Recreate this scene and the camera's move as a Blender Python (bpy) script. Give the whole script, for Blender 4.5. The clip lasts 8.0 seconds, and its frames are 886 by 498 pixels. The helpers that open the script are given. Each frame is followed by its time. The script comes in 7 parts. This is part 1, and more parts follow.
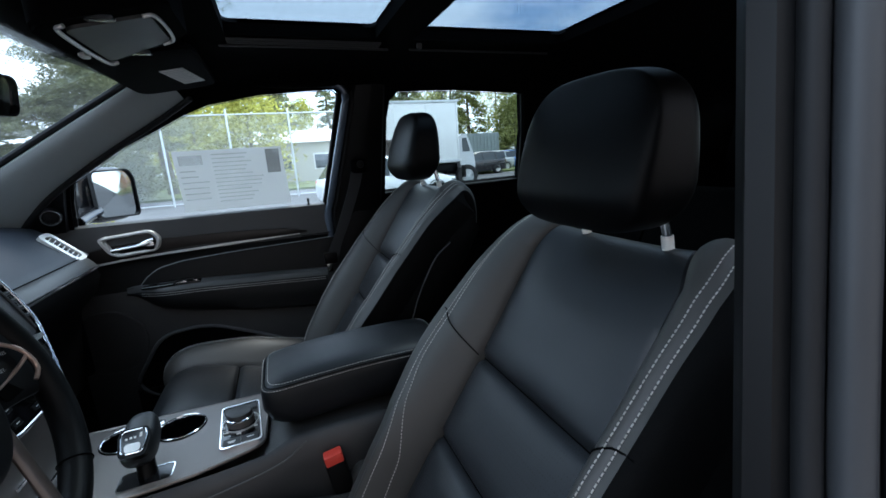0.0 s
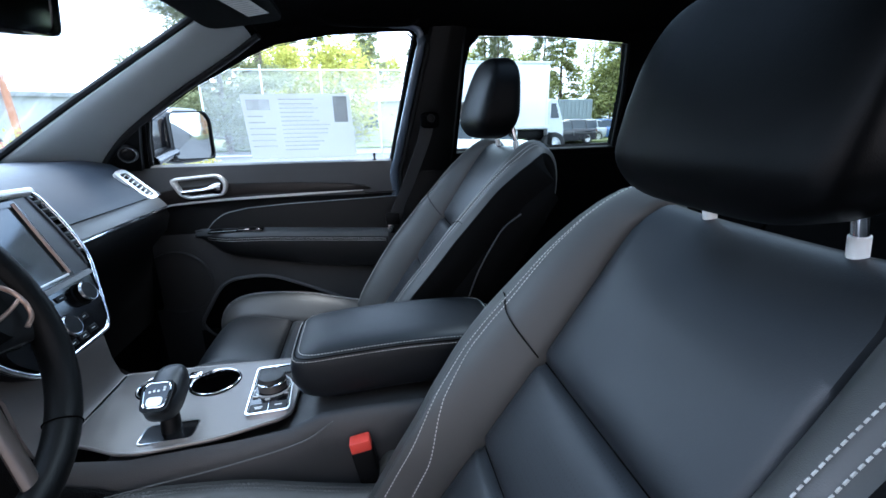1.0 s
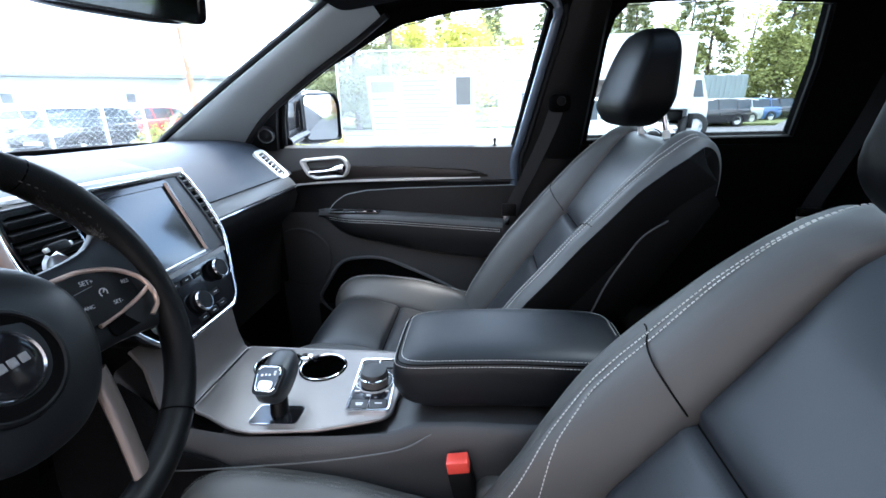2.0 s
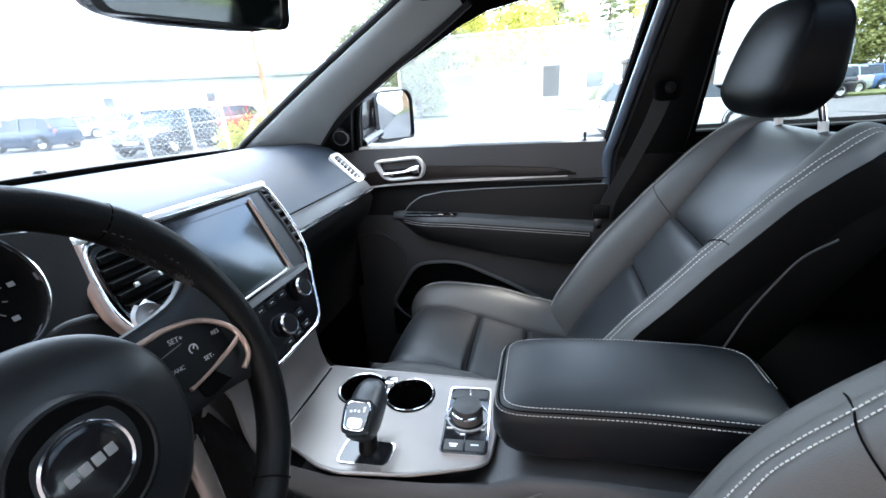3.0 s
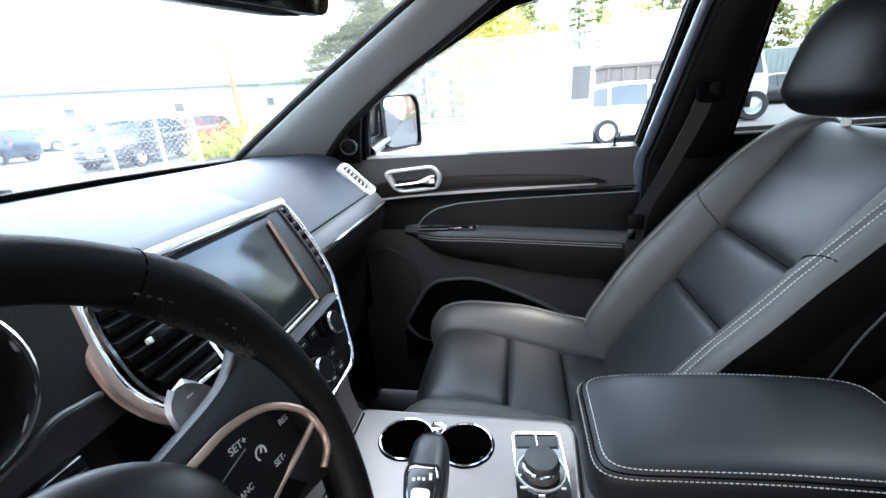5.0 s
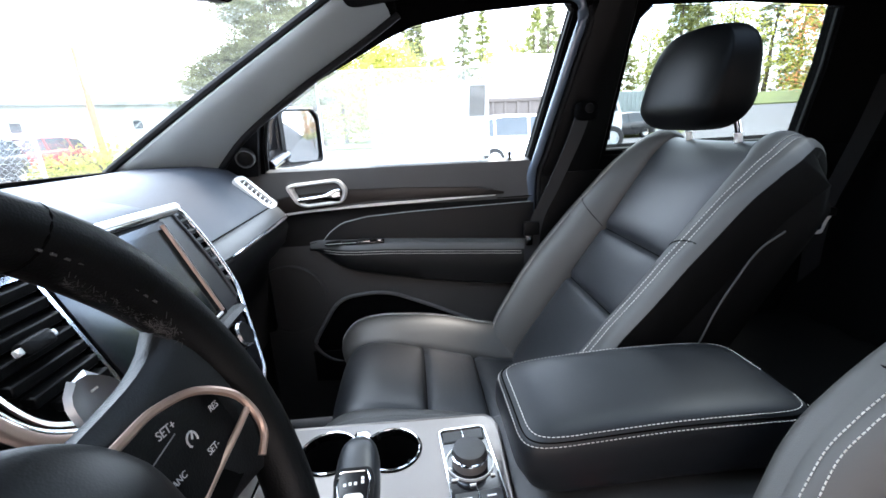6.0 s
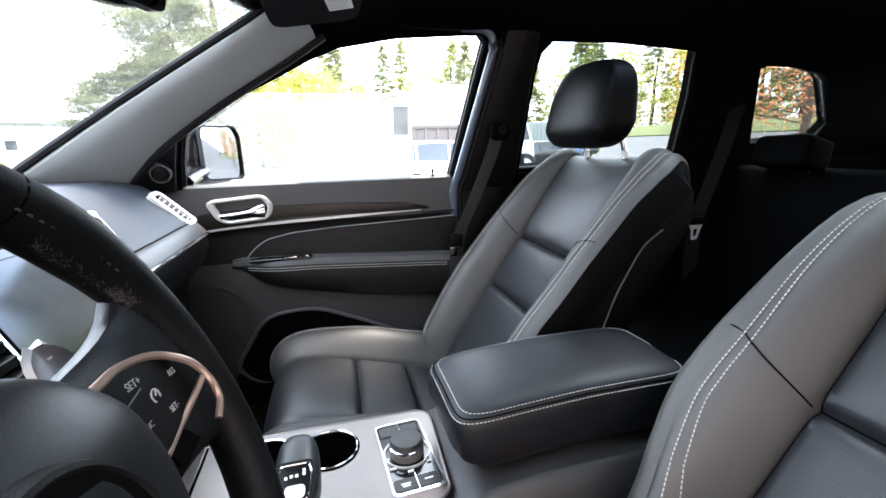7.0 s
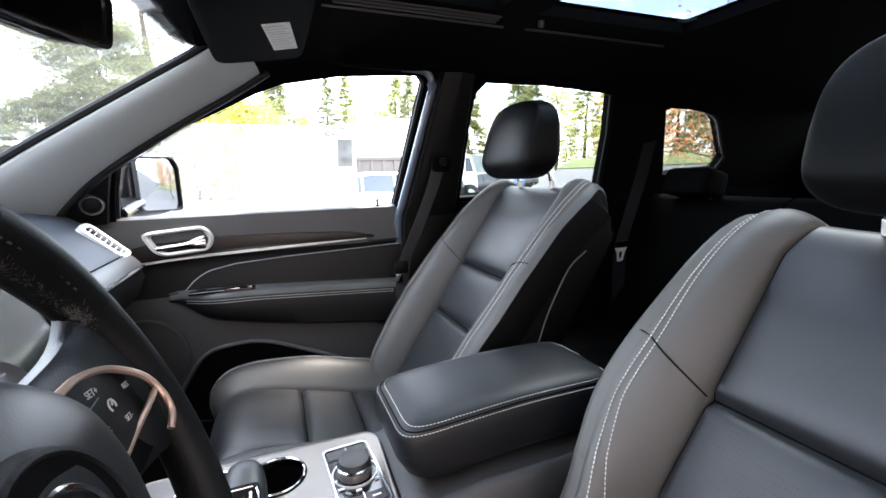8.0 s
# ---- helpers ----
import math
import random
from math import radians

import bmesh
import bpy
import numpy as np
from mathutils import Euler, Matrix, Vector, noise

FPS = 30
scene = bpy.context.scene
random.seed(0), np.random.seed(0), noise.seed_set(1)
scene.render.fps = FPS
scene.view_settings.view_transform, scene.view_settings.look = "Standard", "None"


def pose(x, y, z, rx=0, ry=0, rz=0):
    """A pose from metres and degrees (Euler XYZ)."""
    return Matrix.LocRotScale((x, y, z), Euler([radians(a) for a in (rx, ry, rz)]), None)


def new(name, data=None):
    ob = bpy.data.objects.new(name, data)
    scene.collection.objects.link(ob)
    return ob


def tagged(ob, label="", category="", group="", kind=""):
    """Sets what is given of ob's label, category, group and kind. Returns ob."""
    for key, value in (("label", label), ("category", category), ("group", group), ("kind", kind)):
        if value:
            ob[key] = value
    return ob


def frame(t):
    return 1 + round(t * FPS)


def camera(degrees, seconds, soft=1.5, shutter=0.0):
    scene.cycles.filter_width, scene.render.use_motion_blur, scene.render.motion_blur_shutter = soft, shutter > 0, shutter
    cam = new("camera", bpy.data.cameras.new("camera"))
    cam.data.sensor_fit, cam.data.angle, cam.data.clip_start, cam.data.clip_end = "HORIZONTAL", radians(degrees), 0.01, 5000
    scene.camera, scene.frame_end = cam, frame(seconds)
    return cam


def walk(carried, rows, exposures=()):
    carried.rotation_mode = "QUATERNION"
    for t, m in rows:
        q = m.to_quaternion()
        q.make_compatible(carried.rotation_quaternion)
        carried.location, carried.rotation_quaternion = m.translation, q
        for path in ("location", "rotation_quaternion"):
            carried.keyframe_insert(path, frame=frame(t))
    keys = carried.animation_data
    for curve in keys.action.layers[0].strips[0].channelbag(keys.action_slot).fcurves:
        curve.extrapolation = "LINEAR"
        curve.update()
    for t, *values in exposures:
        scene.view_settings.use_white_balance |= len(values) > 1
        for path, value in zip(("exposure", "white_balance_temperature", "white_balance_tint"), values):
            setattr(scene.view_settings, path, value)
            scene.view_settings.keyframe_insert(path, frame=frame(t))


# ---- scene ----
import colorsys

# ---------------- camera ----------------
cam = camera(91.93, 8.0, soft=1.6)
PATH = [
    (0, -0.1353, -0.8477, 1.387, 77.714, 3.885, -21.17),
    (0.5, -0.0914, -0.768, 1.3742, 75.233, 2.656, -16.309),
    (1, -0.0711, -0.7221, 1.3614, 73.687, 0.959, -10.188),
    (1.5, -0.0659, -0.6774, 1.3643, 72.354, 0.138, -1.372),
    (3, -0.1556, -0.539, 1.3989, 69.949, 3.453, 12.431),
    (3.5, -0.1967, -0.4951, 1.4102, 69.056, 3.98, 16.586),
    (4, -0.2395, -0.461, 1.4143, 68.91, 4.375, 19.022),
    (5.5, -0.3119, -0.4553, 1.3767, 72.194, 3.264, 1.462),
    (6, -0.3237, -0.4758, 1.3589, 73.548, 2.412, -4.481),
    (6.5, -0.3318, -0.5024, 1.3487, 74.658, 1.941, -9.5),
    (7, -0.3408, -0.53, 1.3376, 76.495, 1.584, -14.6),
    (7.5, -0.3532, -0.5572, 1.3366, 78.82, 2.019, -18.348),
    (8, -0.3461, -0.578, 1.336, 80.344, 1.61, -21.684),
]
EXPOSURES = [(0.0, 1.9, 5600, 6), (0.5, 2.5, 5250, 8), (1.0, 2.92, 5350, 9), (1.5, 3.28, 5500, 10), (3.0, 3.56, 5950, 11), (3.5, 3.58, 6000, 11), (4.0, 3.58, 6000, 11), (5.5, 3.56, 6050, 12), (6.5, 3.66, 6300, 14), (8.0, 3.74, 6450, 16)]
walk(cam, [(t, pose(x, y, z, a, b, c)) for t, x, y, z, a, b, c in PATH], EXPOSURES)

# ---------------- world and sun ----------------
SUN_ELEVATION, SUN_ROTATION = radians(62), radians(53)
world = bpy.data.worlds.new("sky")
scene.world = world
world.use_nodes = True
wn, wl = world.node_tree.nodes, world.node_tree.links
wn.clear()
sky = wn.new("ShaderNodeTexSky")
sky.sky_type = "NISHITA"
sky.sun_disc = False
sky.sun_elevation, sky.sun_rotation = SUN_ELEVATION, SUN_ROTATION
wtc = wn.new("ShaderNodeTexCoord")
wmap = wn.new("ShaderNodeMapping")
wmap.inputs["Scale"].default_value = (1.0, 1.0, 2.2)
wl.new(wtc.outputs["Generated"], wmap.inputs[0])
cloud = wn.new("ShaderNodeTexNoise")
cloud.inputs["Scale"].default_value, cloud.inputs["Detail"].default_value, cloud.inputs["Roughness"].default_value = 2.6, 6, 0.55
wl.new(wmap.outputs[0], cloud.inputs["Vector"])
cramp = wn.new("ShaderNodeValToRGB")
cramp.color_ramp.elements[0].position, cramp.color_ramp.elements[1].position = 0.36, 0.54
wl.new(cloud.outputs[0], cramp.inputs[0])
wmix = wn.new("ShaderNodeMix")
wmix.data_type = "RGBA"
wl.new(cramp.outputs[0], wmix.inputs["Factor"])
wl.new(sky.outputs[0], wmix.inputs[6])
wmix.inputs[7].default_value = (8.3, 9.0, 9.9, 1)
wbg = wn.new("ShaderNodeBackground")
wbg.inputs["Strength"].default_value = 0.15
wl.new(wmix.outputs[2], wbg.inputs[0])
wout = wn.new("ShaderNodeOutputWorld")
wl.new(wbg.outputs[0], wout.inputs[0])
sun_data = bpy.data.lights.new("sun", "SUN")
sun_data.energy, sun_data.angle, sun_data.color = 1.1, radians(15), (1.0, 0.92, 0.80)
sun = new("sun", sun_data)
sun.matrix_world = pose(0, 0, 30, 28, 0, 127)


# ---------------- materials ----------------
def material(name, color, rough=0.5, metal=0.0, grain=0.0, grain_scale=900.0, stain=0.0, stain_scale=6.0, spec=0.5, bump_dist=0.0006, coat=0.0):
    """Principled surface with two scales of variation: fine relief (grain) and soft uneven wear (stain)."""
    m = bpy.data.materials.new(name)
    m.use_nodes = True
    nt = m.node_tree
    b = nt.nodes["Principled BSDF"]
    b.inputs["Base Color"].default_value = (*color, 1)
    b.inputs["Roughness"].default_value = rough
    b.inputs["Metallic"].default_value = metal
    b.inputs["Specular IOR Level"].default_value = spec
    b.inputs["Coat Weight"].default_value = coat
    tc = nt.nodes.new("ShaderNodeTexCoord")
    if stain:
        n = nt.nodes.new("ShaderNodeTexNoise")
        n.inputs["Scale"].default_value, n.inputs["Detail"].default_value = stain_scale, 5
        nt.links.new(tc.outputs["Object"], n.inputs["Vector"])
        mix = nt.nodes.new("ShaderNodeMix")
        mix.data_type = "RGBA"
        mix.inputs[6].default_value = (*[c * (1 - stain) for c in color], 1)
        mix.inputs[7].default_value = (*[min(1, c * (1 + stain)) for c in color], 1)
        nt.links.new(n.outputs[0], mix.inputs["Factor"])
        nt.links.new(mix.outputs[2], b.inputs["Base Color"])
        r = nt.nodes.new("ShaderNodeMapRange")
        r.inputs[3].default_value, r.inputs[4].default_value = max(0.03, rough - 0.08), min(1, rough + 0.08)
        nt.links.new(n.outputs[0], r.inputs[0])
        nt.links.new(r.outputs[0], b.inputs["Roughness"])
    if grain:
        v = nt.nodes.new("ShaderNodeTexVoronoi")
        v.inputs["Scale"].default_value = grain_scale
        nt.links.new(tc.outputs["Object"], v.inputs["Vector"])
        n2 = nt.nodes.new("ShaderNodeTexNoise")
        n2.inputs["Scale"].default_value, n2.inputs["Detail"].default_value = grain_scale * 0.08, 4
        nt.links.new(tc.outputs["Object"], n2.inputs["Vector"])
        add = nt.nodes.new("ShaderNodeMath")
        add.operation = "ADD"
        nt.links.new(v.outputs["Distance"], add.inputs[0])
        nt.links.new(n2.outputs[0], add.inputs[1])
        bp = nt.nodes.new("ShaderNodeBump")
        bp.inputs["Strength"].default_value, bp.inputs["Distance"].default_value = grain, bump_dist
        nt.links.new(add.outputs[0], bp.inputs["Height"])
        nt.links.new(bp.outputs[0], b.inputs["Normal"])
    return m


def glass_material(name, tint, gloss):
    """Thin clear pane: see-through with a weak mirror-like sheen."""
    m = bpy.data.materials.new(name)
    m.use_nodes = True
    nt = m.node_tree
    nt.nodes.clear()
    out = nt.nodes.new("ShaderNodeOutputMaterial")
    tr = nt.nodes.new("ShaderNodeBsdfTransparent")
    tr.inputs[0].default_value = (*tint, 1)
    gl = nt.nodes.new("ShaderNodeBsdfGlossy")
    gl.inputs["Roughness"].default_value = 0.02
    fr = nt.nodes.new("ShaderNodeFresnel")
    fr.inputs[0].default_value = 1.3
    mu = nt.nodes.new("ShaderNodeMath")
    mu.operation = "MULTIPLY"
    mu.inputs[1].default_value = gloss
    nt.links.new(fr.outputs[0], mu.inputs[0])
    mx = nt.nodes.new("ShaderNodeMixShader")
    nt.links.new(mu.outputs[0], mx.inputs[0])
    nt.links.new(tr.outputs[0], mx.inputs[1])
    nt.links.new(gl.outputs[0], mx.inputs[2])
    nt.links.new(mx.outputs[0], out.inputs[0])
    return m


def veiled_glass(name, tint, gloss, veil):
    """A pane with a translucent film put in to make a veil of glare."""
    m = glass_material(name, tint, gloss)
    nt = m.node_tree
    out = [n for n in nt.nodes if n.bl_idname == "ShaderNodeOutputMaterial"][0]
    clean = out.inputs[0].links[0].from_socket
    film = nt.nodes.new("ShaderNodeBsdfTranslucent")
    film.inputs[0].default_value = (0.8, 0.82, 0.82, 1)
    mx = nt.nodes.new("ShaderNodeMixShader")
    no = nt.nodes.new("ShaderNodeTexNoise")
    no.inputs["Scale"].default_value, no.inputs["Detail"].default_value = 5, 6
    mr = nt.nodes.new("ShaderNodeMapRange")
    mr.inputs[1].default_value, mr.inputs[2].default_value = 0.3, 0.7
    mr.inputs[3].default_value, mr.inputs[4].default_value = veil * 0.7, veil * 1.3
    nt.links.new(no.outputs[0], mr.inputs[0])
    nt.links.new(mr.outputs[0], mx.inputs[0])
    nt.links.new(clean, mx.inputs[1])
    nt.links.new(film.outputs[0], mx.inputs[2])
    nt.links.new(mx.outputs[0], out.inputs[0])
    return m


def perforated(name, color, rough):
    """Leather with rows of tiny punched holes."""
    m = material(name, color, rough, grain=0.25, grain_scale=1100, stain=0.2)
    nt = m.node_tree
    b = nt.nodes["Principled BSDF"]
    tc = nt.nodes.new("ShaderNodeTexCoord")
    v = nt.nodes.new("ShaderNodeTexVoronoi")
    v.inputs["Scale"].default_value, v.inputs["Randomness"].default_value = 210, 0.0
    nt.links.new(tc.outputs["Object"], v.inputs["Vector"])
    lt = nt.nodes.new("ShaderNodeMath")
    lt.operation = "LESS_THAN"
    lt.inputs[1].default_value = 0.24
    nt.links.new(v.outputs["Distance"], lt.inputs[0])
    mix = nt.nodes.new("ShaderNodeMix")
    mix.data_type = "RGBA"
    old = b.inputs["Base Color"].links[0].from_socket
    nt.links.new(lt.outputs[0], mix.inputs["Factor"])
    nt.links.new(old, mix.inputs[6])
    mix.inputs[7].default_value = (0.002, 0.002, 0.002, 1)
    nt.links.new(mix.outputs[2], b.inputs["Base Color"])
    return m


def leaf_material(name, color, spread=0.35):
    m = material(name, color, 0.7, spec=0.2)
    nt = m.node_tree
    b = nt.nodes["Principled BSDF"]
    geo = nt.nodes.new("ShaderNodeNewGeometry")
    mix = nt.nodes.new("ShaderNodeMix")
    mix.data_type = "RGBA"
    mix.inputs[6].default_value = (*[c * (1 - spread) for c in color], 1)
    mix.inputs[7].default_value = (*[min(1, c * (1 + spread)) for c in color], 1)
    nt.links.new(geo.outputs["Random Per Island"], mix.inputs["Factor"])
    nt.links.new(mix.outputs[2], b.inputs["Base Color"])
    tl = nt.nodes.new("ShaderNodeBsdfTranslucent")
    nt.links.new(mix.outputs[2], tl.inputs[0])
    half = nt.nodes.new("ShaderNodeMixShader")
    half.inputs[0].default_value = 0.45
    nt.links.new(b.outputs[0], half.inputs[1])
    nt.links.new(tl.outputs[0], half.inputs[2])
    nt.links.new(half.outputs[0], nt.nodes["Material Output"].inputs[0])
    return m


def glow(name, color, strength):
    m = bpy.data.materials.new(name)
    m.use_nodes = True
    b = m.node_tree.nodes["Principled BSDF"]
    b.inputs["Base Color"].default_value = (*color, 1)
    b.inputs["Emission Color"].default_value = (*color, 1)
    b.inputs["Emission Strength"].default_value = strength
    return m


# seat flank colour set far below LEATHER to hold the shade there
FLANK = material("shaded_seat_flank_vinyl", (0.0016, 0.00155, 0.0015), 0.7, grain=0.3, grain_scale=800, stain=0.2, stain_scale=8, spec=0.07)
TONGUE = material("bright_tongue_metal", (0.80, 0.79, 0.75), 0.45, metal=0.15, stain=0.06, stain_scale=60)
# bolster leather warmed in colour for the light off the trees
LEATHER = material("black_leather", (0.037, 0.0352, 0.0320), 0.56, grain=0.16, grain_scale=900, stain=0.25, stain_scale=7, spec=0.66)
# insert, lid and perforated leathers blued in colour for the sky's sheen
INSERT_LEATHER = material("sky_tinted_black_leather", (0.0056, 0.0067, 0.0086), 0.46, grain=0.14, grain_scale=950, stain=0.25, stain_scale=8, spec=0.56)
LIDLEATHER = material("sky_tinted_lid_leather", (0.0034, 0.0044, 0.0060), 0.48, grain=0.16, grain_scale=900, stain=0.25, stain_scale=8, spec=0.36)
SPOKELEATHER = material("worn_glossy_spoke_leather", (0.0028, 0.003, 0.0034), 0.42, grain=0.2, grain_scale=800, stain=0.3, stain_scale=30, spec=0.36)
RIM_LEATHER = material("worn_black_rim_leather", (0.0010, 0.0010, 0.0010), 0.48, grain=0.2, grain_scale=800, stain=0.3, stain_scale=30, spec=0.15)
# head restraint: the seat's leather with its shade taken into the colour
HEADREST = material("shaded_headrest_leather", (0.0011, 0.0012, 0.00135), 0.44, grain=0.12, grain_scale=950, stain=0.25, stain_scale=8, spec=0.10)
PERF = perforated("perforated_black_leather", (0.0105, 0.0120, 0.0145), 0.48)
VINYL = material("soft_black_vinyl", (0.022, 0.022, 0.0222), 0.46, grain=0.35, grain_scale=700, stain=0.18, stain_scale=9, spec=0.5)
DASHPAD = material("dashboard_pad", (0.026, 0.031, 0.041), 0.55, grain=0.35, grain_scale=650, stain=0.12, stain_scale=8, spec=0.35)
PLASTIC = material("black_plastic", (0.0014, 0.0014, 0.0015), 0.46, grain=0.2, grain_scale=800, stain=0.2, spec=0.16)
GLOSSBLACK = material("gloss_black", (0.006, 0.006, 0.007), 0.12, stain=0.2, stain_scale=14)
GREYTRIM = material("grey_pillar_trim", (0.30, 0.325, 0.32), 0.5, grain=0.3, grain_scale=600, stain=0.12)
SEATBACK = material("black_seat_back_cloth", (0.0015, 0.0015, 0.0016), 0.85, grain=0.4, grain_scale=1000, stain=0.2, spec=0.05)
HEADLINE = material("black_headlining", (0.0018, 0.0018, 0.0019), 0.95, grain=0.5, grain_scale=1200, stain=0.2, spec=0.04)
CARPET = material("black_carpet", (0.003, 0.003, 0.0032), 0.97, grain=0.9, grain_scale=500, stain=0.4, spec=0.1, bump_dist=0.003)
SATIN = material("champagne_satin_metal", (0.20, 0.182, 0.168), 0.36, metal=0.7, grain=0.12, grain_scale=2500, stain=0.08, stain_scale=12)
COPPER = material("warm_satin_metal", (0.40, 0.285, 0.23), 0.34, metal=0.7, grain=0.1, grain_scale=2500, stain=0.08)
CHROME = material("chrome", (0.82, 0.83, 0.85), 0.1, metal=1.0, stain=0.04, stain_scale=20)
BRIGHTTRIM = material("bright_satin_trim", (0.62, 0.62, 0.61), 0.3, metal=0.45, stain=0.05, stain_scale=30)
DARKCHROME = material("smoked_chrome", (0.22, 0.225, 0.235), 0.2, metal=1.0, stain=0.06, stain_scale=30)
NICKEL = material("satin_nickel", (0.62, 0.605, 0.58), 0.32, metal=0.4, stain=0.05, stain_scale=30)
THREAD = material("pale_thread", (0.46, 0.445, 0.415), 0.8, grain=0.4, grain_scale=3000, stain=0.15, stain_scale=60)
GROOVE = material("dark_seam_and_shade", (0.0009, 0.0009, 0.0009), 0.9, stain=0.2, spec=0.05)
WEBBING = material("seat_belt_webbing", (0.042, 0.042, 0.0425), 0.75, spec=0.2, grain=0.6, grain_scale=1600, stain=0.15)
RED = material("red_plastic", (0.62, 0.055, 0.035), 0.4, stain=0.1, stain_scale=50)
SCREEN = material("dark_touch_screen", (0.010, 0.014, 0.013), 0.09, stain=0.4, stain_scale=5)
MARK = material("white_marking", (0.75, 0.75, 0.74), 0.5, stain=0.05, stain_scale=90)
PAPER = material("off_white_label", (0.72, 0.71, 0.68), 0.8, stain=0.06, stain_scale=25)
RUBBER = material("black_rubber", (0.006, 0.0063, 0.007), 0.62, stain=0.25, stain_scale=12, spec=0.22)
SEALGREY = material("grey_rubber_seal", (0.026, 0.0275, 0.030), 0.5, stain=0.2, stain_scale=12, spec=0.35)
BODYPAINT = material("dark_blue_car_paint", (0.12, 0.15, 0.19), 0.25, metal=0.3, stain=0.1, coat=0.6)
MIRROR = material("mirror_glass", (0.36, 0.375, 0.38), 0.02, metal=1.0, stain=0.02)
HUBPAD = material("smooth_black_airbag_cover", (0.0019, 0.0022, 0.0027), 0.42, grain=0.07, grain_scale=900, stain=0.25, stain_scale=14, spec=0.34)
DIMMARK = material("grey_marking", (0.14, 0.14, 0.14), 0.6, stain=0.1, stain_scale=90)
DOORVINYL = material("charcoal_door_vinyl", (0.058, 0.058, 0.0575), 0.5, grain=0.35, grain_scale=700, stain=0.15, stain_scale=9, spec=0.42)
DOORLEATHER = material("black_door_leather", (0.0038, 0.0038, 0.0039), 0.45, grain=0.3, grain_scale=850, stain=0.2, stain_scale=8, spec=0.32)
DOORPLASTIC = material("charcoal_door_plastic", (0.024, 0.0235, 0.023), 0.5, grain=0.3, grain_scale=700, stain=0.12)
LABELGREY = material("pale_grey_lettering", (0.36, 0.36, 0.36), 0.6, stain=0.1, stain_scale=90)
CLEAR = glass_material("window_glass", (0.93, 0.95, 0.94), 0.5)
# pale film in the windscreen stands in for glare washing out the view
SCREENGLASS = veiled_glass("veiled_windscreen_glass", (0.93, 0.95, 0.94), 0.5, 0.006)
TINTED = glass_material("tinted_glass", (0.61, 0.635, 0.615), 0.5)
SUNGLASS = glass_material("sunroof_glass", (0.40, 0.435, 0.455), 0.4)
ORANGE = glow("orange_needle_light", (0.9, 0.16, 0.03), 0.10)
GAUGE = material("gauge_face", (0.0010, 0.0010, 0.0011), 0.6, stain=0.2, spec=0.03)

ASPHALT = material("asphalt", (0.10, 0.10, 0.105), 0.9, grain=0.8, grain_scale=60, stain=0.35, stain_scale=0.4, bump_dist=0.01)
GRASS = material("dry_grass", (0.10, 0.12, 0.035), 0.9, grain=0.8, grain_scale=40, stain=0.5, stain_scale=0.8, bump_dist=0.02)
CONCRETE = material("concrete", (0.38, 0.37, 0.35), 0.85, grain=0.5, grain_scale=60, stain=0.2, stain_scale=2, bump_dist=0.004)
WHITEPAINT = material("white_paint", (0.78, 0.78, 0.77), 0.35, stain=0.06, stain_scale=2)
CREAM = material("cream_cladding", (0.42, 0.395, 0.33), 0.6, stain=0.1, stain_scale=1)
GREYSKIP = material("grey_container_paint", (0.075, 0.06, 0.052), 0.6, stain=0.25, stain_scale=2)
GALVANISED = material("galvanised_steel", (0.55, 0.57, 0.58), 0.45, metal=0.6, stain=0.12, stain_scale=5)
BARK = material("bark", (0.10, 0.075, 0.055), 0.95, grain=1.0, grain_scale=40, stain=0.4, stain_scale=5, bump_dist=0.02)
RUSTPOLE = material("orange_weathered_pole", (0.40, 0.17, 0.08), 0.8, grain=0.5, grain_scale=50, stain=0.25, stain_scale=2, bump_dist=0.004)
DARKWINDOW = material("dark_window_glass", (0.02, 0.03, 0.04), 0.08, stain=0.2)
TYRE = material("tyre_rubber", (0.02, 0.02, 0.02), 0.85, grain=0.5, grain_scale=80, stain=0.3, bump_dist=0.003)
LEAF_GREEN = leaf_material("pine_needles", (0.20, 0.21, 0.105))
LEAF_DARK = leaf_material("dark_fir_needles", (0.23, 0.24, 0.085))
LEAF_YELLOW = leaf_material("yellow_green_leaves", (0.40, 0.39, 0.09))
LEAF_RED = leaf_material("rust_red_leaves", (0.62, 0.25, 0.11))
LEAF_SHRUB = leaf_material("olive_shrub_leaves", (0.34, 0.31, 0.09))


# ---------------- geometry helpers ----------------
def finish(bm, smooth_angle=40):
    bmesh.ops.remove_doubles(bm, verts=bm.verts, dist=1e-6)
    bmesh.ops.recalc_face_normals(bm, faces=bm.faces)
    for f in bm.faces:
        f.smooth = True
    lim = radians(smooth_angle)
    for e in bm.edges:
        e.smooth = not (len(e.link_faces) == 2 and e.calc_face_angle(0) > lim)


def part(name, bm, mat, parent=None, label="", smooth_angle=40):
    """Link a bmesh as ONE mesh object, under a thing or a part if given."""
    finish(bm, smooth_angle)
    me = bpy.data.meshes.new(name)
    bm.to_mesh(me)
    bm.free()
    mats = mat if isinstance(mat, (list, tuple)) else [mat]
    for m in mats:
        me.materials.append(m)
    ob = new(name, me)
    if parent is not None:
        ob.parent = parent
    if label:
        tagged(ob, label)
    return ob


def thing(name, label, category, group="", kind="", at=(0, 0, 0)):
    ob = new(name)
    ob.empty_display_size = 0.05
    ob.location = at
    return tagged(ob, label, category, group, kind)


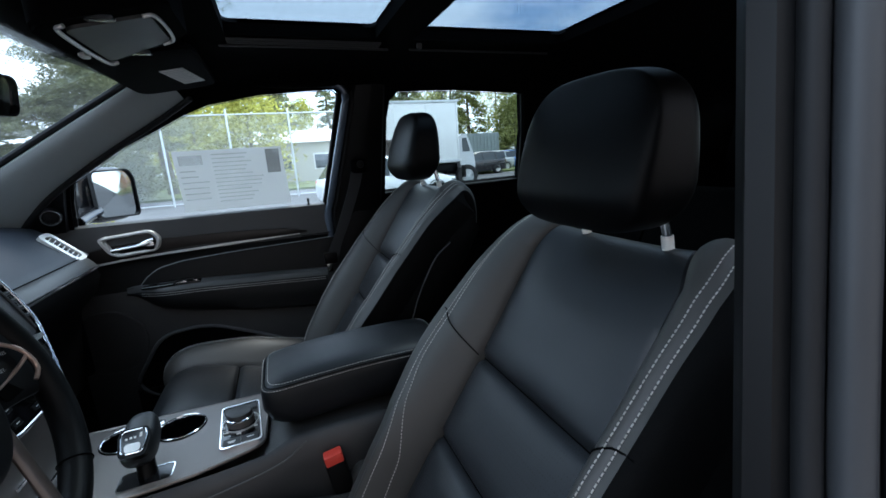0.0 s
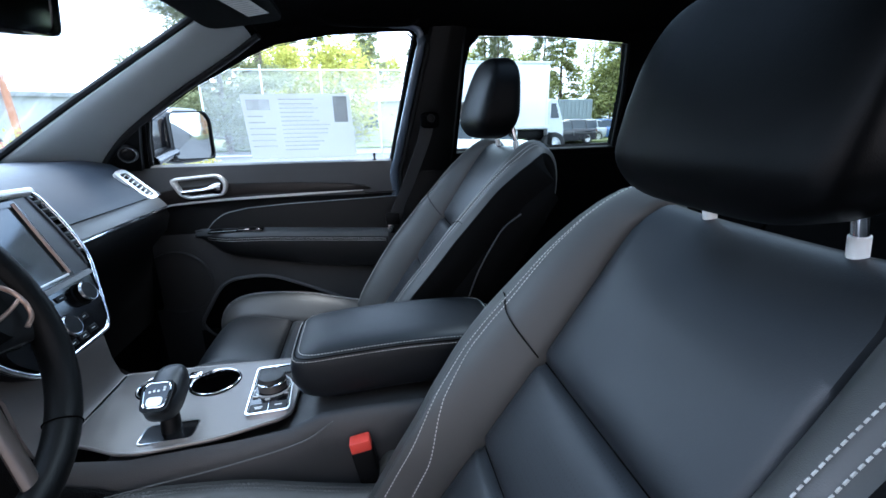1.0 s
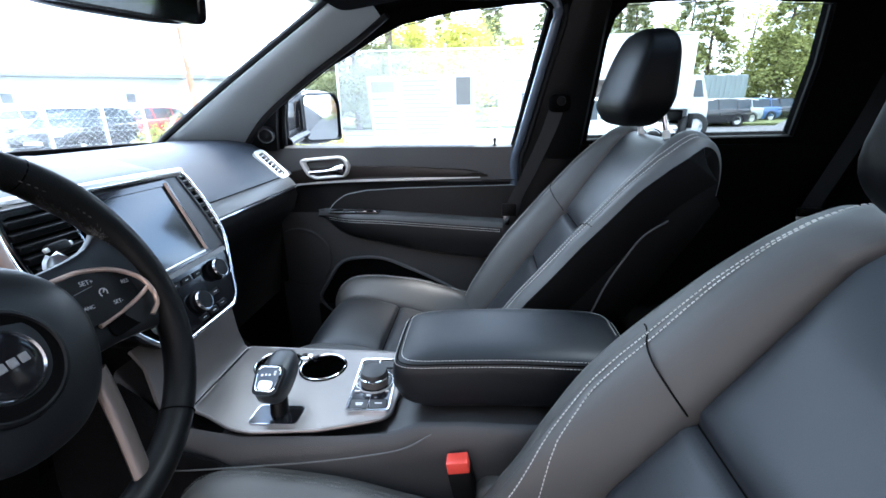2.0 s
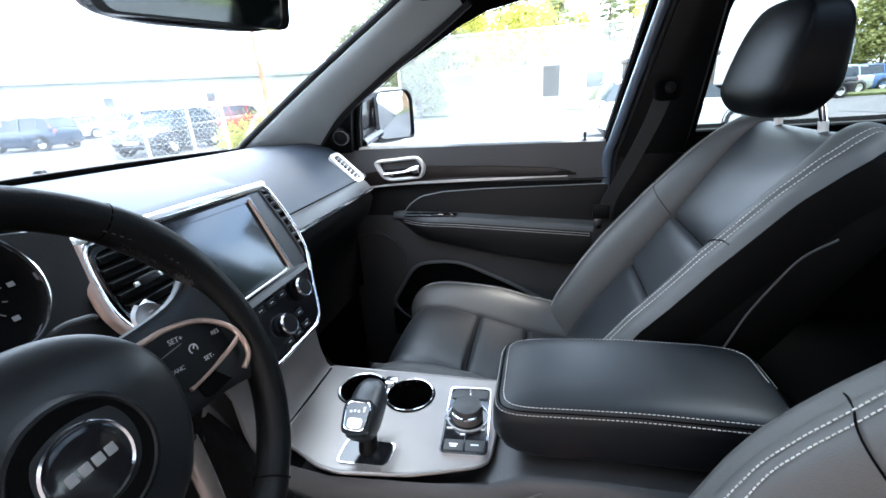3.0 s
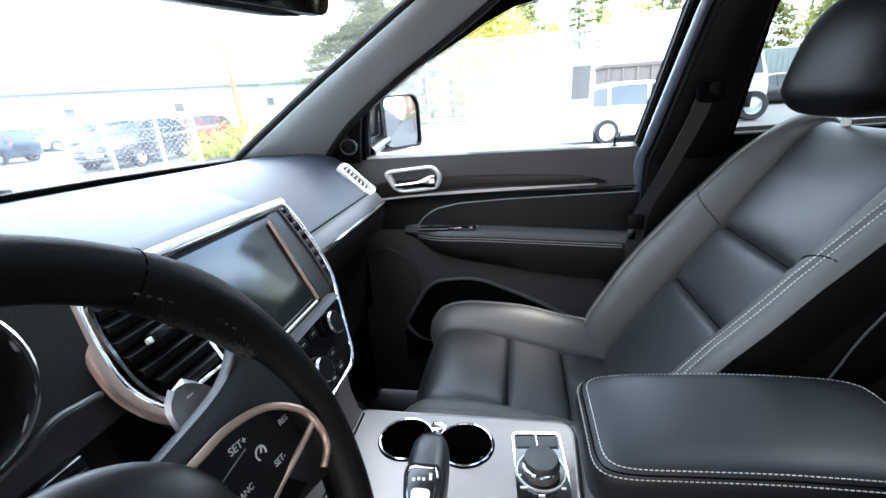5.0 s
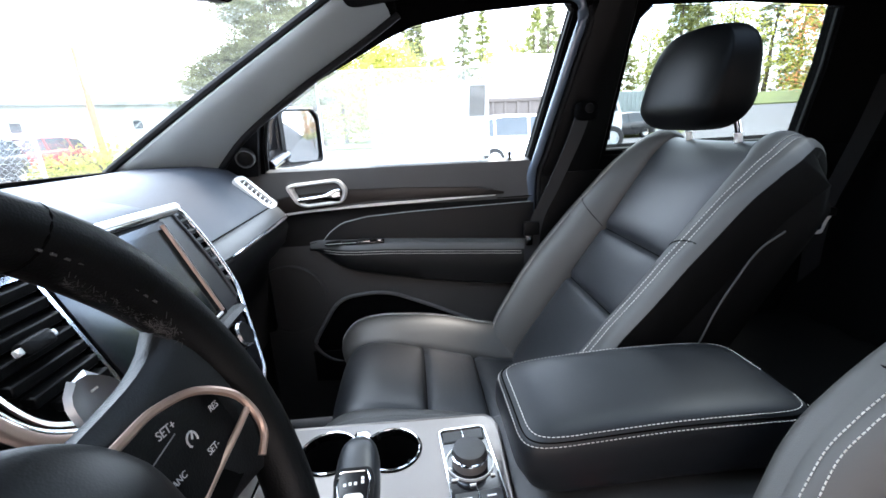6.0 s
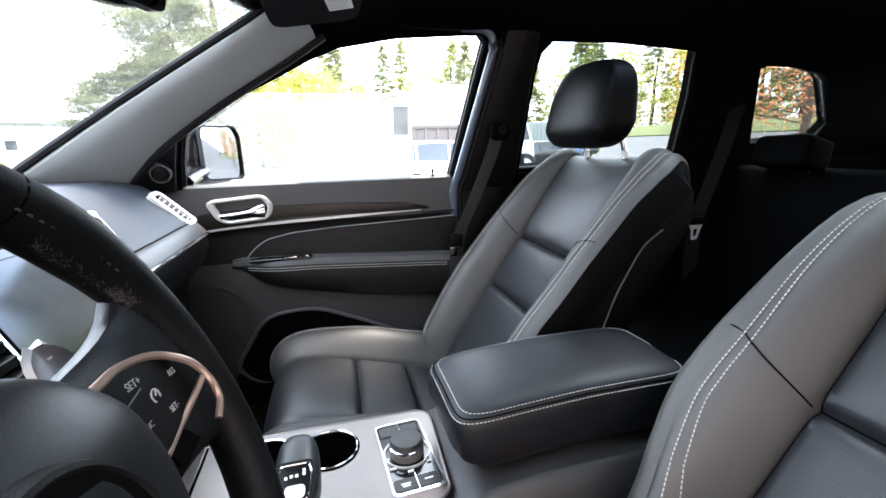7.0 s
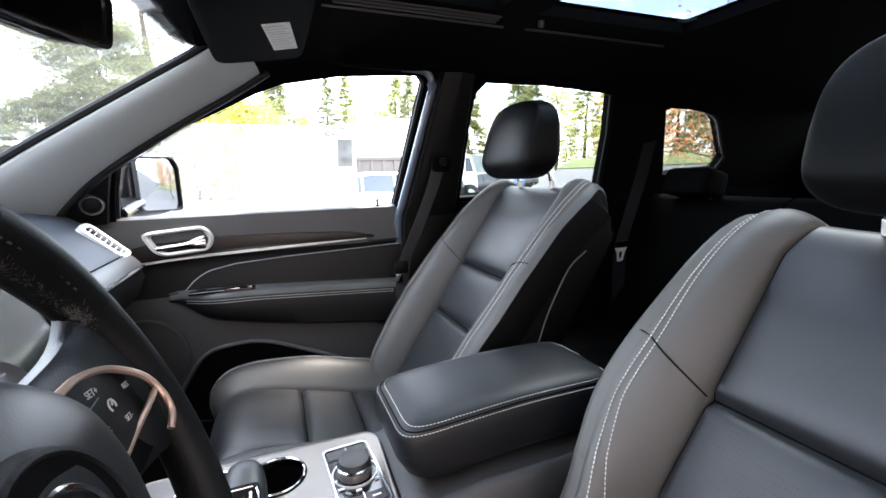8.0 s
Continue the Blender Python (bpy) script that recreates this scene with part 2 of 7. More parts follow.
def grid_bm(P, close_u=False, close_v=False, bm=None):
    """Quads over rows of points P[i][j]."""
    bm = bm or bmesh.new()
    V = [[bm.verts.new(p) for p in row] for row in P]
    nu, nv = len(V), len(V[0])
    for i in range(nu if close_u else nu - 1):
        for j in range(nv if close_v else nv - 1):
            a, b, c, d = V[i][j], V[(i + 1) % nu][j], V[(i + 1) % nu][(j + 1) % nv], V[i][(j + 1) % nv]
            q = []
            for v in (a, b, c, d):
                if v not in q:
                    q.append(v)
            if len(q) > 2:
                bm.faces.new(q)
    return bm


def cap(bm, pts):
    bm.faces.new([bm.verts.new(p) for p in pts])


CABIN = Vector((-0.2, -0.45, 1.25))


def sheet(P, t):
    """An open grid with thickness t, thickened away from the cabin's middle."""
    P = [[Vector(p) for p in row] for row in P]
    nu, nv = len(P), len(P[0])
    N, total = [], 0.0
    for i in range(nu):
        row = []
        for j in range(nv):
            du = P[min(i + 1, nu - 1)][j] - P[max(i - 1, 0)][j]
            dv = P[i][min(j + 1, nv - 1)] - P[i][max(j - 1, 0)]
            n = du.cross(dv)
            n = n.normalized() if n.length > 1e-9 else Vector((0, 0, 0))
            row.append(n)
            total += n.dot((P[i][j] - CABIN).normalized())
        N.append(row)
    k = abs(t) if total > 0 else -abs(t)
    Q = [[P[i][j] + N[i][j] * k for j in range(nv)] for i in range(nu)]
    rim = [(i, 0) for i in range(nu)] + [(nu - 1, j) for j in range(1, nv)] + [(i, nv - 1) for i in range(nu - 2, -1, -1)] + [(0, j) for j in range(nv - 2, 0, -1)]
    bm = grid_bm(P)
    bm = grid_bm(Q, bm=bm)
    bm.verts.ensure_lookup_table()
    top = lambda a: bm.verts[a[0] * nv + a[1]]
    low = lambda a: bm.verts[nu * nv + a[0] * nv + a[1]]
    for a, b in zip(rim, rim[1:] + rim[:1]):
        bm.faces.new((top(a), top(b), low(b), low(a)))
    return bm


def box(x0, x1, y0, y1, z0, z1, r=0.0, seg=2, bm=None, m=None):
    bm2 = bmesh.new()
    bmesh.ops.create_cube(bm2, size=1)
    for v in bm2.verts:
        v.co = Vector(((x0 + x1) / 2 + v.co.x * (x1 - x0), (y0 + y1) / 2 + v.co.y * (y1 - y0), (z0 + z1) / 2 + v.co.z * (z1 - z0)))
    if r:
        bmesh.ops.bevel(bm2, geom=bm2.edges[:], offset=r, segments=seg, affect="EDGES", profile=0.5)
    if m is not None:
        bmesh.ops.transform(bm2, matrix=m, verts=bm2.verts)
    return join(bm, bm2)


def join(bm, other):
    if bm is None:
        return other
    idx = {v: bm.verts.new(v.co) for v in other.verts}
    for f in other.faces:
        g = bm.faces.new([idx[v] for v in f.verts])
        g.material_index = f.material_index
    other.free()
    return bm


def cyl(p0, p1, r0, r1=None, seg=16, bm=None, ends=True):
    """Tapered rod from p0 to p1."""
    r1 = r0 if r1 is None else r1
    p0, p1 = Vector(p0), Vector(p1)
    d = (p1 - p0).normalized()
    a = d.orthogonal().normalized()
    b = d.cross(a)
    rows = []
    for p, r in ((p0, r0), (p1, r1)):
        rows.append([p + r * (math.cos(t) * a + math.sin(t) * b) for t in (2 * math.pi * k / seg for k in range(seg))])
    bm2 = grid_bm(rows, close_v=True)
    if ends:
        bm2.verts.ensure_lookup_table()
        bm2.faces.new(bm2.verts[:seg][::-1])
        bm2.faces.new(bm2.verts[seg:2 * seg])
    return join(bm, bm2)


def lathe(profile, origin, axis, seg=32, bm=None):
    """Turned shape: profile of (radius, height along axis)."""
    o, d = Vector(origin), Vector(axis).normalized()
    a = d.orthogonal().normalized()
    b = d.cross(a)
    rows = [[o + h * d + max(r, 1e-5) * (math.cos(t) * a + math.sin(t) * b) for t in (2 * math.pi * k / seg for k in range(seg))] for r, h in profile]
    return join(bm, grid_bm(rows, close_v=True))


def catmull(pts, n=8, closed=False):
    pts = [Vector(p) for p in pts]
    out = []
    m = len(pts)
    for i in range(m if closed else m - 1):
        if closed:
            p0, p1, p2, p3 = pts[(i - 1) % m], pts[i], pts[(i + 1) % m], pts[(i + 2) % m]
        else:
            p1, p2 = pts[i], pts[i + 1]
            p0 = pts[i - 1] if i > 0 else 2 * p1 - p2
            p3 = pts[i + 2] if i + 2 < m else 2 * p2 - p1
        for k in range(n):
            t = k / n
            out.append(0.5 * (2 * p1 + (p2 - p0) * t + (2 * p0 - 5 * p1 + 4 * p2 - p3) * t * t + (3 * p1 - p0 - 3 * p2 + p3) * t ** 3))
    if not closed:
        out.append(pts[-1])
    return out


def tube(pts, r, seg=10, closed=False, flat=1.0, up=(0, 0, 1), bm=None):
    """Sweep a round (or flattened) section along points."""
    pts = [Vector(p) for p in pts]
    n = len(pts)
    rows = []
    for i, p in enumerate(pts):
        d = (pts[(i + 1) % n] - pts[i - 1]) if closed else (pts[min(i + 1, n - 1)] - pts[max(i - 1, 0)])
        d = d.normalized()
        u = Vector(up)
        a = d.cross(u)
        a = a.normalized() if a.length > 1e-4 else d.orthogonal().normalized()
        b = a.cross(d).normalized()
        rows.append([p + r * (math.cos(t) * a + flat * math.sin(t) * b) for t in (2 * math.pi * k / seg for k in range(seg))])
    bm2 = grid_bm(rows, close_u=closed, close_v=True)
    if not closed:
        bm2.verts.ensure_lookup_table()
        bm2.faces.new(bm2.verts[:seg][::-1])
        bm2.faces.new(bm2.verts[-seg:])
    return join(bm, bm2)


def resample(pts, step):
    pts = [Vector(p) for p in pts]
    out, carry = [pts[0]], 0.0
    for a, b in zip(pts, pts[1:]):
        L = (b - a).length
        s = step - carry
        while s <= L and L > 0:
            out.append(a.lerp(b, s / L))
            s += step
        carry = (carry + L) % step if L > 0 else carry
    return out


def stitches(pts, normals_to, length=0.0042, gap=0.0022, r=0.0007, bm=None):
    """A row of short raised threads along a line; normals_to(p) gives the way out of the surface."""
    bm = bm or bmesh.new()
    line = resample(catmull(pts, 6), length + gap)
    for a, b in zip(line, line[1:]):
        d = (b - a)
        if d.length < 1e-6:
            continue
        d.normalize()
        n = Vector(normals_to(a)).normalized()
        s = d.cross(n).normalized()
        e = a + d * length
        q = [a + s * r, e + s * r, e - s * r, a - s * r]
        lo = [bm.verts.new(p + n * 0.0001) for p in q]
        mid = [bm.verts.new(p + n * 0.0011) for p in (a.lerp(e, 0.18) + s * r * 0.6, a.lerp(e, 0.82) + s * r * 0.6, a.lerp(e, 0.82) - s * r * 0.6, a.lerp(e, 0.18) - s * r * 0.6)]
        bm.faces.new(mid)
        for k in range(4):
            bm.faces.new((lo[k], lo[(k + 1) % 4], mid[(k + 1) % 4], mid[k]))
    return bm


def interp(table, x):
    xs = [a for a, _ in table]
    return float(np.interp(x, xs, [b for _, b in table]))


def smooth01(t):
    t = min(1.0, max(0.0, t))
    return t * t * (3 - 2 * t)


def rounded_poly(pts, r, n=5):
    """2D polygon with rounded corners."""
    out = []
    m = len(pts)
    for i in range(m):
        p, a, b = Vector(pts[i]), Vector(pts[i - 1]), Vector(pts[(i + 1) % m])
        k = r[i] if isinstance(r, (list, tuple)) else r
        u, v = (a - p), (b - p)
        k = min(k, u.length * 0.45, v.length * 0.45)
        s, e = p + u.normalized() * k, p + v.normalized() * k
        for q in range(n + 1):
            t = q / n
            out.append(s * (1 - t) ** 2 + p * 2 * t * (1 - t) + e * t * t)
    return out


def plate_holes(outer, holes, to3d, thick, normal):
    """Flat panel with openings through it: 2D loops mapped to 3D and given depth."""
    bm = bmesh.new()
    edges = []
    for loop in (outer, *holes):
        vs = [bm.verts.new(to3d(*p)) for p in loop]
        edges += [bm.edges.new((vs[i], vs[(i + 1) % len(vs)])) for i in range(len(vs))]
    bmesh.ops.triangle_fill(bm, edges=edges, use_beauty=True, use_dissolve=False)
    n = Vector(normal)
    ext = bmesh.ops.extrude_face_region(bm, geom=bm.faces[:])
    bmesh.ops.translate(bm, vec=n * thick, verts=[v for v in ext["geom"] if isinstance(v, bmesh.types.BMVert)])
    return bm


def prism(loop, to3d, depth, bm=None):
    """Flat shape with depth; the loop is 2D, depth is a vector."""
    d = Vector(depth)
    bm2 = bmesh.new()
    lo = [bm2.verts.new(to3d(*p)) for p in loop]
    hi = [bm2.verts.new(v.co + d) for v in lo]
    bm2.faces.new(lo)
    bm2.faces.new(hi[::-1])
    n = len(lo)
    for i in range(n):
        bm2.faces.new((lo[i], lo[(i + 1) % n], hi[(i + 1) % n], hi[i]))
    return join(bm, bm2)


def super_box(c, half, e1=0.35, e2=0.35, nu=18, nv=36, m=None, shape=None):
    """Pillow-like rounded block."""
    def sp(v, e):
        return math.copysign(abs(v) ** e, v)
    rows = []
    for i in range(nu + 1):
        a = -math.pi / 2 + math.pi * i / nu
        row = []
        for j in range(nv):
            b = 2 * math.pi * j / nv
            p = Vector((half[0] * sp(math.cos(a), e1) * sp(math.cos(b), e2), half[1] * sp(math.cos(a), e1) * sp(math.sin(b), e2), half[2] * sp(math.sin(a), e1)))
            if shape:
                p = shape(p)
            row.append((m @ p if m else p) + Vector(c))
        rows.append(row)
    return grid_bm(rows, close_v=True)


def text_part(name, body, size, m, mat, parent):
    """Raised lettering from the built-in font, turned into a mesh."""
    cu = bpy.data.curves.new(name, "FONT")
    cu.body, cu.size, cu.extrude, cu.align_x, cu.align_y = body, size, 0.0002, "CENTER", "CENTER"
    tmp = bpy.data.objects.new(name, cu)
    me = bpy.data.meshes.new_from_object(tmp)
    bpy.data.objects.remove(tmp)
    bm = bmesh.new()
    bm.from_mesh(me)
    bpy.data.meshes.remove(me)
    bmesh.ops.transform(bm, matrix=m, verts=bm.verts)
    return part(name, bm, mat, parent)


def frame_matrix(o, right, up):
    """Axes at o: x along right, y along up, z out of the surface."""
    r = Vector(right).normalized()
    u = Vector(up)
    u = (u - r * u.dot(r)).normalized()
    n = r.cross(u)
    return Matrix(((r.x, u.x, n.x, o[0]), (r.y, u.y, n.y, o[1]), (r.z, u.z, n.z, o[2]), (0, 0, 0, 1)))


# ---------------- the shell of the car ----------------
def side_y(z):
    """Inner face of the glass plane, leaning in towards the roof."""
    return 0.745 - 0.28 * (z - 1.25)


WIN_FRONT = [(-0.725, 1.232), (-0.710, 1.320), (-0.693, 1.377), (-0.625, 1.417), (-0.535, 1.472), (-0.438, 1.518), (-0.366, 1.554), (-0.296, 1.581), (-0.151, 1.606), (0.0, 1.616), (0.078, 1.619), (0.092, 1.605), (0.054, 1.427), (0.012, 1.232)]
WIN_REAR = [(0.236, 1.262), (0.250, 1.53), (0.262, 1.585), (0.288, 1.611), (0.50, 1.613), (0.79, 1.598), (0.812, 1.46), (0.822, 1.27)]
WIN_QUARTER = [(1.126, 1.316), (1.052, 1.555), (1.075, 1.562), (1.20, 1.560), (1.32, 1.545), (1.36, 1.525), (1.47, 1.382), (1.44, 1.335)]


def mid_loop(loop, s):
    c = Vector((sum(p[0] for p in loop) / len(loop), sum(p[1] for p in loop) / len(loop)))
    return [tuple(c + (Vector(p) - c) * s) for p in loop]


def build_shell():
    # right-hand upper wall: pillars and rails round three windows
    outer = [(-0.93, 1.205), (-0.86, 1.30), (-0.70, 1.42), (-0.53, 1.54), (-0.32, 1.64), (0.0, 1.665), (2.0, 1.66), (2.05, 1.2), (1.0, 1.205)]
    for sgn, name in ((1, "wall_right"), (-1, "wall_left")):
        def m3(x, z, sgn=sgn):
            return (x, sgn * side_y(z), z)
        if sgn > 0:
            bm = plate_holes(outer, [WIN_FRONT, WIN_REAR, WIN_QUARTER], m3, 0.05, (0, 1, 0.28))
        else:
            lo = [(0.23, 1.235), (0.235, 1.58), (0.10, 1.625), (-0.30, 1.60), (-0.47, 1.52), (-0.80, 1.235), (-0.85, 1.26), (-0.47, 1.57), (-0.30, 1.65), (0.0, 1.675), (2.0, 1.66), (2.05, 1.2), (1.0, 1.235)]
            bm = plate_holes(lo, [[(x + 0.02, z) for x, z in mid_loop(WIN_REAR, 0.95)], WIN_QUARTER], m3, 0.05, (0, -1, 0.28))
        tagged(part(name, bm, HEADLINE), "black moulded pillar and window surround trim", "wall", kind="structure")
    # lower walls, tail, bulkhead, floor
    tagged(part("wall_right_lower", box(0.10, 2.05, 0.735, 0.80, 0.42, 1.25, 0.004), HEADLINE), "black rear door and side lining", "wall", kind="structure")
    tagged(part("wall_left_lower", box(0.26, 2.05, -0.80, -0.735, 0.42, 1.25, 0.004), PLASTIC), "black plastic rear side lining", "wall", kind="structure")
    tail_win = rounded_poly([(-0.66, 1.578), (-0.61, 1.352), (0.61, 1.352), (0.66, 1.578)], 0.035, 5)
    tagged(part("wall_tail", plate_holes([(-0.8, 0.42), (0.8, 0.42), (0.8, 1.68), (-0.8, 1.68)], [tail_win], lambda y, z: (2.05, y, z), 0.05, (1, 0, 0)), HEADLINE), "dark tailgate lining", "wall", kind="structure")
    w = thing("window_7", "tinted tailgate window", "window", kind="structure")
    part("pane", prism(tail_win, lambda y, z: (2.07, y, z), (0.004, 0, 0)), TINTED, w)
    part("window_seal", plate_holes(mid_loop(tail_win, 1.005), [mid_loop(tail_win, 0.985)], lambda y, z: (2.058, y, z), 0.008, (1, 0, 0)), RUBBER, w, "black rubber seal")
    tagged(part("wall_bulkhead", box(-1.30, -1.26, -0.8, 0.8, 0.40, 1.20, 0.004), CARPET), "black carpeted front bulkhead", "wall", kind="structure")
    tagged(part("floor", box(-1.30, 2.10, -0.80, 0.80, 0.38, 0.43, 0.004), CARPET), "black carpeted car floor", "floor", kind="structure")
    tagged(part("sill_left", box(-0.95, 0.22, -0.84, -0.74, 0.36, 0.47, 0.02, 3), PLASTIC), "black plastic door sill plate", "sill", kind="structure")
    tagged(part("wall_footwell_right", box(-1.30, -0.78, 0.72, 0.78, 0.42, 1.22, 0.01), PLASTIC), "dark plastic footwell side", "wall", kind="structure")
    tagged(part("wall_footwell_left", box(-1.30, -0.78, -0.78, -0.72, 0.42, 1.22, 0.01), PLASTIC), "dark plastic footwell side", "wall", kind="structure")
    # roof lining with two glazed openings
    xs = [-0.47, -0.36, -0.20, 0.15, 0.25, 0.71, 1.2, 2.06]
    ys = [-0.64, -0.56, -0.46, -0.31, 0.31, 0.46, 0.56, 0.64]
    zy = {0.64: 1.630, 0.56: 1.655, 0.46: 1.678, 0.31: 1.690}
    bm = bmesh.new()
    V = {(i, j): bm.verts.new((x, y, zy[abs(y)] - (0.03 if i == 0 else 0.012 if i == 1 else 0))) for i, x in enumerate(xs) for j, y in enumerate(ys)}
    for i in range(len(xs) - 1):
        for j in range(len(ys) - 1):
            if j == 3 and i in (2, 4):
                continue
            bm.faces.new((V[i, j], V[i + 1, j], V[i + 1, j + 1], V[i, j + 1]))
    bmesh.ops.recalc_face_normals(bm, faces=bm.faces)
    ext = bmesh.ops.extrude_face_region(bm, geom=bm.faces[:])
    bmesh.ops.translate(bm, vec=(0, 0, 0.035), verts=[v for v in ext["geom"] if isinstance(v, bmesh.types.BMVert)])
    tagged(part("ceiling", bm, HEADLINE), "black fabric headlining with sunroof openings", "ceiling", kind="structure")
    for k, (x0, x1) in enumerate(((-0.22, 0.17), (0.23, 0.73))):
        w = thing("window_%d" % (k + 4), "tinted glass panoramic sunroof panel", "sunroof", kind="structure")
        loop = rounded_poly([(x0, -0.34), (x1, -0.34), (x1, 0.34), (x0, 0.34)], 0.03)
        part("pane", prism(loop, lambda x, y: (x, y, 1.728), (0, 0, 0.004)), SUNGLASS, w)
        fr = plate_holes(rounded_poly([(x0 + 0.005, -0.325), (x1 - 0.005, -0.325), (x1 - 0.005, 0.325), (x0 + 0.005, 0.325)], 0.03), [rounded_poly([(x0 + 0.02, -0.31), (x1 - 0.02, -0.31), (x1 - 0.02, 0.31), (x0 + 0.02, 0.31)], 0.03)], lambda x, y: (x, y, 1.716), 0.008, (0, 0, 1))
        part("window_frame", fr, RUBBER, w)
    for sgn in (-1, 1):
        for x0, x1, y, z in ((-0.22, 0.20, 0.374, 1.6825), (-0.20, 0.17, 0.356, 1.6845), (-0.20, 0.17, 0.342, 1.6858), (-0.20, 0.17, 0.328, 1.687), (0.26, 0.72, 0.380, 1.682)):
            tagged(part("trim", tube([(x0, sgn * y, z), ((x0 + x1) / 2, sgn * (y + 0.004), z), (x1, sgn * (y + 0.008), z - 0.001)], 0.0032, 8), VINYL), "thin black edge strip of the roof opening", "trim", kind="structure")
        tagged(part("trim_clip", super_box((0.275, sgn * 0.335, 1.681), (0.007, 0.005, 0.008), 0.5, 0.5, 8, 14), DOORVINYL), "small grey clip at the roof opening", "trim", kind="structure")
    # side panes
    for name, loop, mat, label in (("window_1", WIN_FRONT, CLEAR, "clear front passenger door window, wound up"), ("window_2", WIN_REAR, TINTED, "tinted rear door window"), ("window_3", WIN_QUARTER, TINTED, "tinted rear quarter window")):
        w = thing(name, label, "window", kind="structure")
        big = mid_loop(loop, 1.02)
        p = part("pane", prism(big, lambda x, z: (x, side_y(z) + 0.022, z), (0, 0.004, 0.001)), mat, w)
        p.visible_shadow = mat is TINTED
        inner = mid_loop(loop, 0.985)
        part("window_seal", plate_holes(loop, [inner], lambda x, z: (x, side_y(z) + 0.012, z), 0.008, (0, 1, 0.28)), RUBBER, w, "black rubber seal")
    # windscreen
    w = thing("window_6", "clear raked windscreen", "windscreen", kind="structure")
    P = []
    for i in range(9):
        y = -0.72 + 1.44 * i / 8
        k = 1 - (y / 0.72) ** 2
        P.append([Vector((-1.02 - 0.36 * k, y, 1.24)).lerp(Vector((-0.46 - 0.05 * k, y * 0.83, 1.645)), j / 6) + Vector((-0.03, 0, 0.05)) * math.sin(math.pi * j / 6) * 0.5 for j in range(7)])
    part("frit_band", sheet([[Vector(r[0]) + Vector((0.012, 0, -0.002)), Vector(r[0]).lerp(Vector(r[1]), 0.5) + Vector((0.012, 0, -0.002)), Vector(r[0]).lerp(Vector(r[1]), 0.5) + Vector((0.012, 0, -0.002))] for r in P], 0.002), RUBBER, w, "black windscreen border")
    p = part("pane", sheet(P, 0.005), SCREENGLASS, w)
    p.visible_shadow = False
    # front pillars, both sides
    for sgn, name in ((1, "pillar_right"), (-1, "pillar_left")):
        e1 = catmull([(-1.085, 0.655, 1.255), (-1.0, 0.61, 1.30), (-0.80, 0.590, 1.425), (-0.62, 0.575, 1.533), (-0.483, 0.556, 1.612), (-0.42, 0.54, 1.65)], 5)
        e2 = catmull([(-0.85, 0.715, 1.235), (-0.79, 0.692, 1.300), (-0.72, 0.676, 1.362), (-0.58, 0.655, 1.455), (-0.42, 0.632, 1.548), (-0.33, 0.60, 1.60)], 5)
        n = min(len(e1), len(e2))
        P = []
        for i in range(n):
            a, b = e1[i], e2[i]
            row = []
            for j in range(9):
                t = j / 8
                q = a.lerp(b, t) + Vector((0.014, -0.034, 0.014)) * math.sin(math.pi * t ** 0.8) ** 0.8
                row.append((q.x, sgn * q.y, q.z))
            P.append(row)
        cut = int(n * 0.93)
        tagged(part(name, sheet(P[:cut + 1], 0.012 * sgn), GREYTRIM), "grained grey moulded windscreen pillar trim", "pillar", kind="structure")
        # pillar top coloured black where the grey trim fades into shade
        tagged(part(name + "_top", sheet(P[cut:], 0.012 * sgn), HEADLINE), "top of the windscreen pillar, coloured black for its fade into shade", "pillar", kind="structure")
        tube_pts = [(p.x - 0.004, sgn * (p.y - 0.002), p.z + 0.004) for p in e1]
        tagged(part("trim", tube(tube_pts, 0.0095, 8), RUBBER), "black windscreen edge seal", "trim", kind="structure")
        seal = [(p.x, sgn * (p.y + 0.002), p.z - 0.004) for p in e2]
        tagged(part("trim", tube(seal, 0.009, 10), RUBBER), "soft black door opening seal along the pillar", "trim", kind="structure")
    # header rail above the windscreen
    P = [[(-0.52 - 0.05 * (1 - (y / 0.6) ** 2), y, 1.655), (-0.49, y, 1.640), (-0.46, y, 1.645), (-0.42, y, 1.665)] for y in [-0.6 + 0.1 * i for i in range(13)]]
    tagged(part("trim_header", sheet(P, 0.01), HEADLINE), "black windscreen header rail", "trim", kind="structure")


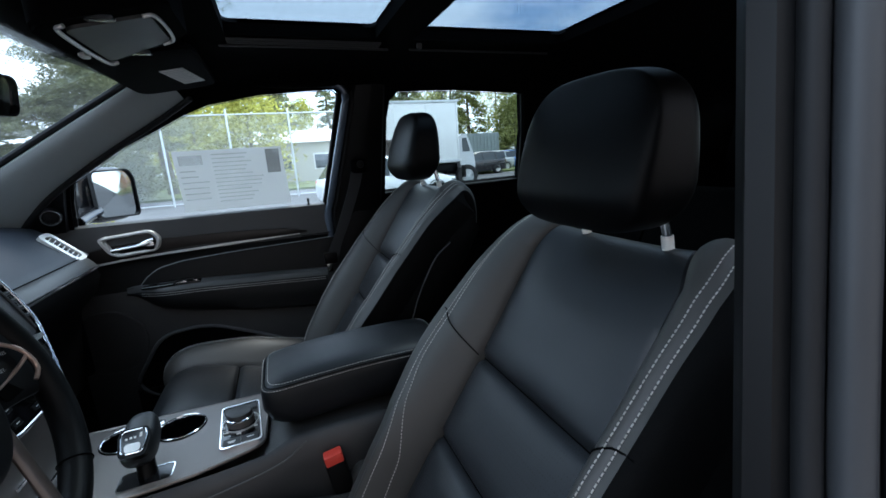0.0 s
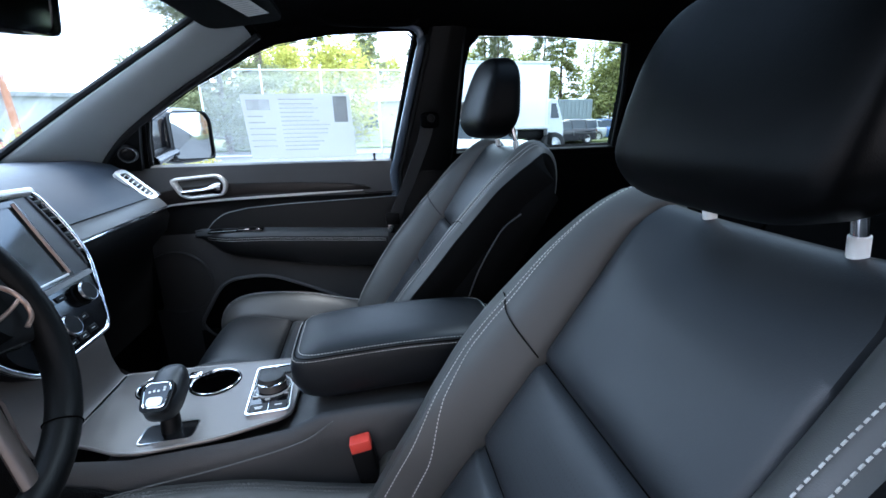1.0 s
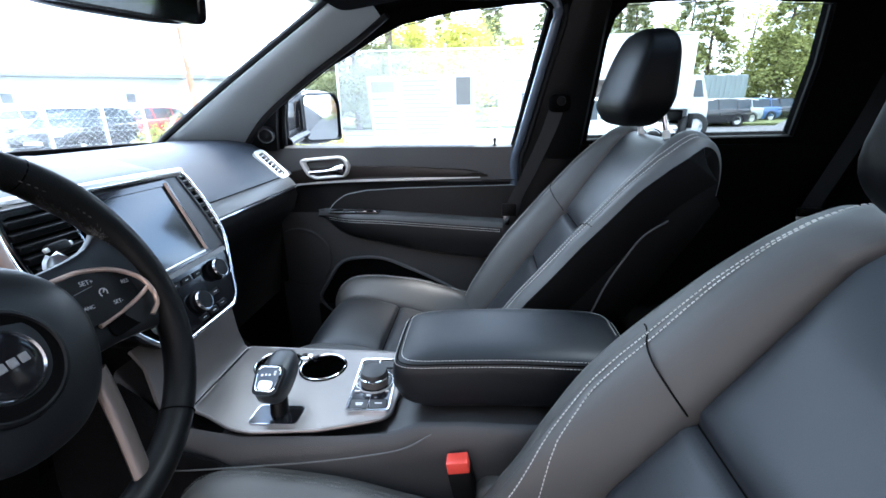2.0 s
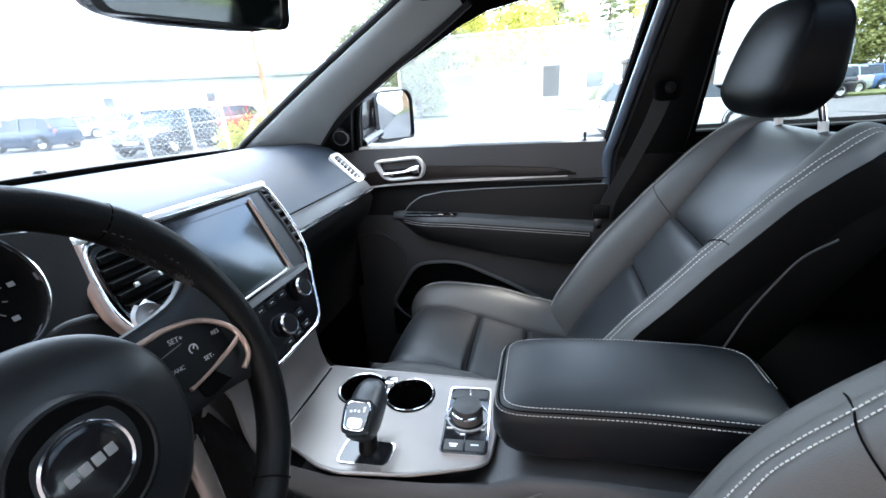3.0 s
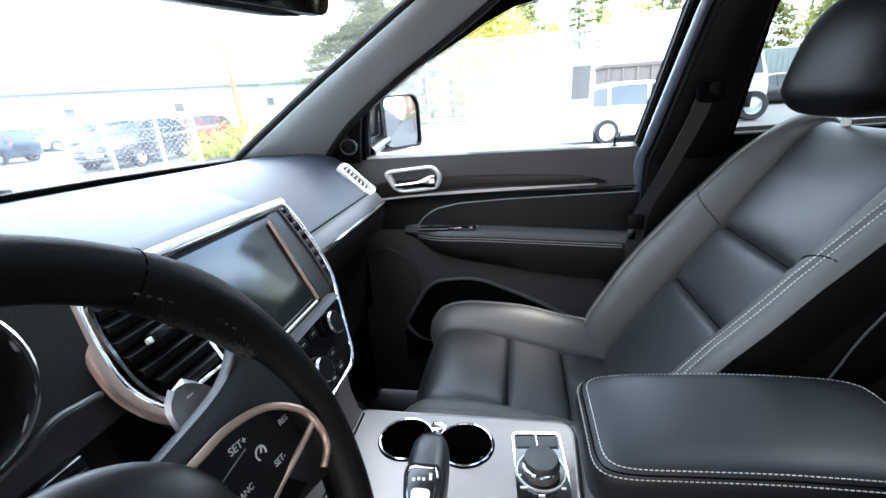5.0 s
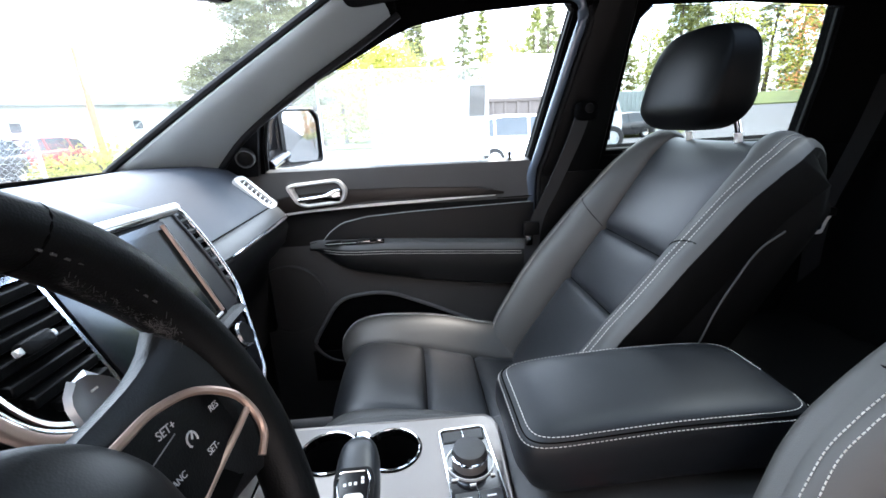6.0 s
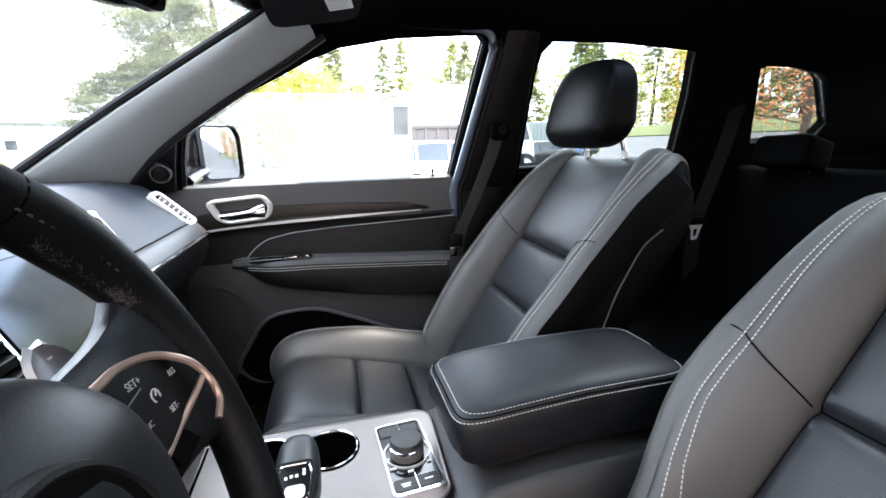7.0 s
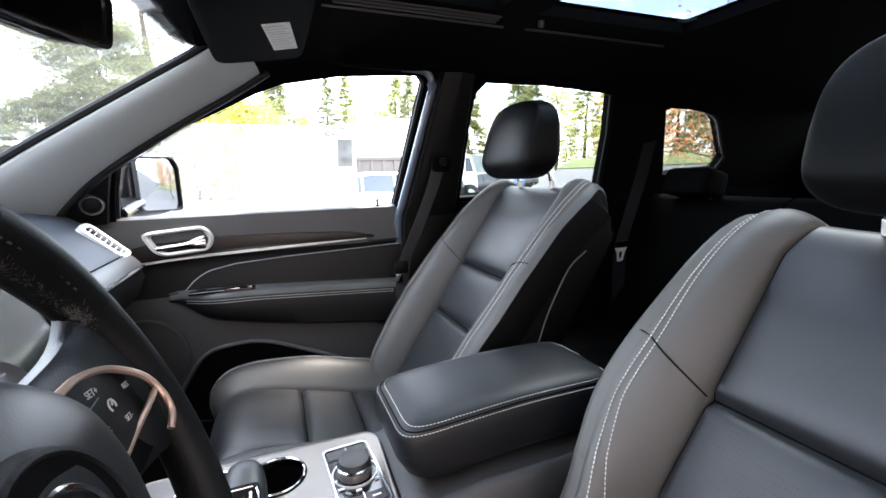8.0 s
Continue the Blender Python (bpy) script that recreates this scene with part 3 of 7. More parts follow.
def build_right_b_pillar():
    pl = thing("pillar_middle_right", "black plastic middle pillar with painted door frame edge", "pillar", kind="structure")
    zs = [1.20 + 0.43 * i / 8 for i in range(9)]
    P = []
    for z in zs:
        k = (z - 1.25) / 0.36
        x0, x1 = 0.045 + 0.085 * k, 0.226 + 0.022 * k
        y = side_y(z)
        P.append([(x0, y + 0.004, z), (x0 + 0.012, y - 0.018, z), (x0 + 0.06, y - 0.030, z), (x1 - 0.05, y - 0.030, z), (x1 - 0.012, y - 0.02, z), (x1, y + 0.004, z)])
    part("pillar_cover", sheet(P, -0.01), PLASTIC, pl)
    edge = [(0.034 + 0.084 * ((z - 1.25) / 0.36), side_y(z) - 0.010, z) for z in zs]
    edge = [(0.026, 0.772, 1.05)] + edge[:-1] + [(0.112, 0.648, 1.612), (0.085, 0.645, 1.634), (0.02, 0.642, 1.638)]
    part("door_frame_edge", tube(catmull(edge, 6), 0.0150, 12, flat=0.8), BODYPAINT, pl, "glossy dark blue painted door frame edge")
    edge2 = [(x + 0.022, y - 0.004, z) for x, y, z in edge[:-2]]
    part("door_seal", tube(catmull(edge2, 6), 0.008, 10), RUBBER, pl)
    lower = [[(0.03, 0.775, z), (0.05, 0.742, z), (0.13, 0.722, z), (0.25, 0.735, z)] for z in (0.45, 0.8, 1.0, 1.21)]
    part("lower_cover", sheet(lower, -0.01), PLASTIC, pl)


def build_left_b_pillar():
    pl = thing("pillar_middle_left", "black middle pillar with thick ribbed door seals", "pillar", kind="structure")
    zs = [0.37, 0.8, 1.1, 1.25, 1.35, 1.45, 1.55, 1.64]
    def line(dx, dy):
        lean = lambda z: max(-0.25, z - 1.25)
        return [(0.078 + dx + 0.10 * lean(z), -0.745 + dy + 0.14 * lean(z), z) for z in zs]
    cols = [line(dx, dy) for dx, dy in ((0.16, 0.060), (0.035, 0.052), (0.010, 0.046), (0.0, 0.034), (0.004, 0.022), (0.022, 0.012), (0.05, 0.008), (0.20, 0.0))]
    part("pillar_cover", sheet([list(r) for r in zip(*cols)], 0.012), material("smooth_black_pillar_plastic", (0.0028, 0.0029, 0.0032), 0.5, stain=0.2, stain_scale=5, spec=0.2), pl)
    for dx, dy, r, mat, label in ((0.014, 0.012, 0.0065, RUBBER, "black rubber door seal"), (0.026, 0.0, 0.0095, SEALGREY, "grey door seal bead"), (0.048, -0.014, 0.012, RUBBER, "black rubber door seal")):
        part("door_seal", tube(catmull(line(dx, dy), 5), r, 12), mat, pl, label)


build_shell()
# unseen wall added on the driver's side behind the camera, to shape the light
tagged(part("wall_outer", box(-7.0, 7.0, -3.4, -3.2, 0.0, 4.0, 0.02, 1), material("beige_bounce_wall", (0.47, 0.375, 0.31), 0.85, grain=0.5, grain_scale=60, stain=0.2, stain_scale=2, bump_dist=0.004)), "unseen beige wall added to block sky and bounce warm light", "wall", kind="structure")
build_right_b_pillar()
build_left_b_pillar()


# ---------------- passenger door ----------------
def build_door():
    d = thing("door_1", "black leather-trimmed passenger door, closed, with chrome handle bezel", "car door", kind="structure")
    X0, X1 = -0.80, 0.03
    prof = [(1.252, 0.790), (1.252, 0.757), (1.246, 0.747), (1.22, 0.745), (1.16, 0.747), (1.138, 0.749), (1.128, 0.755), (1.10, 0.757), (1.02, 0.756)]
    nx = 26
    def xs():
        return [X0 + (X1 - X0) * i / nx for i in range(nx + 1)]
    part("upper_panel", sheet([[(x, y, z) for z, y in prof[:6]] for x in xs()], 0.02), DOORVINYL, d)
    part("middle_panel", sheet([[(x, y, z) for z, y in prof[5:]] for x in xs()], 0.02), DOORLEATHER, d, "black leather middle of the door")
    # dark recess above the arm rest, with its edge highlight drawn as a pale line
    ztop = [(-0.60, 1.030), (-0.585, 1.050), (-0.565, 1.072), (-0.53, 1.094), (-0.46, 1.108), (-0.33, 1.116), (0.03, 1.127)]
    xsr = [-0.60 + 0.63 * i / 40 for i in range(41)]
    P = [[(x, 0.7570, interp(ztop, x) + 0.001), (x, 0.7490, interp(ztop, x) - 0.003), (x, 0.7470, (interp(ztop, x) + 1.02) / 2), (x, 0.7470, 1.010)] for x in xsr]
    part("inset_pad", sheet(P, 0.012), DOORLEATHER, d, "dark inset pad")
    part("inset_highlight", tube([(x, 0.7500, interp(ztop, x)) for x in xsr], 0.0012, 6), GREYTRIM, d, "thin grey line for the highlight on the inset edge")
    # arm rest: pale top roll, stitched edge, dark face sweeping down to the rear
    zt_t = [(-0.63, 1.035), (-0.60, 1.041), (-0.40, 1.036), (0.03, 1.009)]
    zb_t = [(-0.63, 1.012), (-0.60, 1.004), (-0.572, 0.986), (-0.545, 0.970), (-0.49, 0.953), (-0.415, 0.937), (-0.28, 0.912), (-0.12, 0.891), (0.03, 0.880)]
    P = []
    xa = [-0.63 + 0.66 * i / 30 for i in range(31)]
    def reach(x):
        return 0.700 + 0.055 * (1 - smooth01((x + 0.66) / 0.16))
    for x in xa:
        zt, zb, yf = interp(zt_t, x), interp(zb_t, x), reach(x)
        P.append([(x, 0.7535, zt + 0.006), (x, (yf + 0.7535) / 2, zt + 0.003), (x, yf + 0.006, zt), (x, yf, zt - 0.006), (x, yf - 0.002, zt - 0.014)])
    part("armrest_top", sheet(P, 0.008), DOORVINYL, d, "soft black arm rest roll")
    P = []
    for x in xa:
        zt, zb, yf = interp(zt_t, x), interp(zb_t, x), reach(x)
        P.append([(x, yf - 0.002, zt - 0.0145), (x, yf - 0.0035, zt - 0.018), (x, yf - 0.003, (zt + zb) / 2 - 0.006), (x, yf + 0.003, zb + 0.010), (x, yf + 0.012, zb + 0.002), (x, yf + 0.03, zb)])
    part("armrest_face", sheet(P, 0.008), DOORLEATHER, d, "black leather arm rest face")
    for off in (0.0195, 0.0265):
        bm = stitches([(x, reach(x) - 0.0042, interp(zt_t, x) - off) for x in xa[2:-1:2]], lambda p: (0, -1, 0.1), r=0.0008)
        part("stitching", bm, THREAD, d, "pale stitching")
    # lower panel and map pocket
    P = []
    for x in xs():
        P.append([(x, 0.756, 1.03), (x, 0.748, 1.005), (x, 0.742, 0.96), (x, 0.737, 0.90), (x, 0.733, 0.84), (x, 0.731, 0.74), (x, 0.735, 0.62), (x, 0.745, 0.45)])
    bm = sheet(P, 0.015)
    part("lower_panel", bm, DOORPLASTIC, d, "charcoal grained lower door panel")
    # door pocket: a flat black sheet painted for the shade inside, with a lip
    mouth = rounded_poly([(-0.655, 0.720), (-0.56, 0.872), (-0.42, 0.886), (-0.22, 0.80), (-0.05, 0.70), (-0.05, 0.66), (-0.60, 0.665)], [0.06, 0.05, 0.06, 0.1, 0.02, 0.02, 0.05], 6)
    part("pocket_shade", prism(mouth, lambda x, z: (x, 0.7285, z), (0, 0.004, 0)), GROOVE, d, "flat black sheet for the shade in the door pocket")
    lip = [(x, 0.727, z) for x, z in mouth]
    part("pocket_rim", tube(lip, 0.006, 8, closed=True), DOORVINYL, d)
    part("pocket_front", sheet([[(x, 0.725 - 0.02 * math.sin(math.pi * (x + 0.655) / 0.61) * s, 0.70 - 0.10 * s) for s in (0.0, 0.3, 0.7, 1.0)] for x in [-0.655 + 0.61 * i / 10 for i in range(11)]], 0.01), PLASTIC, d)
    # bright strip with a wood-like band above
    pts = [(-0.72, 0.7455, 1.124), (-0.66, 0.744, 1.130), (-0.56, 0.7425, 1.137), (-0.33, 0.7425, 1.145), (-0.084, 0.7435, 1.151)]
    c = catmull(pts, 8)
    bm = bmesh.new()
    rows = []
    for i, p in enumerate(c):
        w = 0.0044 * min(1.0, (len(c) - 1 - i) / 10 + 0.30)
        rows.append([p + Vector((0, 0.004, w)), p + Vector((0, -0.0015, w * 0.6)), p + Vector((0, -0.0015, -w * 0.6)), p + Vector((0, 0.004, -w))])
    part("bright_strip", grid_bm(rows), NICKEL, d, "thin bright strip")
    rows = []
    top_z = [(-0.72, 1.166), (-0.66, 1.178), (-0.50, 1.188), (-0.30, 1.184), (-0.13, 1.175), (-0.09, 1.168), (-0.06, 1.156)]
    for i in range(45):
        x = -0.72 + 0.66 * i / 44
        zt, zb = interp(top_z, x), 1.128 + 0.026 * smooth01((x + 0.72) / 0.30)
        rows.append([(x, 0.750, zt + 0.004), (x, 0.7425, zt), (x, 0.741, (zt + zb) / 2 + 0.006), (x, 0.7445, zb)])
    part("trim_band", grid_bm(rows), material("dark_brown_wood_veneer", (0.011, 0.008, 0.0065), 0.35, grain=0.2, grain_scale=300, stain=0.4, stain_scale=25, spec=0.4), d, "dark brown wood trim band")
    rows = [[(x, 0.748, z0 + 0.0015), (x, 0.7440, z0), (x, 0.748, z0 - 0.0015)] for x, z0 in [(-0.08 + 0.0105 * i, 1.1415 + 0.0002 * i) for i in range(11)]]
    part("seam", grid_bm(rows), GROOVE, d)
    # inner handle in its bezel
    ring_o = rounded_poly([(-0.677, 1.210), (-0.524, 1.222), (-0.501, 1.191), (-0.515, 1.156), (-0.644, 1.145)], [0.02, 0.022, 0.02, 0.015, 0.03], 6)
    ring_i = mid_loop(ring_o, 0.80)
    m3 = lambda x, z: (x, 0.7360, z)
    bz = part("handle_bezel", plate_holes(ring_o, [ring_i], m3, 0.012, (0, 1, 0)), NICKEL, d, "satin silver handle bezel")
    part("bezel_lip", tube([(x, 0.7355, z) for x, z in mid_loop(ring_o, 0.9)], 0.0055, 8, closed=True, up=(0, 1, 0)), NICKEL, bz)
    part("handle_cup", prism(mid_loop(ring_o, 0.82), lambda x, z: (x, 0.747, z), (0, 0.004, 0)), DOORVINYL, d)
    lever = [[Vector((-0.640 + 0.115 * t, 0.732 - 0.004 * math.sin(math.pi * t), 1.168 + 0.010 * t)) + Vector((0, 0.006 * math.cos(a), (0.007 + 0.011 * smooth01((t - 0.55) / 0.4)) * math.sin(a))) for a in (2 * math.pi * k / 10 for k in range(10))] for t in [i / 12 for i in range(13)]]
    part("door_handle", grid_bm(lever, close_v=True), CHROME, d, "chrome pull handle")
    # window switches
    part("switch_plate", box(-0.578, -0.412, 0.704, 0.735, 1.038, 1.0445, 0.002), GLOSSBLACK, d)
    for x in (-0.545, -0.475, -0.445):
        part("switch", box(x - 0.012, x + 0.012, 0.708, 0.724, 1.043, 1.051, 0.002), PLASTIC, d)
    part("switch_accent", box(-0.486, -0.452, 0.7065, 0.7085, 1.044, 1.0475, 0.0006), CHROME, d)
    part("switch_accent", box(-0.431, -0.421, 0.7065, 0.7085, 1.044, 1.0485, 0.0006), CHROME, d)
    part("switch_edge", box(-0.576, -0.490, 0.7035, 0.7050, 1.0440, 1.0455, 0.0004), GREYTRIM, d)
    # round speaker cover low at the front
    so = Vector((-0.700, 0.7345, 0.872))
    part("speaker_cover", lathe([(0.0001, 0.0035), (0.090, 0.0035), (0.099, 0.0030), (0.102, 0.0042), (0.105, 0.0030), (0.108, -0.004)], so, (0, -1, 0), 48), DOORPLASTIC, d, "round black speaker cover")
    # mirror sail panel with tweeter
    part("sail_panel", prism([(-0.865, 1.235), (-0.80, 1.305), (-0.72, 1.365), (-0.706, 1.362), (-0.722, 1.30), (-0.735, 1.24)], lambda x, z: (x, side_y(z) - 0.022, z), (0, 0.03, 0.008)), PLASTIC, d)
    n = Vector((0.25, -1, -0.2)).normalized()
    o = Vector((-0.752, 0.700, 1.291))
    tw = part("tweeter", lathe([(0.0001, 0.010), (0.010, 0.012), (0.017, 0.009), (0.0205, 0.012), (0.0235, 0.011), (0.025, 0.0), (0.026, -0.012)], o, n, 28), PLASTIC, d)
    part("tweeter_ring", lathe([(0.0195, 0.0115), (0.0215, 0.0145), (0.0235, 0.0115)], o, n, 28), DOORVINYL, tw)
    # lock pin
    part("lock_pin", lathe([(0.0001, 0.020), (0.004, 0.019), (0.0045, 0.012), (0.003, 0.006), (0.003, 0.0), (0.007, 0.0), (0.007, -0.003)], (-0.040, 0.758, 1.2525), (0, 0, 1), 14), PLASTIC, d)


build_door()


# ---------------- side mirror ----------------
def build_side_mirror():
    sm = thing("side_mirror", "black door mirror with rectangular reflecting glass", "wing mirror")
    m = pose(0, 0, 0, 0, 0, -27)
    c = Vector((-0.715, 0.985, 1.335))
    part("housing", super_box(c, (0.055, 0.098, 0.095), 0.5, 0.45, 14, 28, m, lambda p: Vector((p.x * (1.0 if p.x > 0 else 1.5), p.y, p.z))), GLOSSBLACK, sm)
    loop = rounded_poly([(-0.088, -0.075), (0.082, -0.082), (0.088, 0.055), (0.067, 0.083), (-0.082, 0.078)], 0.022, 6)
    fm = Matrix.Translation(c) @ m @ pose(0.056, 0, 0, 0, -2, 0)
    part("mirror_rim", plate_holes(mid_loop(loop, 1.03), [mid_loop(loop, 0.975)], lambda y, z: fm @ Vector((0.0, y, z)), 0.010, (0.89, -0.45, 0)), PLASTIC, sm)
    bulge = lambda y, z: fm @ Vector((0.008 - (y * y + z * z) / 1.8, y, z))
    part("mirror_glass", sheet([[bulge(y * k, z * k) for y, z in mid_loop(loop, 0.98) + mid_loop(loop, 0.98)[:1]] for k in (1.0, 0.8, 0.6, 0.4, 0.2, 0.02)], 0.002), MIRROR, sm, "convex reflecting mirror glass")
    part("mirror_arm", tube(catmull([(-0.735, 0.775, 1.262), (-0.73, 0.83, 1.272), (-0.72, 0.90, 1.285)], 5), 0.035, 12, flat=0.6), GLOSSBLACK, sm)


build_side_mirror()

# ---------------- window sticker ----------------
def build_sticker():
    st = thing("window_sticker", "large white paper price sheet stuck to the passenger window", "sticker")
    def m3(x, z):
        return (x, side_y(z) + 0.019, z)
    x0, x1, z0, z1 = -0.425, -0.108, 1.262, 1.455
    def backlit(name, through_col, front_col, clear):
        m = bpy.data.materials.new(name)
        m.use_nodes = True
        nt = m.node_tree
        nt.nodes.clear()
        out = nt.nodes.new("ShaderNodeOutputMaterial")
        tl, df, tp = nt.nodes.new("ShaderNodeBsdfTranslucent"), nt.nodes.new("ShaderNodeBsdfDiffuse"), nt.nodes.new("ShaderNodeBsdfTransparent")
        tl.inputs[0].default_value, df.inputs[0].default_value = (*through_col, 1), (*front_col, 1)
        m1, m2 = nt.nodes.new("ShaderNodeMixShader"), nt.nodes.new("ShaderNodeMixShader")
        m1.inputs[0].default_value, m2.inputs[0].default_value = 0.25, clear
        nt.links.new(tl.outputs[0], m1.inputs[1])
        nt.links.new(df.outputs[0], m1.inputs[2])
        nt.links.new(m1.outputs[0], m2.inputs[1])
        nt.links.new(tp.outputs[0], m2.inputs[2])
        nt.links.new(m2.outputs[0], out.inputs[0])
        return m
    pm = backlit("translucent_paper", (0.40, 0.408, 0.405), (0.42, 0.425, 0.42), 0.24)
    part("sheet", prism([(x0, z0), (x1 + 0.012, z0), (x1, z1), (x0, z1)], m3, (0, 0.0006, 0)), pm, st)
    ink = backlit("grey_print", (0.22, 0.225, 0.23), (0.16, 0.165, 0.17), 0.52)
    pale = backlit("pale_print", (0.38, 0.388, 0.388), (0.33, 0.34, 0.34), 0.80)
    def bar(a, b, c, d_, mat):
        part("print_bar", prism([(a, c), (b, c), (b, d_), (a, d_)], lambda x, z: (x, side_y(z) + 0.0175, z), (0, 0.0006, 0)), mat, st)
    bar(-0.158, -0.116, 1.372, 1.448, ink)
    bar(-0.412, -0.345, 1.410, 1.440, pale)
    rnd = random.Random(4)
    for k in range(13):
        z = 1.438 - 0.0125 * k
        bar(-0.318 + 0.0 * k, -0.318 + rnd.uniform(0.09, 0.15), z, z + 0.0035, pale)
    for k in range(6):
        z = 1.39 - 0.018 * k
        bar(-0.414, -0.414 + rnd.uniform(0.04, 0.08), z, z + 0.004, pale)


build_sticker()

# ---------------- front seats ----------------
BACK_LINE = [(-0.115, 0.68), (-0.062, 0.79), (0.0, 0.88), (0.062, 0.968), (0.146, 1.093), (0.208, 1.19), (0.252, 1.262), (0.275, 1.293), (0.298, 1.306), (0.320, 1.299), (0.335, 1.276), (0.341, 1.242), (0.340, 1.205)]
BOLSTER = [(0.68, 0.040), (0.80, 0.064), (0.90, 0.074), (0.968, 0.074), (1.093, 0.060), (1.19, 0.042), (1.262, 0.026), (1.30, 0.012)]
INSERT_W = [(0.68, 0.138), (0.80, 0.146), (0.968, 0.152), (1.093, 0.149), (1.2, 0.147), (1.27, 0.146), (1.31, 0.13)]
CREST_W = [(0.68, 0.200), (0.9, 0.217), (1.02, 0.223), (1.15, 0.220), (1.24, 0.218), (1.285, 0.214), (1.31, 0.206)]


def seat_back_grid(cy, tuck=0.0):
    """Rows up the back rest, columns across its front from side to side."""
    line = catmull([(x, 0, z) for x, z in BACK_LINE], 10)
    grooves = (0.968, 1.093)
    dense = []
    for a, b in zip(line, line[1:]):
        dense.append(a)
        for g in grooves:
            if a.z - 0.004 < g < b.z + 0.012 or a.z - 0.012 < g < b.z + 0.004:
                dense += [a.lerp(b, 1 / 3), a.lerp(b, 2 / 3)]
                break
    dense.append(line[-1])
    P, info = [], []
    n = len(dense)
    for i, p in enumerate(dense):
        d = (dense[min(i + 1, n - 1)] - dense[max(i - 1, 0)]).normalized()
        nrm = Vector((-d.z, 0, d.x))
        zz = p.z if p.x < 0.298 else 1.31
        w1, w2, b = interp(INSERT_W, zz), interp(CREST_W, zz), interp(BOLSTER, zz)
        tf = smooth01((n - 1 - i) / 58)
        w2 *= 0.97 + 0.03 * tf
        w1 *= 0.92 + 0.08 * tf
        q = 0.42 + 0.58 * tf
        qs = 0.80 + 0.20 * tf
        gz = min(abs(p.z - g) for g in grooves) if p.x < 0.2 else 1.0
        gdep = 0.009 * math.exp(-(gz / 0.0065) ** 2)
        ins = [-1, -0.985, -0.96, -0.9, -0.75, -0.5, -0.25, 0, 0.25, 0.5, 0.75, 0.9, 0.96, 0.985, 1]
        def flank(w2):
            sides = [(w2 + 0.036 * qs, b - 0.078 * q), (w2 + 0.038 * qs, b - 0.050 * q), (w2 + 0.0365 * qs, b - 0.028 * q), (w2 + 0.031 * qs, b - 0.011 * q), (w2 + 0.022 * qs, b - 0.001), (w2 + 0.012 * qs, b + 0.002)]
            half = []
            for t in (1.0, 0.96, 0.9, 0.8, 0.65, 0.5, 0.36, 0.24, 0.13, 0.06, 0.02):
                e = b * (math.sin(t * math.pi / 2) ** 0.9)
                half.append((w1 + (w2 - w1) * t, e + 0.010 * math.sin(math.pi * t) - 0.004 * math.exp(-(t / 0.03) ** 2)))
            return sides + half
        cols = [(-s, e) for s, e in flank(w2 - tuck * smooth01((p.z - 0.85) / 0.2))]
        for t in ins:
            pil = 0.012 * (1 - t ** 4) * min(1.0, gz / 0.03) ** 0.5
            edge = 0.008 * math.exp(-((1 - abs(t)) / 0.018) ** 2)
            cols.append((t * w1, pil - edge - gdep - 0.002 - 0.016 * smooth01((zz - 1.20) / 0.10) * (1 - t ** 4)))
        cols += [(s, e) for s, e in reversed(flank(w2 + (inner_swell(p.z) if tuck else 0.0)))]
        drop = 0.014 * smooth01((zz - 1.2) / 0.09)
        P.append([p + nrm * (e - drop * max(0.0, (abs(s) - 0.1) / 0.15) ** 2) + Vector((0, cy + s, 0)) for s, e in cols])
        info.append((p, nrm, w1, w2, b))
    return P, info, 17, len(ins)


def inner_swell(z):
    """How far the driver's inner bolster swells out at mid height and draws in below."""
    return 0.010 * smooth01((1.23 - z) / 0.12) - 0.042 * smooth01((1.07 - z) / 0.17)


def evenly(pts, n):
    """The same line as n + 1 points at even steps."""
    acc = [0.0]
    for a, b in zip(pts, pts[1:]):
        acc.append(acc[-1] + (b - a).length)
    out, j = [], 0
    for k in range(n + 1):
        t = acc[-1] * k / n
        while j < len(pts) - 2 and acc[j + 1] < t:
            j += 1
        out.append(pts[j].lerp(pts[j + 1], min(1.0, (t - acc[j]) / max(1e-9, acc[j + 1] - acc[j]))))
    return out


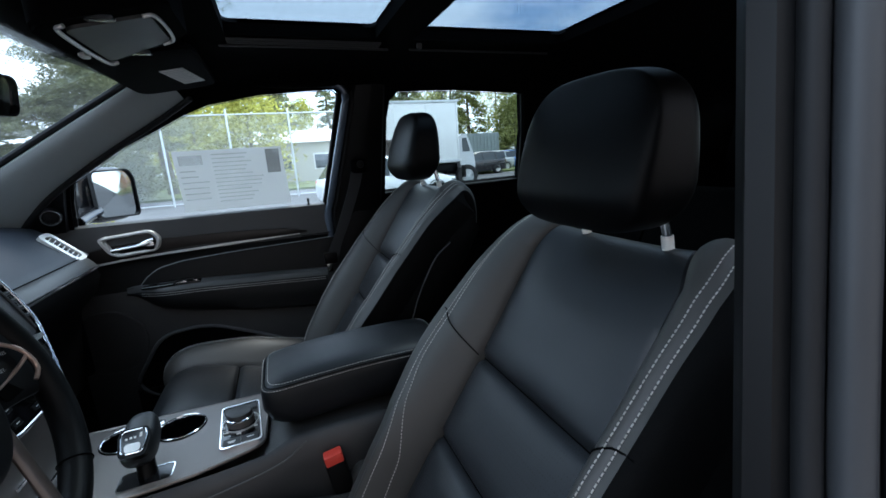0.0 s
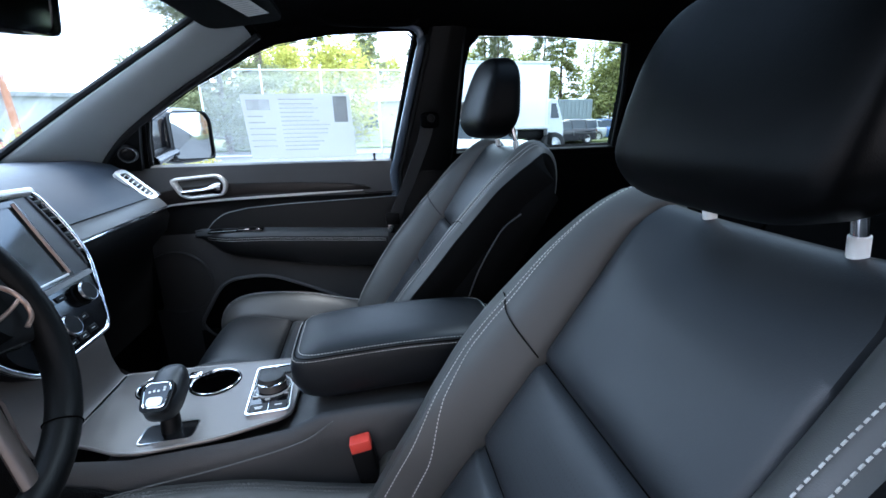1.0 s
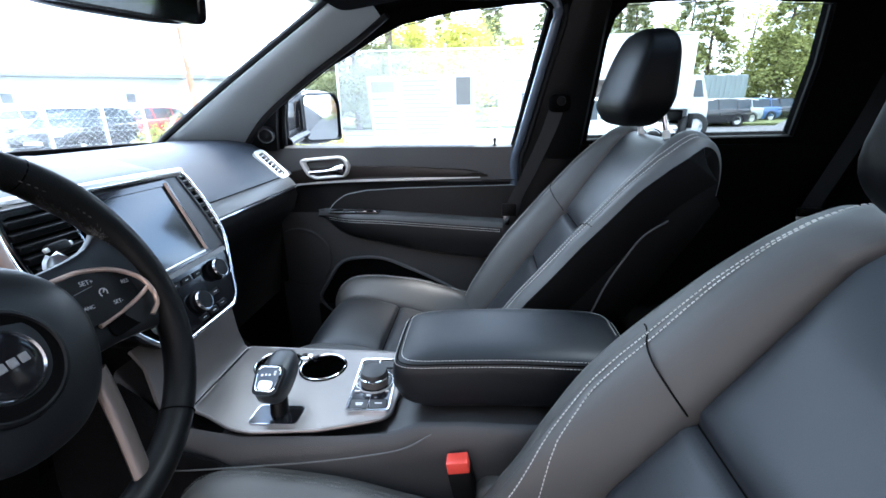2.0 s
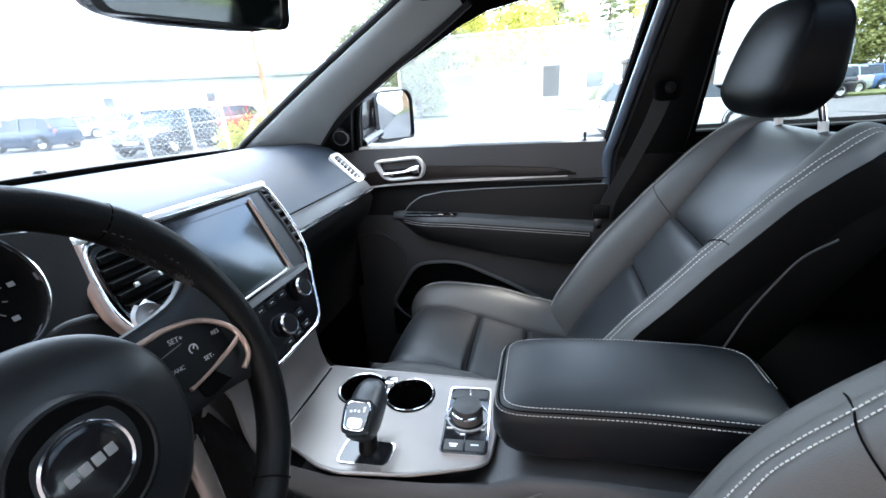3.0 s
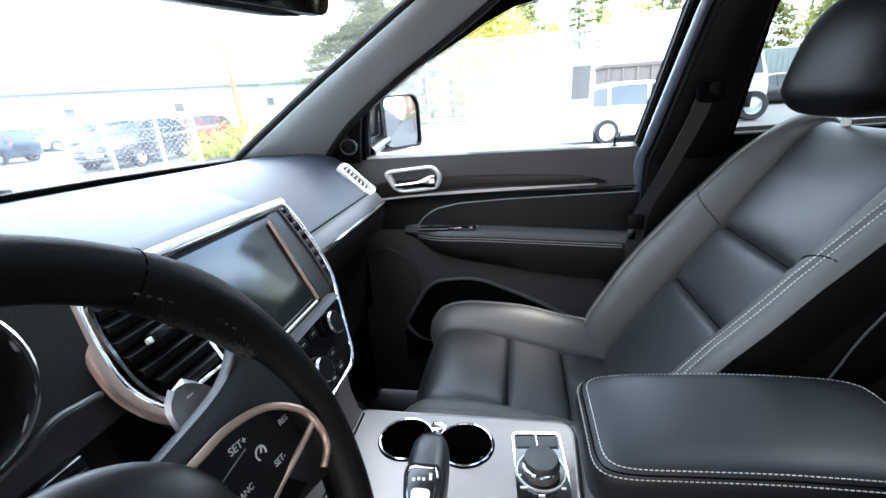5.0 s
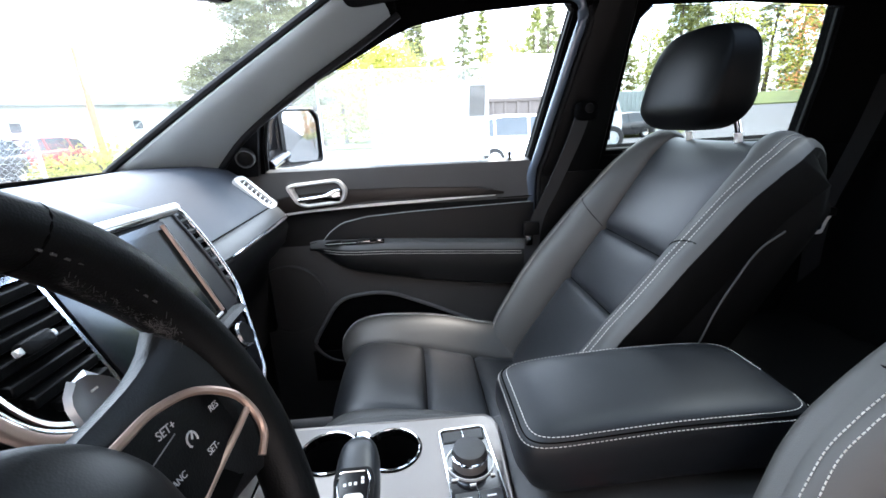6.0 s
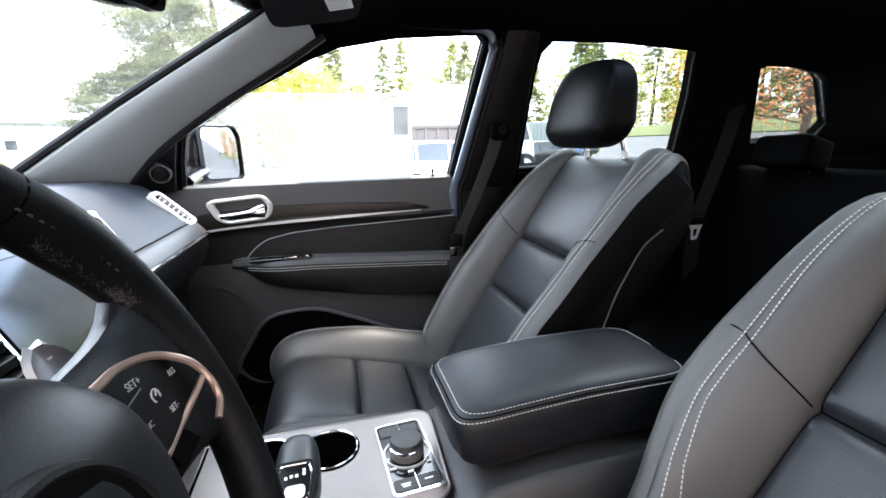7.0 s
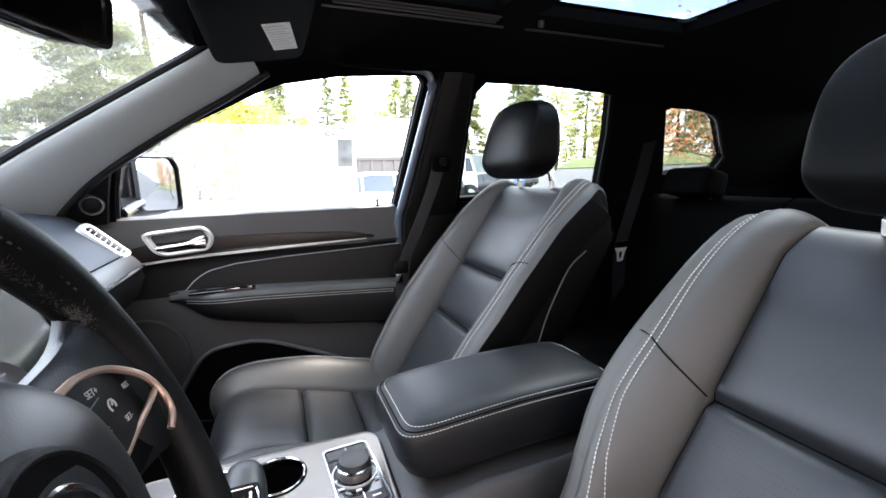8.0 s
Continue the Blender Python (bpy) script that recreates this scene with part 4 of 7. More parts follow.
def build_seat(cy, label, tuck=0.0):
    seat = thing("front_seat", label, "car seat", group="front seats")
    P, info, a0, na = seat_back_grid(cy, tuck)
    zc = [i[0].z for i in info]
    g1 = min(range(len(zc)), key=lambda i: abs(zc[i] - 0.968))
    g2 = min(range(len(zc)), key=lambda i: abs(zc[i] - 1.093))
    J0, J1 = a0, a0 + na - 1
    cut = lambda i0, i1, j0, j1: grid_bm([row[j0:j1 + 1] for row in P[i0:i1 + 1]])
    top = len(P) - 1
    part("insert_upper", cut(g2, top, J0, J1), INSERT_LEATHER, seat, "smooth black leather upper insert")
    part("insert_middle", cut(g1, g2, J0, J1), PERF, seat, "perforated black leather insert")
    part("insert_lower", cut(0, g1, J0, J1), PERF, seat, "perforated black leather insert")
    edge_col = 5 if tuck else 3
    part("bolster", cut(0, top, edge_col, J0), LEATHER, seat, "rounded leather side bolster")
    part("bolster", cut(0, top, J1, len(P[0]) - 4), LEATHER, seat, "rounded leather side bolster")
    # sides past the crest take the shade-darkened flank colour
    part("side_panel", cut(0, top, 0, edge_col), FLANK, seat, "vinyl side of the bolster, darkened in colour for shade")
    part("side_panel", cut(0, top, len(P[0]) - 4, len(P[0]) - 1), FLANK, seat, "vinyl side of the bolster, darkened in colour for shade")
    # dark seams in the grooves and along the insert's edges
    def back_seam(ij):
        return tube([P[i][j] + info[i][1] * 0.0006 for i, j in ij], 0.0013, 6)
    for g in (g1, g2):
        part("insert_seam", back_seam([(g, j) for j in range(J0, J1 + 1)]), GROOVE, seat, "dark sewn groove")
    for j in (J0, J1):
        part("insert_seam", back_seam([(i, j) for i in range(0, top - 26, 2)]), GROOVE, seat, "dark sewn edge")
    # flanks, their colour darkened for shade, and the rear panel
    ends = []
    for sgn, col in ((-1, 0), (1, -1)):
        front = [row[col] for row in P]
        rear = []
        for (p, nrm, w1, w2, b), f in zip(info, front):
            if p.x > 0.252:
                break
            dep = 0.105 + 0.005 * smooth01((1.2 - p.z) / 0.3)
            rear.append(p - nrm * dep + Vector((0, f.y - sgn * 0.006, 0)))
        rear += [front[-1]]
        fa, ra = evenly(front, 60), evenly(rear, 60)
        ends.append(ra)
        part("flank", grid_bm([[a.lerp(b, t) + Vector((0, sgn * 0.010 * math.sin(math.pi * t), 0)) for t in (0, 0.15, 0.35, 0.6, 0.85, 1)] for a, b in zip(fa, ra)]), FLANK, seat, "seat flank, darkened in colour for shade")
    bm = grid_bm([[a.lerp(b, t) + Vector((0.015, 0, -0.008)) * math.sin(math.pi * t) for t in (0, 0.08, 0.2, 0.35, 0.5, 0.65, 0.8, 0.92, 1)] for a, b in zip(*ends)])
    cap(bm, list(P[-1]))
    part("back_shell", bm, SEATBACK, seat, "black cloth rear panel")
    # seams: bolster cross seam, double stitching on the crests
    for sgn in (-1, 1):
        for off in (-0.0055, 0.0055):
            bm = bmesh.new()
            pts = []
            for i in range(4, len(info) - 34, 4):
                p, nrm, w1, w2, b = info[i]
                wl = w2 - (tuck * smooth01((p.z - 0.85) / 0.2) if sgn < 0 else 0.0)
                if tuck and sgn > 0:
                    low = smooth01((1.23 - p.z) / 0.12)
                    wl += inner_swell(p.z)
                s = wl - 0.004 - (0.004 + 0.014 * low if tuck and sgn > 0 else 0.0) + off
                t = (s - w1) / max(1e-4, wl - w1)
                e = b * (math.sin(min(1, t) * math.pi / 2) ** 0.9) + 0.010 * math.sin(math.pi * min(1, t)) if t <= 1 else b + 0.0008
                e -= 0.014 * smooth01(((p.z if p.x < 0.298 else 1.31) - 1.2) / 0.09) * max(0.0, (s - 0.1) / 0.15) ** 2
                pts.append(p + nrm * (e + 0.0008) + Vector((0, cy + sgn * s, 0)))
            bm = stitches(pts, lambda q: (-0.83, 0, 0.55), bm=bm, length=0.0042, gap=0.0016, r=0.00075)
            part("stitching", bm, THREAD, seat, "pale contrast stitching")
    for sgn in (-1, 1):
        rib = []
        for t in [i / 14 for i in range(15)]:
            zt = zc[g2] + 0.034 * t ** 0.9
            i0 = next(i for i in range(g2, top) if zc[i + 1] >= zt)
            f = (zt - zc[i0]) / max(1e-6, zc[i0 + 1] - zc[i0])
            p, nrm, w1, w2, b = [u + (v - u) * f for u, v in zip(info[i0], info[i0 + 1])]
            wl = w2 - (tuck * smooth01((p.z - 0.85) / 0.2) if sgn < 0 else 0.0)
            s = w1 + (wl - w1) * t
            e = b * (math.sin(min(1, t) * math.pi / 2) ** 0.9) + 0.010 * math.sin(math.pi * t)
            if t > 0.99:
                rib.append(p + nrm * (b + 0.0012) + Vector((0, cy + sgn * (wl + 0.010), 0)))
                rib.append(p + nrm * (b + 0.0002) + Vector((0, cy + sgn * (wl + 0.019), 0)))
                continue
            rib.append(p + nrm * (e + 0.0006) + Vector((0, cy + sgn * s, 0)))
        part("cross_seam", tube(rib, 0.0011, 6), GROOVE, seat, "dark sewn cross seam")
    # piping on the flanks
    pipe = material("grey_piping", (0.035, 0.034, 0.033), 0.6, stain=0.1)
    for sgn in (-1, 1):
        pts = [(0.06, cy + sgn * 0.266, 0.79), (0.09, cy + sgn * 0.267, 0.90), (0.13, cy + sgn * 0.268, 0.994), (0.151, cy + sgn * 0.268, 1.05), (0.176, cy + sgn * 0.268, 1.099), (0.207, cy + sgn * 0.267, 1.147), (0.245, cy + sgn * 0.268, 1.176)]
        if tuck == 0:
            part("piping", tube(catmull(pts, 5), 0.0016, 6), pipe, seat, "thin grey side piping")
    # head rest on two posts
    hc = Vector((0.243, cy - (0.0145 if tuck else 0.0), 1.419 if tuck else 1.416))
    def shape(p):
        k = min(1.0, max(0.0, (p.z + 0.089) / 0.178))
        y = p.y * (1.0 - 0.09 * k ** 3 - 0.03 * (1 - k) ** 3)
        x = p.x
        if x < 0:
            x += 0.052 * k ** 1.5 * (-x / 0.055) - 0.009 * (1 - (p.y / 0.127) ** 2) * (-x / 0.055) + 0.012 * (1 - smooth01(k / 0.25)) * (-x / 0.055)
        else:
            x -= 0.014 * (1 - smooth01(k / 0.35)) * (x / 0.055)
        return Vector((x, y, p.z + 0.005 * (1 - (p.y / 0.127) ** 2) * k + 0.07 * (x + 0.01) * k * k))
    part("headrest", super_box(hc - Vector((0, 0, 0.002)), (0.055, 0.127, 0.091), 0.50, 0.34, 26, 64, None, shape), HEADREST, seat, "padded leather head restraint, colour darkened for shade")
    for sgn in (-1, 1):
        py = cy + sgn * 0.0745 - (0.0145 if tuck else 0.0)
        po = part("headrest_post", cyl((0.297, py, 1.314), (0.286, py, 1.352), 0.0058, seg=16), CHROME, seat, "dark reflecting metal post")
        # bright cylinder painted in for the glint at the post's foot
        part("post_glint", cyl((0.302, py, 1.280), (0.296, py, 1.317), 0.0072, seg=16), TONGUE, po, "bright cylinder put in for the glint on the post")
    # cushion
    line = catmull([(-0.492, 0, 0.640), (-0.513, 0, 0.735), (-0.507, 0, 0.788), (-0.477, 0, 0.819), (-0.42, 0, 0.823), (-0.318, 0, 0.800), (-0.188, 0, 0.765), (-0.08, 0, 0.745), (0.03, 0, 0.742)], 8)
    gx = (-0.318, -0.188)
    dense = []
    for a, b in zip(line, line[1:]):
        dense.append(a)
        if any(a.x - 0.012 < g < b.x + 0.012 for g in gx) and a.z > 0.7:
            dense += [a.lerp(b, 1 / 3), a.lerp(b, 2 / 3)]
    dense.append(line[-1])
    C = []
    for i, p in enumerate(dense):
        d = (dense[min(i + 1, len(dense) - 1)] - dense[max(i - 1, 0)]).normalized()
        nrm = Vector((-d.z, 0, d.x))
        fr = smooth01((p.z - 0.70) / 0.09) if p.x < -0.45 else 1.0
        b = (0.030 + 0.030 * smooth01((p.x + 0.50) / 0.25)) * fr
        w1, w2 = 0.138, 0.222
        gz = min(abs(p.x - g) for g in gx) if p.z > 0.72 else 1
        gd = 0.009 * math.exp(-(gz / 0.0065) ** 2)
        side = [(0.248, -0.16 if p.x > -0.45 else -0.02), (0.256, b - 0.06), (0.252, b - 0.03), (0.240, b - 0.008)]
        half = []
        for t in (1.0, 0.92, 0.8, 0.65, 0.5, 0.35, 0.2, 0.1, 0.03):
            half.append((w1 + (w2 - w1) * t, b * math.sin(t * math.pi / 2) + 0.006 * math.sin(math.pi * t)))
        ins = [-1, -0.985, -0.95, -0.8, -0.5, -0.2, 0, 0.2, 0.5, 0.8, 0.95, 0.985, 1]
        cols = [(-s, e) for s, e in side] + [(-s, e) for s, e in half]
        for t in ins:
            pil = 0.010 * (1 - t ** 4) * min(1.0, gz / 0.03) ** 0.5
            cols.append((t * w1, pil - 0.007 * math.exp(-((1 - abs(t)) / 0.02) ** 2) - gd))
        cols += [(s, e) for s, e in reversed(half)] + [(s, e) for s, e in reversed(side)]
        up = nrm
        C.append([p + up * e + Vector((0, cy + s, 0.038 if tuck and p.z > 0.70 else 0.0)) for s, e in cols])
    a1, n1 = 13, 13
    ia = min(range(len(dense)), key=lambda i: abs(dense[i].x - gx[0]) + (10 if dense[i].z < 0.72 else 0))
    ib = min(range(len(dense)), key=lambda i: abs(dense[i].x - gx[1]))
    cutc = lambda i0, i1, j0, j1: grid_bm([row[j0:j1 + 1] for row in C[i0:i1 + 1]])
    last = len(C) - 1
    part("cushion_front", cutc(0, ia, a1, a1 + n1 - 1), INSERT_LEATHER, seat, "smooth leather front of the seat cushion")
    part("cushion_middle", cutc(ia, ib, a1, a1 + n1 - 1), PERF, seat, "perforated leather cushion panel")
    part("cushion_rear", cutc(ib, last, a1, a1 + n1 - 1), PERF, seat, "perforated leather cushion panel")
    part("cushion_bolster", cutc(0, last, 0, a1), LEATHER, seat)
    part("cushion_bolster", cutc(0, last, a1 + n1 - 1, len(C[0]) - 1), LEATHER, seat)
    for i in (ia, ib):
        part("cushion_seam", tube([C[i][j] + Vector((0, 0, 0.0008)) for j in range(a1, a1 + n1)], 0.0013, 6), GROOVE, seat, "dark sewn groove")
    for j in (a1, a1 + n1 - 1):
        part("cushion_seam", tube([C[i][j] + Vector((0, 0, 0.0006)) for i in range(10, last - 4, 2)], 0.0013, 6), GROOVE, seat, "dark sewn edge")
    for sgn in (-1, 1):
        for ja, jb in ((5, 4), (6, 5)):
            if sgn > 0:
                ja, jb = len(C[0]) - 1 - ja, len(C[0]) - 1 - jb
            pts = [C[i][ja].lerp(C[i][jb], 0.7) + Vector((-0.0006, 0, 0.0026)) for i in range(8, last - 4) if dense[i].z > 0.70]
            part("cushion_stitching", stitches(pts, lambda q: (-0.2, 0, 1), r=0.0008), THREAD if sgn * cy > 0 else DOORVINYL, seat, "contrast stitching")
    part("seat_base", box(-0.46, 0.02, cy - 0.245, cy + 0.245, 0.47, 0.68, 0.03, 3), PLASTIC, seat, "black plastic seat base")
    for sgn in (-1, 1):
        part("seat_rail", box(-0.50, 0.10, cy + sgn * 0.19 - 0.02, cy + sgn * 0.19 + 0.02, 0.428, 0.475, 0.006), PLASTIC, seat, "dark metal seat rail")
        part("hinge_cover", super_box((-0.080, cy + sgn * 0.252, 0.812), (0.026, 0.020, 0.066), 0.5, 0.5, 20, 22, None, lambda q: Vector((q.x + 0.35 * (q.z + 0.02), q.y + 0.0025 * math.sin(q.z * 260) * max(0.0, -q.z / 0.066), q.z))), LEATHER, seat, "creased leather hinge cover")
    return seat


seat_p = build_seat(0.39, "black leather front passenger seat with pale double stitching")
seat_d = build_seat(-0.378, "black leather driver seat with pale double stitching, set lower", 0.022)
seat_d.location.z -= 0.043


# ---------------- rear bench ----------------
def build_rear_seat():
    rs = thing("rear_bench", "black leather rear bench with folded head restraints", "bench")
    back = lambda y0, y1: sheet([[(0.98 + 0.02 * math.cos(a * 3), y, 0.72), (1.03, y, 0.85), (1.10, y, 1.02), (1.17, y, 1.17), (1.21, y, 1.235), (1.25, y, 1.25), (1.31, y, 1.23)] for a, y in [(k, y0 + (y1 - y0) * k / 10) for k in range(11)]], -0.06)
    for y0, y1 in ((-0.66, -0.18), (-0.17, 0.17), (0.18, 0.66)):
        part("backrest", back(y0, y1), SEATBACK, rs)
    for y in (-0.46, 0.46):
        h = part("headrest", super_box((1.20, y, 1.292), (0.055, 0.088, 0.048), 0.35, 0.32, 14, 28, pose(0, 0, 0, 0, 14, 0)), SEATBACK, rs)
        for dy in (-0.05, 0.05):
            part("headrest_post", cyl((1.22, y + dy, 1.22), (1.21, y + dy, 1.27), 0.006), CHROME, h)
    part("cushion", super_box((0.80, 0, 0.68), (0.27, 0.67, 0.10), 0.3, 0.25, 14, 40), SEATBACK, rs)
    return rs


build_rear_seat().location = (-0.19, 0.03, -0.005)


# ---------------- seat belts ----------------
def strap(pts, width, across, t=0.0014):
    a = Vector(across).normalized() * width / 2
    return sheet([[p - a, p, p + a] for p in catmull(pts, 6)], t)


def build_belts():
    b = thing("seat_belt", "dark grey webbing front seat belt hanging from the middle pillar", "seat belt", group="seat belts")
    part("webbing", strap([(0.128, 0.652, 1.362), (0.108, 0.664, 1.29), (0.060, 0.676, 1.17), (0.018, 0.688, 1.065), (0.012, 0.698, 0.92), (0.02, 0.70, 0.55)], 0.047, (1, 0.15, 0.25)), WEBBING, b)
    g = part("belt_guide", super_box((0.132, 0.640, 1.372), (0.030, 0.014, 0.024), 0.6, 0.6, 12, 22), HEADLINE, b, "black belt guide")
    part("guide_bolt", lathe([(0.0001, 0.006), (0.011, 0.005), (0.013, 0.0)], (0.134, 0.628, 1.378), (0, -1, 0), 16), PLASTIC, g)
    tg = part("belt_tongue", box(-0.010, 0.010, 0.682, 0.686, 1.012, 1.045, 0.001), DARKCHROME, b, "metal belt tongue")
    part("tongue_grip", box(-0.016, 0.030, 0.678, 0.694, 1.04, 1.08, 0.004), PLASTIC, tg)
    r = thing("seat_belt", "dark rear seat belt with bright metal tongue by the rear door", "seat belt", group="seat belts")
    part("webbing", strap([(0.99, 0.67, 1.44), (0.945, 0.665, 1.30), (0.895, 0.66, 1.17), (0.855, 0.655, 1.06), (0.85, 0.655, 0.90), (0.87, 0.66, 0.70)], 0.046, (0.7, -0.65, 0.25)), material("black_belt_webbing", (0.010, 0.010, 0.0105), 0.8, spec=0.15, grain=0.6, grain_scale=1600, stain=0.15), r)
    loop_o = rounded_poly([(0.815, 1.055), (0.875, 1.062), (0.862, 1.040), (0.852, 1.005), (0.828, 1.003), (0.826, 1.036)], 0.006, 4)
    loop_i = rounded_poly([(0.834, 1.040), (0.852, 1.042), (0.848, 1.016), (0.835, 1.015)], 0.004, 4)
    part("belt_tongue", plate_holes(loop_o, [loop_i], lambda x, z: (x, 0.640, z), 0.003, (0, 1, 0)), TONGUE, r, "bright metal belt tongue")
    part("tongue_grip", box(0.818, 0.882, 0.636, 0.652, 1.055, 1.080, 0.005), PLASTIC, r)
    for y in (-0.128, 0.128):
        k = thing("belt_buckle", "black belt buckle with red release button beside the console", "belt buckle", group="belt buckles")
        mm = Matrix.Translation((-0.095, y, 0.79)) @ pose(0, 0, 0, 0, -10, 0)
        part("buckle_body", box(-0.018, 0.018, -0.0125, 0.0125, -0.10, 0.072, 0.005, 2, m=mm), PLASTIC, k)
        part("release_button", box(-0.0165, 0.0165, -0.0115, 0.0115, 0.066, 0.088, 0.003, 2, m=mm), RED, k, "red release button")
        part("stalk", box(-0.014, 0.014, -0.006, 0.006, -0.34, -0.09, 0.003, 1, m=mm), PLASTIC, k)


build_belts()


# ---------------- centre console ----------------
PLATE_Z = 0.895
PLATE = [(-0.562, 0.118), (-0.555, -0.078), (-0.520, -0.090), (-0.470, -0.114), (-0.435, -0.120), (-0.33, -0.108), (-0.290, -0.096), (-0.237, -0.078), (-0.222, -0.066), (-0.214, 0.098), (-0.228, 0.116)]


def build_console():
    c = thing("centre_console", "black and satin champagne centre console with padded arm rest lid", "console")
    # body with sloping flanks
    P = []
    for x, zt, wl, wr in ((-0.64, 0.99, 0.125, 0.145), (-0.60, 0.925, 0.125, 0.145), (-0.56, 0.893, 0.128, 0.142), (-0.45, 0.886, 0.136, 0.138), (-0.30, 0.888, 0.126, 0.136), (-0.22, 0.888, 0.115, 0.130), (-0.17, 0.905, 0.108, 0.125), (-0.10, 0.91, 0.108, 0.125), (0.16, 0.91, 0.108, 0.125), (0.22, 0.88, 0.105, 0.12)):
        dip = 0.10 if -0.58 < x < -0.25 else 0.0
        P.append([(x, -wl - 0.012, 0.44), (x, -wl - 0.012, 0.70), (x, -wl - 0.006, zt - 0.055), (x, -wl, zt - 0.022), (x, -wl + 0.010, zt - 0.006), (x, -wl + 0.016, zt), (x, -wl + 0.020, zt - dip), (x, 0.0, zt - dip), (x, wr - 0.016, zt - dip), (x, wr - 0.012, zt), (x, wr - 0.008, zt - 0.006), (x, wr, zt - 0.022), (x, wr + 0.005, 0.70), (x, wr + 0.005, 0.44)])
    bm = grid_bm(P)
    cap(bm, P[-1])
    part("body", bm, VINYL, c, "black vinyl console body", 60)
    # black sheet added over the console side to hold the footwell's shade
    lining = [[(x, -0.154, 0.44), (x, -0.153, 0.60), (x, -0.1515, 0.70), (x, -0.1485, 0.80), (x, -0.1450 + 0.16 * max(0.0, z - 0.85), z), (x, -0.116 if x < -0.56 else -0.1400, z + (0.010 if x < -0.56 else 0.003))] for x, z in ((-0.76, 0.99), (-0.66, 0.985), (-0.60, 0.935), (-0.57, 0.895), (-0.54, 0.868), (-0.48, 0.855), (-0.44, 0.835), (-0.40, 0.805))]
    part("side_shade", sheet(lining, 0.004), CARPET, c, "black sheet over the console side for the footwell's shade")
    seam = [(-0.60, -0.1475, 0.835), (-0.524, -0.149, 0.843), (-0.40, -0.1475, 0.860), (-0.303, -0.139, 0.868), (-0.20, -0.124, 0.880), (-0.15, -0.116, 0.905)]
    part("side_seam", tube(catmull(seam, 6), 0.0012, 6), DOORVINYL, c, "thin grey side edge")
    # metal deck with two cup holes
    cups = [(-0.470, 0.060), (-0.378, 0.056)]
    holes = [[(x + 0.0415 * math.cos(t), y + 0.0415 * math.sin(t)) for t in (2 * math.pi * k / 48 for k in range(48))] for x, y in cups]
    outer = rounded_poly(PLATE, 0.012, 4)
    part("deck_plate", plate_holes(outer, holes, lambda x, y: (x, y, PLATE_Z - 0.004), 0.006, (0, 0, 1)), SATIN, c, "satin champagne metal deck")
    part("deck_edge", tube([(x, y, PLATE_Z + 0.0005) for x, y in outer], 0.0028, 8, closed=True), SATIN, c)
    for x, y in cups:
        cup = part("cup_holder", lathe([(0.0412, 0.0), (0.0400, -0.03), (0.038, -0.094), (0.0001, -0.095)], (x, y, PLATE_Z), (0, 0, 1), 48), GROOVE, c, "deep black cup holder")
        part("cup_ring", lathe([(0.0398, -0.010), (0.0400, 0.0015), (0.0408, 0.0032), (0.0420, 0.0036), (0.0432, 0.0028), (0.0436, 0.0), (0.0437, -0.003)], (x, y, PLATE_Z + 0.002), (0, 0, 1), 72), CHROME, cup, "chrome cup ring")
        part("ring_gap", lathe([(0.0436, 0.0), (0.0440, 0.0012), (0.0450, 0.0012), (0.0454, 0.0)], (x, y, PLATE_Z + 0.0022), (0, 0, 1), 72), GROOVE, cup)
        part("cup_grip", box(x + 0.022, x + 0.030, y - 0.004, y + 0.004, PLATE_Z - 0.06, PLATE_Z - 0.02, 0.003), PLASTIC, cup)
    part("cup_bridge", super_box((-0.424, 0.088, PLATE_Z + 0.002), (0.012, 0.011, 0.004), 0.5, 0.4, 8, 16), CHROME, c)
    # riser towards the centre stack
    P = [[(-0.556, y, 0.893), (-0.568, y, 0.905), (-0.577, y, 0.94), (-0.582, y, 1.00), (-0.60, y, 1.03)] for y in (-0.115, -0.07, 0.0, 0.07, 0.115)]
    part("riser", sheet(P, -0.006), SATIN, c, "satin champagne riser below the controls")
    part("media_flap", box(-0.5755, -0.571, -0.075, -0.030, 0.925, 0.932, 0.0015), CHROME, c, "small chrome flap edge")
    part("riser_gap", box(-0.560, -0.556, -0.11, 0.112, 0.8955, 0.8985, 0.001), GROOVE, c)
    # selector panel
    fm = Matrix.Translation((-0.2665, 0.010, PLATE_Z + 0.002)) @ pose(0, 0, 0, 0, 0, 4)
    lo = rounded_poly([(-0.036, -0.076), (0.036, -0.076), (0.036, 0.076), (-0.036, 0.076)], 0.010, 5)
    li = mid_loop(lo, 0.945)
    part("selector_frame", plate_holes(lo, [li], lambda x, y: fm @ Vector((x, y, 0)), 0.005, (0, 0, 1)), CHROME, c, "chrome selector panel frame")
    sp = part("selector_panel", prism(li, lambda x, y: fm @ Vector((x, y, 0)), (0, 0, 0.002)), GLOSSBLACK, c, "black selector panel with buttons")
    for x0, x1, y0, y1 in ((-0.031, -0.001, 0.046, 0.069), (0.001, 0.031, 0.046, 0.069), (-0.031, -0.001, -0.069, -0.046), (0.001, 0.031, -0.069, -0.046)):
        part("button", box(x0, x1, y0, y1, 0.0015, 0.0045, 0.0015, 1, m=fm), VINYL, sp)
    for y0, y1 in ((0.040, 0.071), (-0.071, -0.033)):
        part("divider", box(-0.0006, 0.0006, y0, y1, 0.002, 0.0050, 0.0003, 1, m=fm), CHROME, sp)
